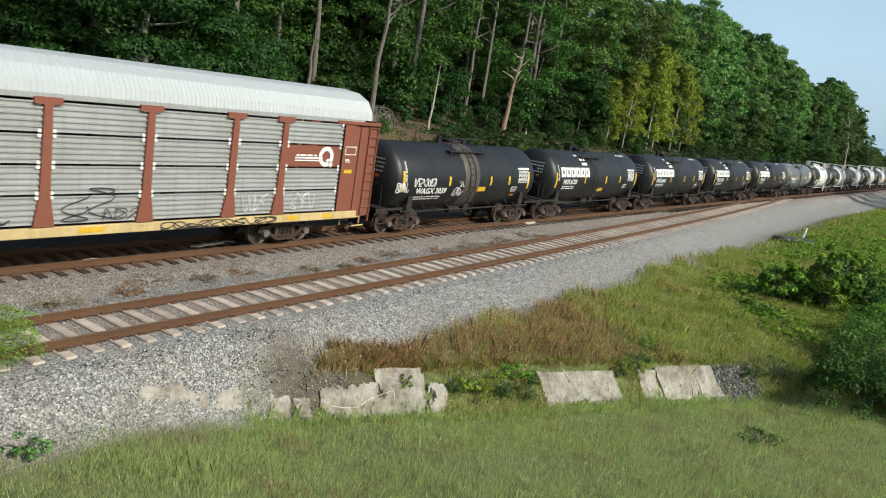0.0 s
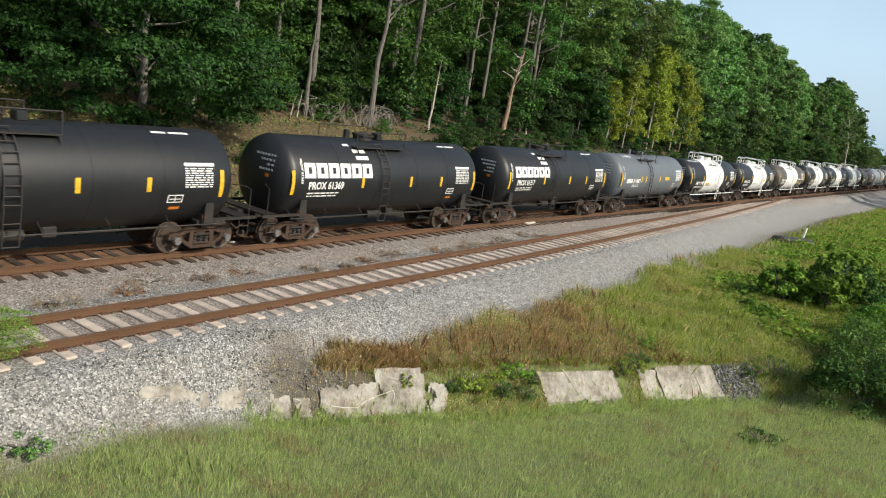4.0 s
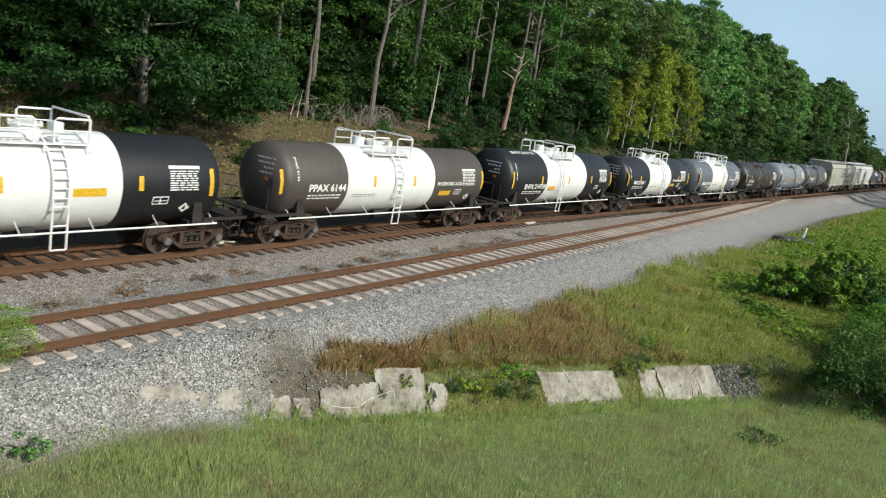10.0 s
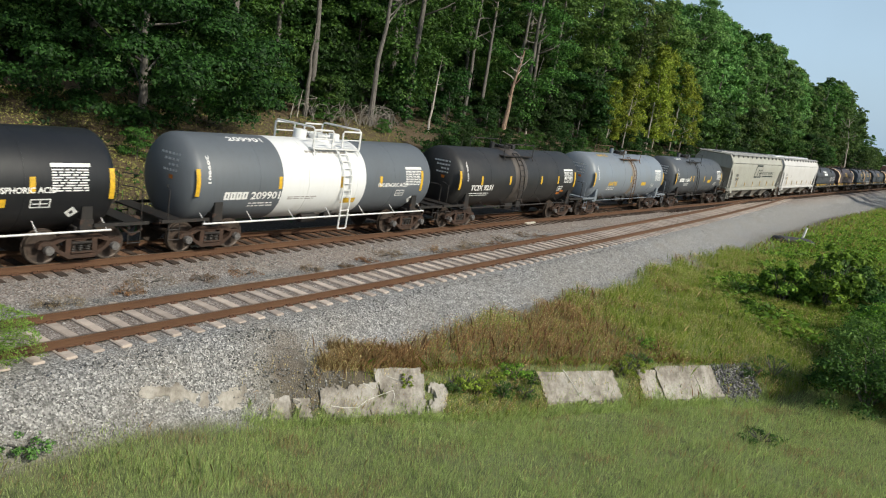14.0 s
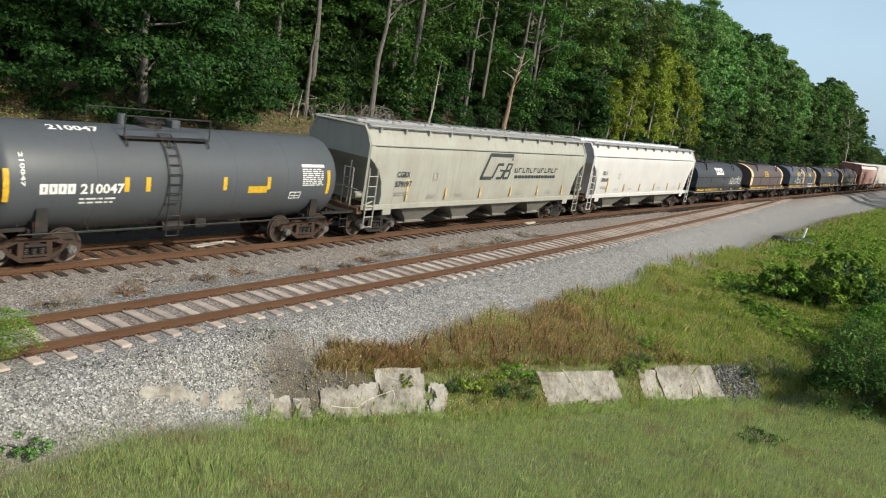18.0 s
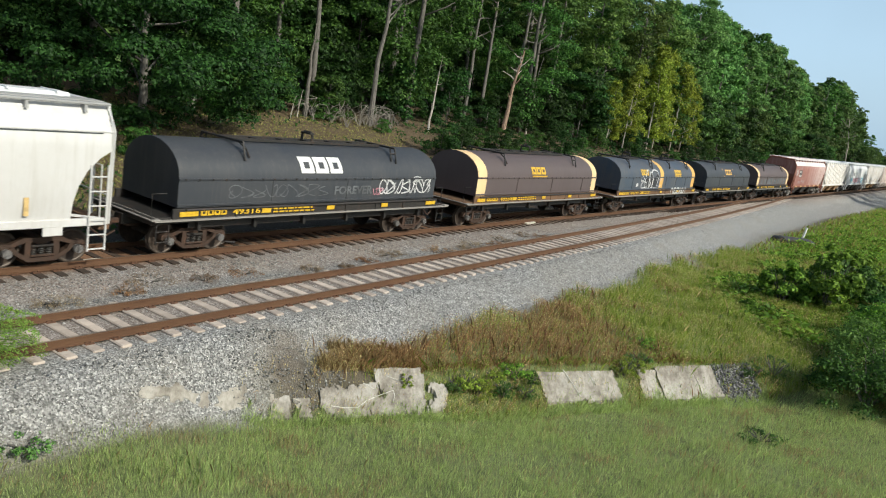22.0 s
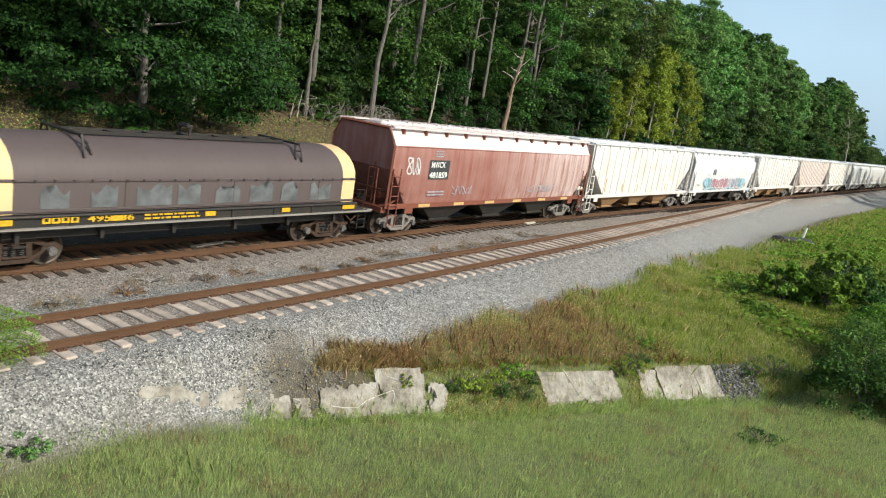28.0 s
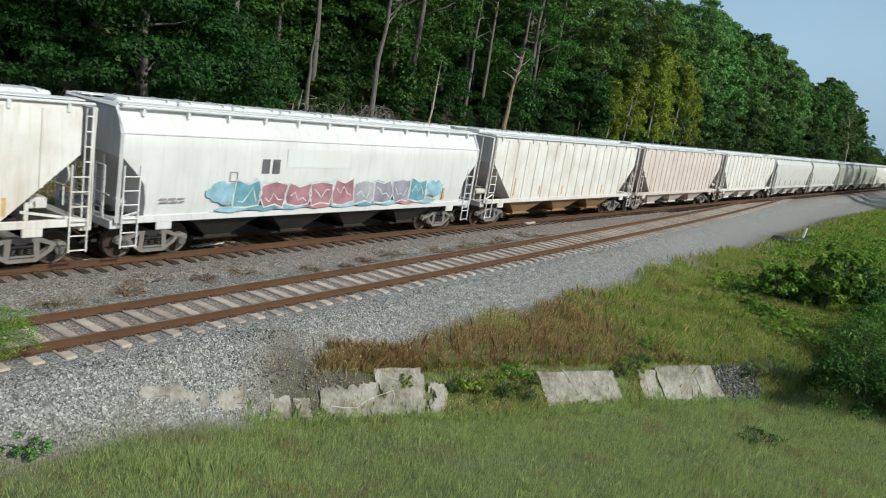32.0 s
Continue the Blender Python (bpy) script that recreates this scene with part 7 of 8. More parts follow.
# ---- verge: grass, weeds, stones ----
def blade_mesh(name, places, heights, widths, material, rng, bend=0.35):
    """One mesh of many bent three-cornered blades."""
    k = len(places)
    a = rng.uniform(0, math.tau, k)
    side = np.stack([np.cos(a), np.sin(a), np.zeros(k)], 1) * widths[:, None]
    b = rng.uniform(0, math.tau, k)
    tip = np.stack([np.cos(b) * bend, np.sin(b) * bend, np.ones(k)], 1) * heights[:, None] * rng.uniform(0.6, 1.1, k)[:, None]
    mid = tip * np.array([0.35, 0.35, 0.6])
    co = np.stack([places - side, places + side, places + mid + side * 0.7, places + tip, places + mid - side * 0.7], 1).reshape(-1, 3).astype(np.float32)
    me = bpy.data.meshes.new(name)
    me.vertices.add(5 * k)
    me.vertices.foreach_set("co", co.ravel())
    me.loops.add(5 * k)
    me.loops.foreach_set("vertex_index", np.arange(5 * k, dtype=np.int32))
    me.polygons.add(k)
    me.polygons.foreach_set("loop_start", np.arange(0, 5 * k, 5, dtype=np.int32))
    me.update(calc_edges=True)
    me.materials.append(material)
    return me


def scatter(count, box_, keep, rng, sink=0.02):
    """Random ground places in the box (x0, x1, y0, y1) where keep(x, y) holds with that chance."""
    out = []
    x0, x1, y0, y1 = box_
    for _ in range(count):
        x, y = rng.uniform(x0, x1), rng.uniform(y0, y1)
        if rng.random() < keep(x, y):
            out.append((x, y, ground_z(x, y) - sink))
    return np.array(out)


def in_view(x, y):
    return abs(x) < 0.66 * y + 1.5


M_GRASS = leaf_material("meadow_grass", (0.28, 0.37, 0.115), (0.49, 0.58, 0.235), 0.4)
M_GRASS_DRY = leaf_material("straw_coloured_grass", (0.28, 0.21, 0.09), (0.58, 0.47, 0.25), 0.3)
M_WEED_BROWN = leaf_material("brown_seeding_weeds", (0.13, 0.068, 0.034), (0.40, 0.235, 0.115), 0.25)
M_WEED_GREEN = leaf_material("yellow_green_weeds", (0.09, 0.15, 0.016), (0.36, 0.46, 0.07), 0.3)
grng = np.random.default_rng(3)


def lawn(x, y):
    u, e = ditch_uv(x, y)
    if e < 0.5 or e > 8.8 or not in_view(x, y):
        return 0.0
    lim = lawn_edge(u)
    k = smooth01(e + 0.5 * noise.noise(Vector((x * 0.8, y * 0.8, 1))), lim - 0.22, lim + 0.35)
    return k * (0.65 + 0.5 * noise.noise(Vector((x * 0.5, y * 0.5, 4))))


gp = scatter(470000, (-9, 17, 7.5, 25), lawn, grng)
dry = grng.random(len(gp)) < np.array([0.08 + 0.45 * smooth01(noise.noise(Vector((p[0] * 0.7, p[1] * 0.9, 31))), 0.05, 0.5) for p in gp])
tall = np.array([0.17 + 0.16 * max(0, noise.noise(Vector((p[0] * 0.6, p[1] * 0.6, 7)))) for p in gp])
tagged(new("grass", blade_mesh("grass", gp[~dry], tall[~dry], np.full((~dry).sum(), 0.0030), M_GRASS, grng, 0.36)), "soft green uncut meadow grass", "grass", kind="stuff")
tagged(new("dry_grass", blade_mesh("dry_grass", gp[dry], tall[dry] * 1.25, np.full(dry.sum(), 0.0028), M_GRASS_DRY, grng, 0.36)), "straw-coloured dry grass among the green", "grass", kind="stuff")


def bank(x, y):
    """Chance of weeds on the bank between the gravel and the ditch."""
    s, n = track_sn(x, y)
    u, e = ditch_uv(x, y)
    if n < 5.5 or not in_view(x, y) or s > 85:
        return 0.0
    g = ground_zone(x, y)[0]
    if 2.5 < u < 17.5 and -0.12 < e < 0.16:
        return 0.55
    if u < 20 and e > -0.05:
        open_ = (5.9 < u < 9.0) or (11.7 < u < 12.5) or u > 17.3
        return 0.9 if open_ and e < 1.1 else 0.06 if e < 1.1 and u > 0.5 else 0.0
    if u < 2.5:
        return 0.05 * (1 - g)
    return max(0.0, 1 - 1.15 * g) * (0.7 + 0.5 * noise.noise(Vector((x * 0.7, y * 0.7, 2))))


def brownness(x, y):
    u, e = ditch_uv(x, y)
    return smooth01(15.0 - u + 3.0 * noise.noise(Vector((x * 0.6, y * 0.6, 5))), 0.0, 3.5)


wp = scatter(230000, (-4, 22, 15, 46), bank, grng)
br = np.array([brownness(p[0], p[1]) for p in wp])
pick = grng.random(len(wp))
uv = np.array([ditch_uv(p[0], p[1]) for p in wp])
tan = np.array([smooth01(4.4 - u, 0.0, 1.2) for u in uv[:, 0]])
edge_green = np.array([smooth01(-e, 1.7, 2.6) * (u < 10) for u, e in uv])
brown = pick < br * 0.8 * (1 - 0.75 * tan) * (1 - 0.75 * edge_green) * np.where(uv[:, 1] > 0.05, 0.15, 1.0)
patchy = np.array([smooth01(noise.noise(Vector((p[0] * 0.45, p[1] * 0.45, 15))) + 0.4 * noise.noise(Vector((p[0] * 1.6, p[1] * 1.6, 15))), 0.0, 0.45) for p in wp])
brown |= grng.random(len(wp)) < 0.34 * patchy
straw = (~brown) & (grng.random(len(wp)) < 0.20 + 0.2 * br + 0.6 * tan)
green = ~(brown | straw)
hh = np.array([0.26 + 0.55 * max(0.0, 0.35 + 0.8 * noise.noise(Vector((p[0] * 0.9, p[1] * 0.9, 8))) + 0.35 * noise.noise(Vector((p[0] * 2.6, p[1] * 2.6, 8)))) for p in wp])
hh *= np.array([0.7 + 0.5 * smooth01(-e, 0.0, 0.5) - 0.45 * smooth01(-e, 2.2, 3.4) if u < 12 else 0.85 for u, e in uv])
hh = np.minimum(hh, 0.52)
tagged(new("brown_weeds", blade_mesh("brown_weeds", wp[brown], hh[brown] * 1.15, np.full(brown.sum(), 0.0055), M_WEED_BROWN, grng, 0.32)), "reddish-brown seeding weeds on the bank", "weeds", kind="stuff")
tagged(new("straw_weeds", blade_mesh("straw_weeds", wp[straw], hh[straw] * 1.1, np.full(straw.sum(), 0.005), M_GRASS_DRY, grng, 0.4)), "pale dry grass stalks on the bank", "weeds", kind="stuff")
tagged(new("green_weeds", blade_mesh("green_weeds", wp[green], hh[green], np.full(green.sum(), 0.006), M_WEED_GREEN, grng, 0.4)), "yellow-green grasses and weeds on the bank", "weeds", kind="stuff")


mp = scatter(90000, (10, 60, 44, 110), lambda x, y: (lambda s, n: smooth01(n, 7.4 - 1.5 * smooth01(s, 24, 90), 8.2 - 1.5 * smooth01(s, 24, 90)) * (n < 16))(*track_sn(x, y)), grng)
mixed = grng.random(len(mp)) < 0.3
for sel, mat_, lab in ((mixed, M_WEED_BROWN, "brown seeding weeds round the culvert"), (~mixed, M_WEED_GREEN, "yellow-green weeds along the gravel")):
    tagged(new("roadside_weeds", blade_mesh("roadside_weeds", mp[sel], np.full(sel.sum(), 0.5), np.full(sel.sum(), 0.016), mat_, grng, 0.5)), lab, "weeds", kind="stuff")


def specks(sel, count, reach):
    """Small seed heads and leaflets up the stalks of the picked weeds."""
    p = np.repeat(wp[sel], count, 0)
    h = np.repeat(hh[sel], count)
    p = p + grng.normal(0, 0.05, p.shape) * np.array([1, 1, 0.2])
    p[:, 2] += h * grng.uniform(0.25, reach, len(p))
    return p, np.tile([0.2, -0.3, 0.6], (len(p), 1))


for nm, sel, mat_, lab in (("seed_heads", brown, M_WEED_BROWN, "reddish-brown seed heads of the bank weeds"), ("dry_seed_heads", straw, M_GRASS_DRY, "pale dry seed heads on the bank"), ("weed_leaves", green, M_WEED_GREEN, "small yellow-green weed leaves on the bank")):
    p, o = specks(sel, 6, 1.05)
    tagged(new(nm, leaf_mesh(nm, p, o, 0.021, mat_, grng, 0.5, 3)), lab, "weeds", kind="stuff")


def vines(x, y):
    s, n = track_sn(x, y)
    edge = 8.3 - 1.6 * smooth01(s, 24, 90)
    if n < edge or s < 22 or s > 130 or abs(x) > 0.70 * y:
        return 0.0
    return smooth01(n, edge, edge + 1.6) * smooth01(s + 1.2 * (n - edge), 24, 34) * (1.0 if y < 70 else 0.6)


def cleared(x, y):
    s, n = track_sn(x, y)
    if not (-23.5 < n < -7 and -12 < s < 38):
        return 0.0
    return (0.7 if s < 14 else 0.35) * (0.6 + 0.6 * noise.noise(Vector((x * 0.5, y * 0.5, 11))))


lp = scatter(240000, (-36, -4, 22, 66), cleared, grng, -0.03)
lp[:, 2] += grng.uniform(0, 0.12, len(lp))
M_LITTER = leaf_material("yellow_green_fallen_leaves", (0.07, 0.062, 0.02), (0.34, 0.34, 0.10), 0.15)
tagged(new("leaf_litter", leaf_mesh("leaf_litter", lp, np.tile([0.3, -0.5, 1.0], (len(lp), 1)), 0.058, M_LITTER, grng, 0.6, 3)), "pale yellow-green leaves strewn over the cleared bank", "leaf litter", kind="stuff")

def undergrowth(x, y):
    s, n = track_sn(x, y)
    if not (-22.5 < n < -4.2 and -6 < s < 150) or abs(x) > 0.72 * y:
        return 0.0
    k = 0.95 if s > 38 else 0.5 if s < 12 else 0.3
    return k * smooth01(noise.noise(Vector((x * 0.3, y * 0.3, 21))), -0.35 if s > 38 else -0.1, 0.2)


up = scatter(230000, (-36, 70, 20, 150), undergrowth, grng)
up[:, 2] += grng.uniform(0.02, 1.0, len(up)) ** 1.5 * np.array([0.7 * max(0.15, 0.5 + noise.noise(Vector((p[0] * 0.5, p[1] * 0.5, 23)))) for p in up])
# dark leaf colour stands in for the deep shade below the trees
tagged(new("undergrowth", leaf_mesh("undergrowth", up, np.tile([0.2, -0.5, 0.8], (len(up), 1)), 0.14, M_LEAF_DARK, grng, 0.6, 3)), "leafy undergrowth below the trees, coloured dark for forest shade", "undergrowth", kind="stuff")


def far_side(x, y):
    s, n = track_sn(x, y)
    return 0.5 if -8.5 < n < -4.6 and -14 < s < 60 else 0.0


fp = scatter(42000, (-24, 26, 12, 70), far_side, grng)
tagged(new("trackside_weeds", blade_mesh("trackside_weeds", fp, np.full(len(fp), 0.42), np.full(len(fp), 0.02), M_LEAF, grng, 0.5)), "rank green weeds along the far side of the track", "weeds", kind="stuff")

vp = np.concatenate([scatter(200000, (8, 75, 22, 130), vines, grng), scatter(90000, (8, 44, 22, 62), vines, grng)])
vp[:, 2] += np.array([0.15 + 0.45 * max(0, 0.3 + noise.noise(Vector((p[0] * 0.4, p[1] * 0.4, 6)))) for p in vp]) * grng.uniform(0.3, 1, len(vp))
tagged(new("vine_cover", leaf_mesh("vine_cover", vp, np.tile([0.0, 0.0, 1.0], (len(vp), 1)), 0.115, M_LEAF_BRIGHT, grng, 0.7)), "low tangle of bright green leafy vines", "vines", kind="stuff")


def bush(name, label, x, y, r, h, count, per, leaf, material, seed, flat=0.8):
    rg = np.random.default_rng(seed)
    cs, rs = [], []
    for i in range(count):
        a, k = rg.uniform(0, math.tau), math.sqrt(rg.uniform(0, 1))
        cs.append((r * k * math.cos(a), r * k * math.sin(a), h * rg.uniform(0.15, 1.0) * (1 - 0.55 * k * k)))
        rs.append(r * rg.uniform(0.16, 0.32))
    p, o = clump_points(cs, rs, per, rg, flat)
    ob = thing(name, Matrix.Translation((x, y, ground_z(x, y) - 0.03)), label, "bush", "bushes on the verge")
    link_mesh("foliage", leaf_mesh("foliage", p, o, leaf, material, rg), None, ob)
    for i in range(9):
        bm = bmesh.new()
        a = i * 0.7
        d = Vector((math.cos(a), math.sin(a), 0))
        tube(bm, [(0, 0, -0.1), d * r * 0.35 + Vector((0, 0, h * 0.45)), d * r * 0.65 + Vector((0, 0, h * 0.75))], 0.03, 5, 0.008)
        part("stem", bm, M_BARK, ob)
    return ob


bush("bush", "upright bright green large-leaved bush over the vines", 16.9, 32.4, 1.15, 3.1, 52, 110, 0.105, M_LEAF_BRIGHT, 1, 1.1)
bush("bush", "low leafy green bush among the vines", 15.0, 32.6, 1.0, 1.9, 34, 110, 0.095, M_LEAF_BRIGHT, 2, 1.0)
bush("bush", "low dark green bush among the vines", 18.7, 34.6, 1.5, 1.9, 44, 110, 0.09, M_LEAF, 15)
bush("bush", "low leafy green bush among the vines", 20.9, 37.5, 1.6, 1.6, 44, 110, 0.09, M_LEAF_BRIGHT, 16)
bush("bush", "low leafy green bush among the vines", 13.4, 30.6, 0.9, 0.6, 30, 90, 0.075, M_LEAF_BRIGHT, 17)
bush("bush", "low leafy green bush among the vines", 19.0, 31.0, 1.3, 1.5, 40, 110, 0.085, M_LEAF, 18)
bush("bramble", "dense dark bramble thicket at the ditch end", 13.9, 22.7, 1.7, 1.9, 70, 170, 0.05, M_LEAF, 3)
bush("bramble", "dense dark bramble thicket at the ditch end", 15.6, 24.9, 1.9, 2.3, 70, 170, 0.055, M_LEAF_OLIVE_HAZY, 4)
bush("bramble", "dense green bramble thicket at the ditch end", 17.6, 27.4, 1.9, 2.0, 70, 150, 0.06, M_LEAF_BRIGHT, 5)
bush("bramble", "dense dark bramble thicket at the ditch end", 16.8, 22.9, 1.9, 2.3, 60, 130, 0.06, M_LEAF, 6)
bush("weed_clump", "small low dark weed in the grass", 9.3, 19.2, 0.62, 0.26, 16, 22, 0.04, M_LEAF, 7)
bush("weed_clump", "leafy green weeds beside the concrete", 2.5, 19.7, 0.5, 0.45, 26, 50, 0.03, M_LEAF_BRIGHT, 8)
bush("weed_clump", "leafy green weeds beside the concrete", 1.2, 18.9, 0.4, 0.5, 24, 45, 0.03, M_WEED_GREEN, 9)
bush("weed_clump", "leafy green weeds beside the concrete", 6.2, 21.7, 0.45, 0.4, 22, 70, 0.028, M_WEED_GREEN, 10)
bush("weed_clump", "leafy green weeds on the bank", 7.0, 23.4, 0.6, 0.4, 26, 45, 0.03, M_LEAF_BRIGHT, 11)
bush("weed_clump", "leafy green weeds at the gravel's edge", -6.7, 12.0, 0.42, 0.26, 16, 60, 0.03, M_LEAF_LIME_HAZY, 12)
for k, (x, y, r, h) in enumerate(((0.9, 18.75, 0.35, 0.4), (1.5, 18.9, 0.4, 0.45), (2.2, 19.15, 0.4, 0.5), (2.8, 19.4, 0.4, 0.4), (1.9, 19.4, 0.35, 0.3), (3.0, 19.8, 0.3, 0.35), (6.4, 22.0, 0.45, 0.5), (5.9, 21.4, 0.4, 0.55), (10.6, 23.6, 0.5, 0.5), (11.4, 23.9, 0.6, 0.7))):
    bush("weed_clump", "lush green weeds growing between the slabs", x, y, r, h, 22, 60, 0.022, (M_LEAF_LIME_HAZY, M_WEED_GREEN, M_LEAF)[k % 3], 40 + k)
bush("weed_clump", "dark green weeds under the bank", -0.4, 18.2, 0.2, 0.35, 12, 60, 0.024, M_WEED_GREEN, 13)
M_WEED_DUST = leaf_material("dusty_grey_brown_weeds", (0.12, 0.085, 0.055), (0.34, 0.26, 0.17), 0.2)
drng = random.Random(31)
for k in range(20):
    p = track_point(-1.5 + k * 1.45 + drng.uniform(-0.5, 0.5), drng.uniform(1.35, 2.5), 0)
    bush("dry_weed", "low dusty brown dry weed in the ballast", p.x, p.y, drng.uniform(0.3, 0.75), drng.uniform(0.1, 0.2), 20, 60, 0.016, M_WEED_DUST if k % 3 else M_WEED_BROWN, 220 + k)
M_FEATHER = leaf_material("feathery_bright_leaflets", (0.10, 0.19, 0.03), (0.32, 0.48, 0.10), 0.4)
# feathery shrub that nods at the left
FROND = thing("mimosa_shrub", Matrix.Translation((-8.35, 13.3, ground_z(-8.35, 13.3))), "feathery bright green mimosa shrub beside the gravel", "shrub")
frg = np.random.default_rng(5)
for i in range(15):
    a = -1.1 + i * 0.22
    d = Vector((math.cos(a), math.sin(a), 0))
    bm = bmesh.new()
    ln = frg.uniform(0.9, 1.35)
    stem = [Vector((0, 0, 0)), d * ln * 0.3 + Vector((0, 0, 0.25 + 0.035 * i)), d * ln * 0.7 + Vector((0, 0, 0.35 + 0.035 * i)), d * ln + Vector((0, 0, 0.22 + 0.035 * i))]
    tube(bm, stem, 0.012, 4, 0.004)
    st = part("frond_stem", bm, M_FEATHER, FROND)
    pts = []
    for j in range(230):
        k = 0.3 + 0.7 * frg.random()
        q = stem[min(2, int(k * 3))].lerp(stem[min(3, int(k * 3) + 1)], (k * 3) % 1)
        side = Vector((-d.y, d.x, 0)) * frg.uniform(-0.24, 0.24) * (1.2 - k * 0.6)
        pts.append(tuple(q + side + Vector((0, 0, frg.normal(0, 0.02)))))
    link_mesh("frond", leaf_mesh("frond", np.array(pts), np.tile([0.0, 0.0, 1.0], (230, 1)), 0.03, M_FEATHER, frg, 0.35), None, st)["kind"] = "stuff"

# culvert and marker post beside the gravel
M_DARKSTONE = plain("dark_weathered_culvert", (0.055, 0.055, 0.058), 0.8, 0, 0.3, 2)
culv = thing("culvert", Matrix.Translation((24.6, 54.4, ground_z(24.6, 54.4) - 0.05)) @ Matrix.Rotation(0.25, 4, "Z"), "dark weathered concrete culvert headwall in the weeds", "culvert")
bm = bmesh.new()
box(bm, (0.5, 0, 0.12), (2.6, 0.9, 0.75), 0.08, Matrix.Rotation(0.12, 4, "X"))
part("headwall", bm, M_DARKSTONE, culv)
bm = bmesh.new()
box(bm, (-2.1, -0.5, -0.12), (1.3, 0.9, 0.3), 0.05, Matrix.Rotation(0.3, 4, "X"))
part("apron", bm, M_DARKSTONE, culv)
bm = bmesh.new()
tube(bm, [(-0.9, -0.35, 0.1), (-0.9, 0.4, 0.1)], 0.42, 16)
part("pipe", bm, M_STEEL, culv)
bm = bmesh.new()
tube(bm, [(0, 0, -0.2), (0.22, 0, 1.12)], 0.085, 10)
post_ob = part("marker_post", bm, M_WHITE_METAL, None)
post_ob.location = (26.6, 57.0, ground_z(26.6, 57.0))
tagged(post_ob, "leaning white marker post beside the culvert", "marker post")

# pale splintered boards left between the rails, and a dark tie stub
M_BOARD = bark_material("pale_splintered_board", (0.38, 0.33, 0.28), (0.72, 0.68, 0.62))


def broken_board(x, y, z, ln, w, turn, seed, material, label):
    rg = random.Random(seed)
    bm = bmesh.new()
    up = [(-ln / 2, -w / 2), (-ln / 4, -w * 0.55), (ln / 4, -w * 0.45), (ln * 0.46, -w * 0.5), (ln / 2, -w * 0.1), (ln * 0.44, w * 0.4), (ln / 5, w * 0.5), (-ln / 3, w * 0.42), (-ln * 0.53, w * 0.15)]
    up = [(p + rg.uniform(-0.03, 0.03), q + rg.uniform(-0.02, 0.02)) for p, q in up]
    prism(bm, up, -0.02, 0.02)
    bmesh.ops.transform(bm, matrix=Matrix.Rotation(radians(90 + rg.uniform(-8, 8)), 4, "X"), verts=bm.verts)
    ob = part("broken_board", bm, material, None)
    ob.matrix_world = pose(x, y, z, rg.uniform(-4, 4), rg.uniform(-4, 4), turn)
    tagged(ob, label, "broken board", "debris on the tracks")


for x, y, z, ln, w, turn, sd in ((-7.62, 24.08, -0.115, 1.25, 0.17, 54, 1), (-8.93, 21.17, -0.13, 0.95, 0.2, 50, 2), (-9.6, 20.3, -0.13, 0.5, 0.12, 62, 3), (4.32, 39.2, 0.0, 0.9, 0.22, 56, 4), (-7.2, 24.9, -0.11, 0.4, 0.1, 40, 5)):
    broken_board(x, y, z, ln, w, turn, sd, M_BOARD, "pale splintered board lying between the rails")
broken_board(-8.8, 16.75, ground_z(-8.8, 16.75) + 0.04, 0.32, 0.16, 20, 9, M_STEEL, "dark charred stub of a tie in the ballast")

# paved ditch slabs
m, t, b = nodes_of("stained_concrete")
v = coords(t)
n1 = noise_node(t, 1.5, 8, coords(t, (1.0, 0.55, 0.55)), 0.78)
n2 = noise_node(t, 14, 5, v)
c = ramp(t, n1.outputs[0], [(0.34, (0.11, 0.095, 0.078)), (0.47, (0.27, 0.245, 0.21)), (0.57, (0.40, 0.375, 0.335)), (0.74, (0.52, 0.50, 0.465))])
t.links.new(mix(t, 0.25, c, n2.outputs[0], "MULTIPLY"), b.inputs["Base Color"])
b.inputs["Roughness"].default_value = 0.92
bump(t, b, n2.outputs[0], 0.4, 0.01)
M_SLAB = m
ditch = thing("ditch_paving", Matrix.Identity(4), "cracked stained concrete slabs paving the ditch side", "ditch paving", kind="structure")
drg = random.Random(6)
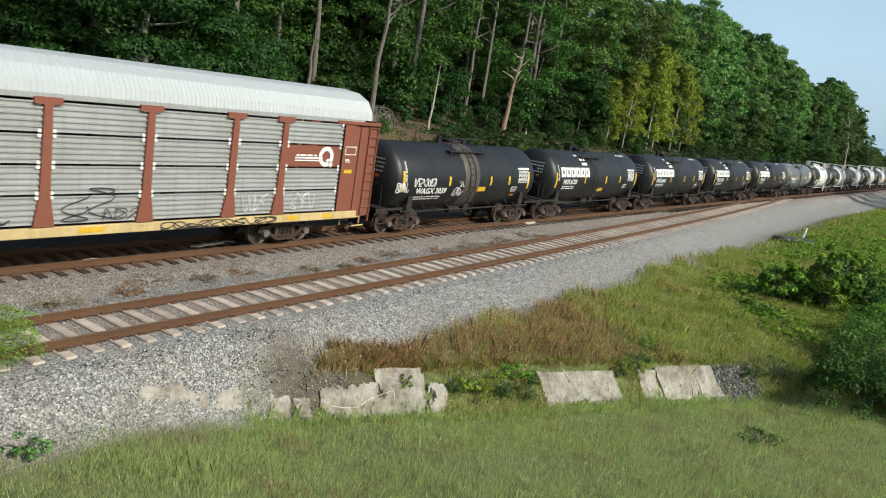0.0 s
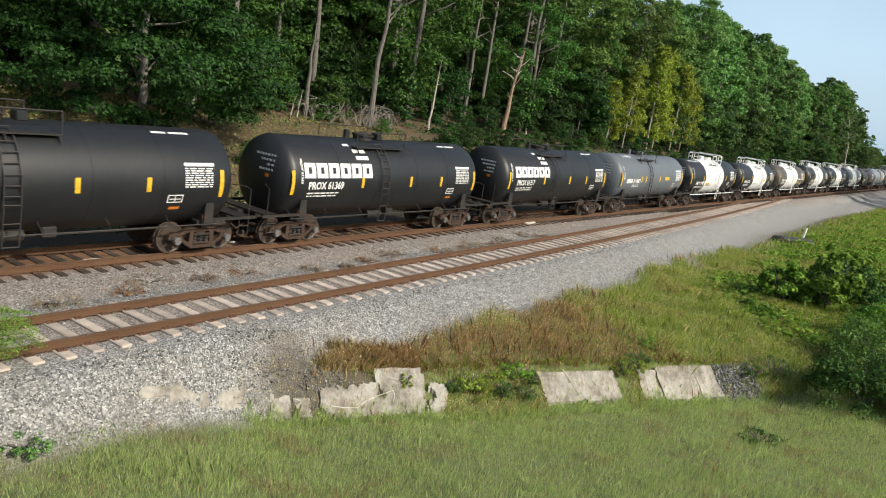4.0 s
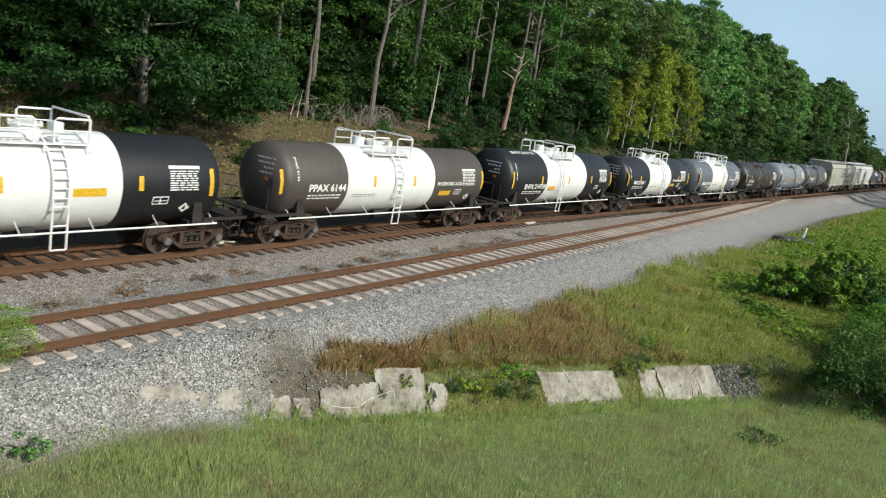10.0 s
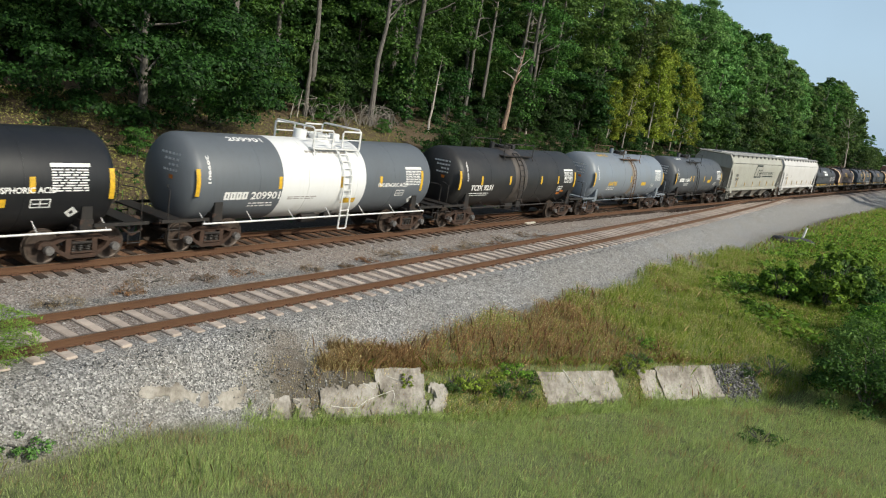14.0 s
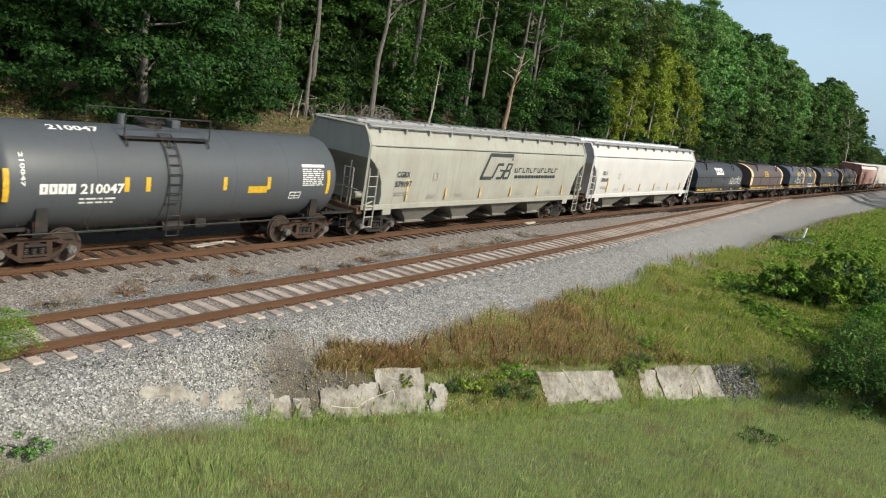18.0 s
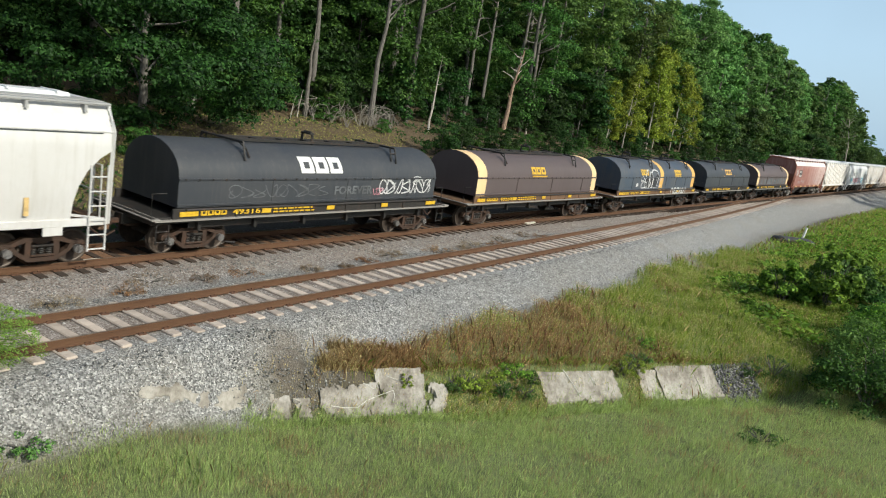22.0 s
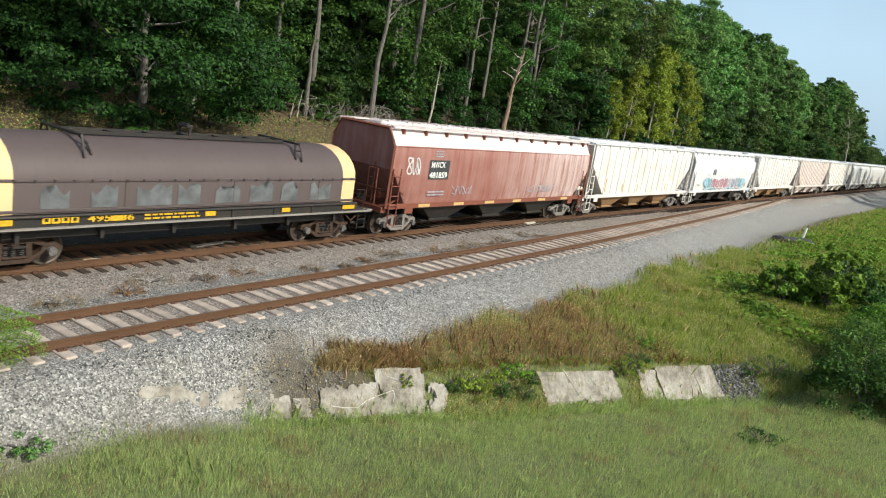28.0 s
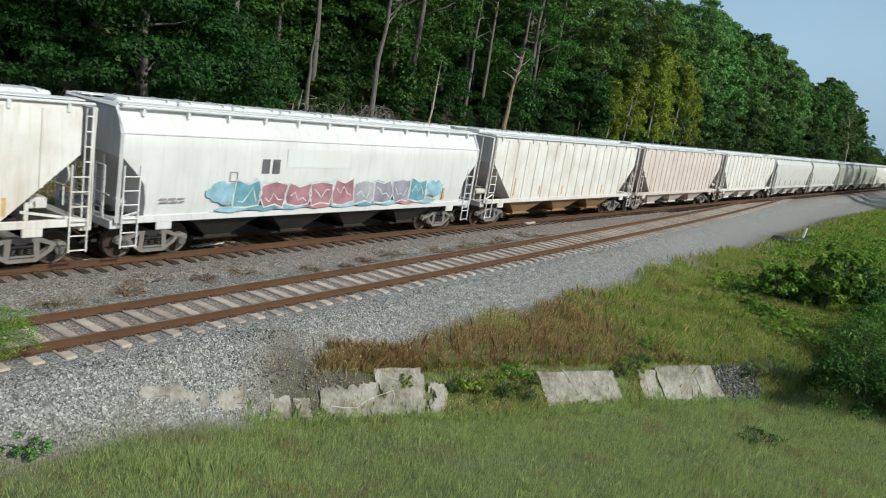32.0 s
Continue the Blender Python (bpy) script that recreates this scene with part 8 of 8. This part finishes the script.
for u0, u1, e0, e1, keep_ in ((-1.5, 0.95, 0.40, 1.05, 0.55), (1.5, 1.98, 0.5, 0.92, 0.62), (2.05, 2.45, 0.55, 0.92, 0.60), (2.7, 4.25, 0.28, 0.95, 0.64), (4.2, 5.5, -0.06, 0.92, 0.64), (5.55, 6.1, 0.3, 0.86, 0.55), (9.05, 11.65, 0.14, 0.82, 0.80), (12.5, 13.2, 0.14, 0.84, 0.66), (13.24, 14.7, 0.06, 0.86, 0.92), (14.73, 15.55, 0.06, 0.84, 0.92)):
    bm = bmesh.new()
    ku, ke = max(10, int((u1 - u0) / 0.045)), 22
    grid = {}

    def vert(i, j, low):
        if (i, j, low) not in grid:
            u = u0 + (u1 - u0) * i / ku
            e = e0 + (e1 - e0) * j / ke
            if u0 < 0:
                e += (0.9 - u) * 0.36
            q = noise.noise(Vector((u * 3, e * 3, 2))) * 0.05 + 0.02 * noise.noise(Vector((u * 13, e * 13, 5)))
            p2 = DITCH_A + DITCH_DIR * (u + q) + DITCH_N * (e + q)
            lip, bed = -1.2 + 0.004 * u, -2.05
            z = lip + (bed - lip) * max(0.0, min(1.0, e)) + 0.085 + 0.02 * noise.noise(Vector((u * 2, e * 2, 7)))
            if u < 1.6:
                z = max(z if u > 0.9 else -9, ground_z(p2.x, p2.y) + 0.035)
            grid[i, j, low] = bm.verts.new((p2.x, p2.y, z - (0.14 if low else 0)))
        return grid[i, j, low]
    cells = set()
    for i in range(ku):
        for j in range(ke):
            edge = min(i, ku - 1 - i, j * 1.0, (ke - 1 - j) * 1.5) / 8
            u, e = u0 + (u1 - u0) * i / ku, e0 + (e1 - e0) * j / ke
            if u0 < 0:
                edge = min(edge, 0.8 - abs(e - 0.72) * 2.2 / (0.16 + 0.11 * (u + 1.5)))
            elif 2.6 < u0 < 4:
                edge -= 1.1 * max(0.0, 0.62 - e - 0.2 * (u - 2.7))
            if keep_ * 0.9 + edge * 0.6 + 0.45 * noise.noise(Vector((u * 2.3, e * 3.1, 4))) + 0.26 * noise.noise(Vector((u * 7, e * 9, 4))) + 0.12 * noise.noise(Vector((u * 19, e * 23, 4))) > 0.55:
                cells.add((i, j))
    for i, j in cells:
        bm.faces.new([vert(i + a, j + c, False) for a, c in ((0, 1), (1, 1), (1, 0), (0, 0))])
        bm.faces.new([vert(i + a, j + c, True) for a, c in ((0, 0), (1, 0), (1, 1), (0, 1))])
        for (di, dj), (p, q) in (((-1, 0), ((0, 0), (0, 1))), ((1, 0), ((1, 1), (1, 0))), ((0, -1), ((1, 0), (0, 0))), ((0, 1), ((0, 1), (1, 1)))):
            if (i + di, j + dj) not in cells:
                bm.faces.new((vert(i + p[0], j + p[1], False), vert(i + q[0], j + q[1], False), vert(i + q[0], j + q[1], True), vert(i + p[0], j + p[1], True)))
    bmesh.ops.recalc_face_normals(bm, faces=bm.faces)
    part("slab", bm, M_SLAB, ditch)

# grass that grows over the slabs' lower and upper edges
rim_rng = np.random.default_rng(17)
low, high = [], []
for _ in range(16000):
    u, e = rim_rng.uniform(0.8, 17.5), rim_rng.uniform(0.62, 1.2)
    if e > 0.88 + 0.32 * noise.noise(Vector((u * 0.9, 0, 3))) + 0.22 * noise.noise(Vector((u * 3.5, 0, 6))):
        p2 = DITCH_A + DITCH_DIR * u + DITCH_N * e
        low.append((p2.x, p2.y, ground_z(p2.x, p2.y) - 0.02))
for _ in range(9000):
    u, e = rim_rng.uniform(4.0, 17.0), rim_rng.uniform(-0.25, 0.2)
    if e < -0.08 + 0.25 * noise.noise(Vector((u * 1.3, 0, 13))):
        p2 = DITCH_A + DITCH_DIR * u + DITCH_N * e
        high.append((p2.x, p2.y, ground_z(p2.x, p2.y) + 0.03))
low, high = np.array(low), np.array(high)
tagged(new("ditch_grass", blade_mesh("ditch_grass", low, np.full(len(low), 0.30), np.full(len(low), 0.0035), M_GRASS, rim_rng, 0.4)), "green grass along the foot of the slabs", "grass", kind="stuff")
tan_pick = rim_rng.random(len(high)) < 0.55
for sel, mat_, lab in ((tan_pick, M_WEED_BROWN, "brown weeds hanging over the slabs' upper edge"), (~tan_pick, M_WEED_GREEN, "green weeds hanging over the slabs' upper edge")):
    tagged(new("overhanging_weeds", blade_mesh("overhanging_weeds", high[sel], rim_rng.uniform(0.12, 0.36, sel.sum()), np.full(sel.sum(), 0.0045), mat_, rim_rng, 0.8)), lab, "weeds", kind="stuff")

# straw and rust-brown tufts where the bank begins
tufts = []
for _ in range(9000):
    u, e = rim_rng.uniform(2.7, 5.6), rim_rng.uniform(-1.0, -0.05)
    if 0.25 + 0.9 * noise.noise(Vector((u * 1.6, e * 2.2, 41))) + 0.3 * (u - 2.7) > 0.2 - 0.9 * min(0.0, e + 0.35 + 0.4 * (u - 2.7)):
        p2 = DITCH_A + DITCH_DIR * u + DITCH_N * e
        tufts.append((p2.x, p2.y, ground_z(p2.x, p2.y) - 0.02, u, e))
tufts = np.array(tufts)
straw_pick = rim_rng.random(len(tufts)) < 0.85 - 0.28 * np.clip(tufts[:, 3] - 2.6, 0, 3) + 0.35 * np.clip(-tufts[:, 4] - 0.6, 0, 1)
for nm, sel, mat_, lab in (("straw_tufts", straw_pick, M_GRASS_DRY, "pale straw tufts at the gravel's edge"), ("rusty_tufts", ~straw_pick, M_WEED_BROWN, "rust-brown weed tufts above the slabs")):
    tagged(new(nm, blade_mesh(nm, tufts[sel, :3], rim_rng.uniform(0.2, 0.48, sel.sum()), np.full(sel.sum(), 0.0048), mat_, rim_rng, 0.5)), lab, "weeds", kind="stuff")

# pale mineral lines along the cracks of the slabs
M_CRACK = plain("white_mineral_crack", (0.66, 0.64, 0.60), 0.9, 0, 0.12, 9)
for line in (((2.95, 0.74), (3.3, 0.78), (3.6, 0.79), (3.85, 0.66), (4.15, 0.57), (4.6, 0.47)), ((4.6, 0.47), (4.62, 0.58), (4.55, 0.70)), ((3.85, 0.30), (4.05, 0.40), (4.2, 0.46)), ((4.5, 0.16), (4.75, 0.26), (5.05, 0.28)), ((9.9, 0.1), (10.05, 0.4), (10.2, 0.75)), ((10.7, 0.2), (10.85, 0.5))):
    bm = bmesh.new()
    pts = []
    for u, e in line:
        p2 = DITCH_A + DITCH_DIR * u + DITCH_N * e
        pts.append((p2.x, p2.y, -1.2 + 0.004 * u - 0.85 * e + 0.09 + 0.02 * noise.noise(Vector((u * 2, e * 2, 7)))))
    tube(bm, pts, 0.013, 5, 0.008)
    part("crack_line", bm, M_CRACK, ditch)

# ballast stones
srng = np.random.default_rng(12)
M_STONE, t, b = nodes_of("crushed_ballast_stone")
g = t.nodes.new("ShaderNodeNewGeometry")
t.links.new(ramp(t, g.outputs["Random Per Island"], [(0.0, (0.06, 0.06, 0.06)), (0.5, (0.172, 0.172, 0.17)), (0.92, (0.285, 0.282, 0.275)), (1.0, (0.48, 0.48, 0.47))]), b.inputs["Base Color"])
b.inputs["Roughness"].default_value = 0.9


def stone_mesh(name, places, size, material, rng):
    k = len(places)
    base = np.array([(1, 0, 0), (-1, 0, 0), (0, 1, 0), (0, -1, 0), (0, 0, 1), (0, 0, -1)], float)
    co = base[None] * rng.uniform(0.55, 1.35, (k, 6, 1)) + rng.normal(0, 0.18, (k, 6, 3))
    a = rng.uniform(0, math.tau, k)
    ca, sa = np.cos(a)[:, None], np.sin(a)[:, None]
    x, y = co[..., 0] * ca - co[..., 1] * sa, co[..., 0] * sa + co[..., 1] * ca
    co = np.stack([x, y, co[..., 2] * 0.75], 2) * (size * rng.uniform(0.5, 1.3, k))[:, None, None] + places[:, None, :]
    tri = np.array([(0, 2, 4), (2, 1, 4), (1, 3, 4), (3, 0, 4), (2, 0, 5), (1, 2, 5), (3, 1, 5), (0, 3, 5)])
    idx = (tri[None] + (np.arange(k) * 6)[:, None, None]).reshape(-1).astype(np.int32)
    me = bpy.data.meshes.new(name)
    me.vertices.add(6 * k)
    me.vertices.foreach_set("co", co.reshape(-1).astype(np.float32))
    me.loops.add(len(idx))
    me.loops.foreach_set("vertex_index", idx)
    me.polygons.add(8 * k)
    me.polygons.foreach_set("loop_start", np.arange(0, len(idx), 3, dtype=np.int32))
    me.update(calc_edges=True)
    me.materials.append(material)
    return me


def stony(x, y):
    s, n = track_sn(x, y)
    if n < -2.6 or not in_view(x, y):
        return 0.0
    if -2.4 < n < 0.55:
        return 0.0
    if near_offset(s) - 2.15 < n < near_offset(s) + 0.62 and s < 85:
        return 0.06
    return ground_zone(x, y)[0] * (1.0 if y < 24 else 0.55)


sp = scatter(120000, (-13, 16, 9.5, 38), stony, srng, 0.0)
tagged(new("ballast_stones", stone_mesh("ballast_stones", sp, 0.0255, M_STONE, srng)), "loose grey crushed ballast stones", "gravel", kind="stuff")

# pale pebbles washed out of the bare bank
pp = []
for _ in range(900):
    u, e = srng.uniform(0.6, 3.6), srng.uniform(-0.75, 0.85)
    p2 = DITCH_A + DITCH_DIR * u + DITCH_N * e
    pp.append((p2.x, p2.y, ground_z(p2.x, p2.y) + 0.01))
tagged(new("pebbles", stone_mesh("pebbles", np.array(pp), 0.03, M_STONE, srng)), "pale pebbles on the bare brown bank", "pebbles", kind="stuff")

# heap of dark rubble at the end of the paving
M_RUBBLE, t, b = nodes_of("dark_broken_rubble")
g = t.nodes.new("ShaderNodeNewGeometry")
t.links.new(ramp(t, g.outputs["Random Per Island"], [(0.0, (0.03, 0.03, 0.032)), (0.7, (0.13, 0.13, 0.135)), (1.0, (0.32, 0.32, 0.31))]), b.inputs["Base Color"])
b.inputs["Roughness"].default_value = 0.9
rp = []
for _ in range(1500):
    u, e = srng.uniform(15.55, 17.3), srng.uniform(-0.1, 1.05)
    p2 = DITCH_A + DITCH_DIR * u + DITCH_N * e
    rp.append((p2.x, p2.y, ground_z(p2.x, p2.y) + 0.05))
tagged(new("rubble", stone_mesh("rubble", np.array(rp), 0.045, M_RUBBLE, srng)), "dark broken rubble at the end of the paving", "rubble", kind="stuff")


# ---- movement ----
def motions():
    times = [0, 8, 16, 24, SECONDS]
    for car, s9 in MOVING:
        walk(car, [(t, track_pose(s9 - SPEED * (t - 9), -0.7525, 0)) for t in times])
    # the feathery shrub nods in the wind
    at = FROND.matrix_world.copy()
    walk(FROND, [(t, at @ pose(0, 0, 0, 3.0 * math.sin(t * 1.3), 4.0 * math.sin(t * 0.9 + 1) + 2, 2.5 * math.sin(t * 0.7))) for t in range(0, 33)])
    # the wheels all roll alike: one turn every 2.87 m
    rate = SPEED / 0.457
    count = int(SECONDS * FPS)
    rolling = {}
    for w, sx in SPINNING:
        if sx not in rolling:
            walk(w, [(SECONDS * i / count, Matrix.Translation((sx * 0.889, 0, 0.457)) @ Matrix.Rotation(-rate * SECONDS * i / count, 4, "Y")) for i in range(count + 1)])
            rolling[sx] = w.animation_data
        else:
            w.rotation_mode = "QUATERNION"
            d = w.animation_data_create()
            d.action = rolling[sx].action
            d.action_slot = rolling[sx].action_slot


motions()
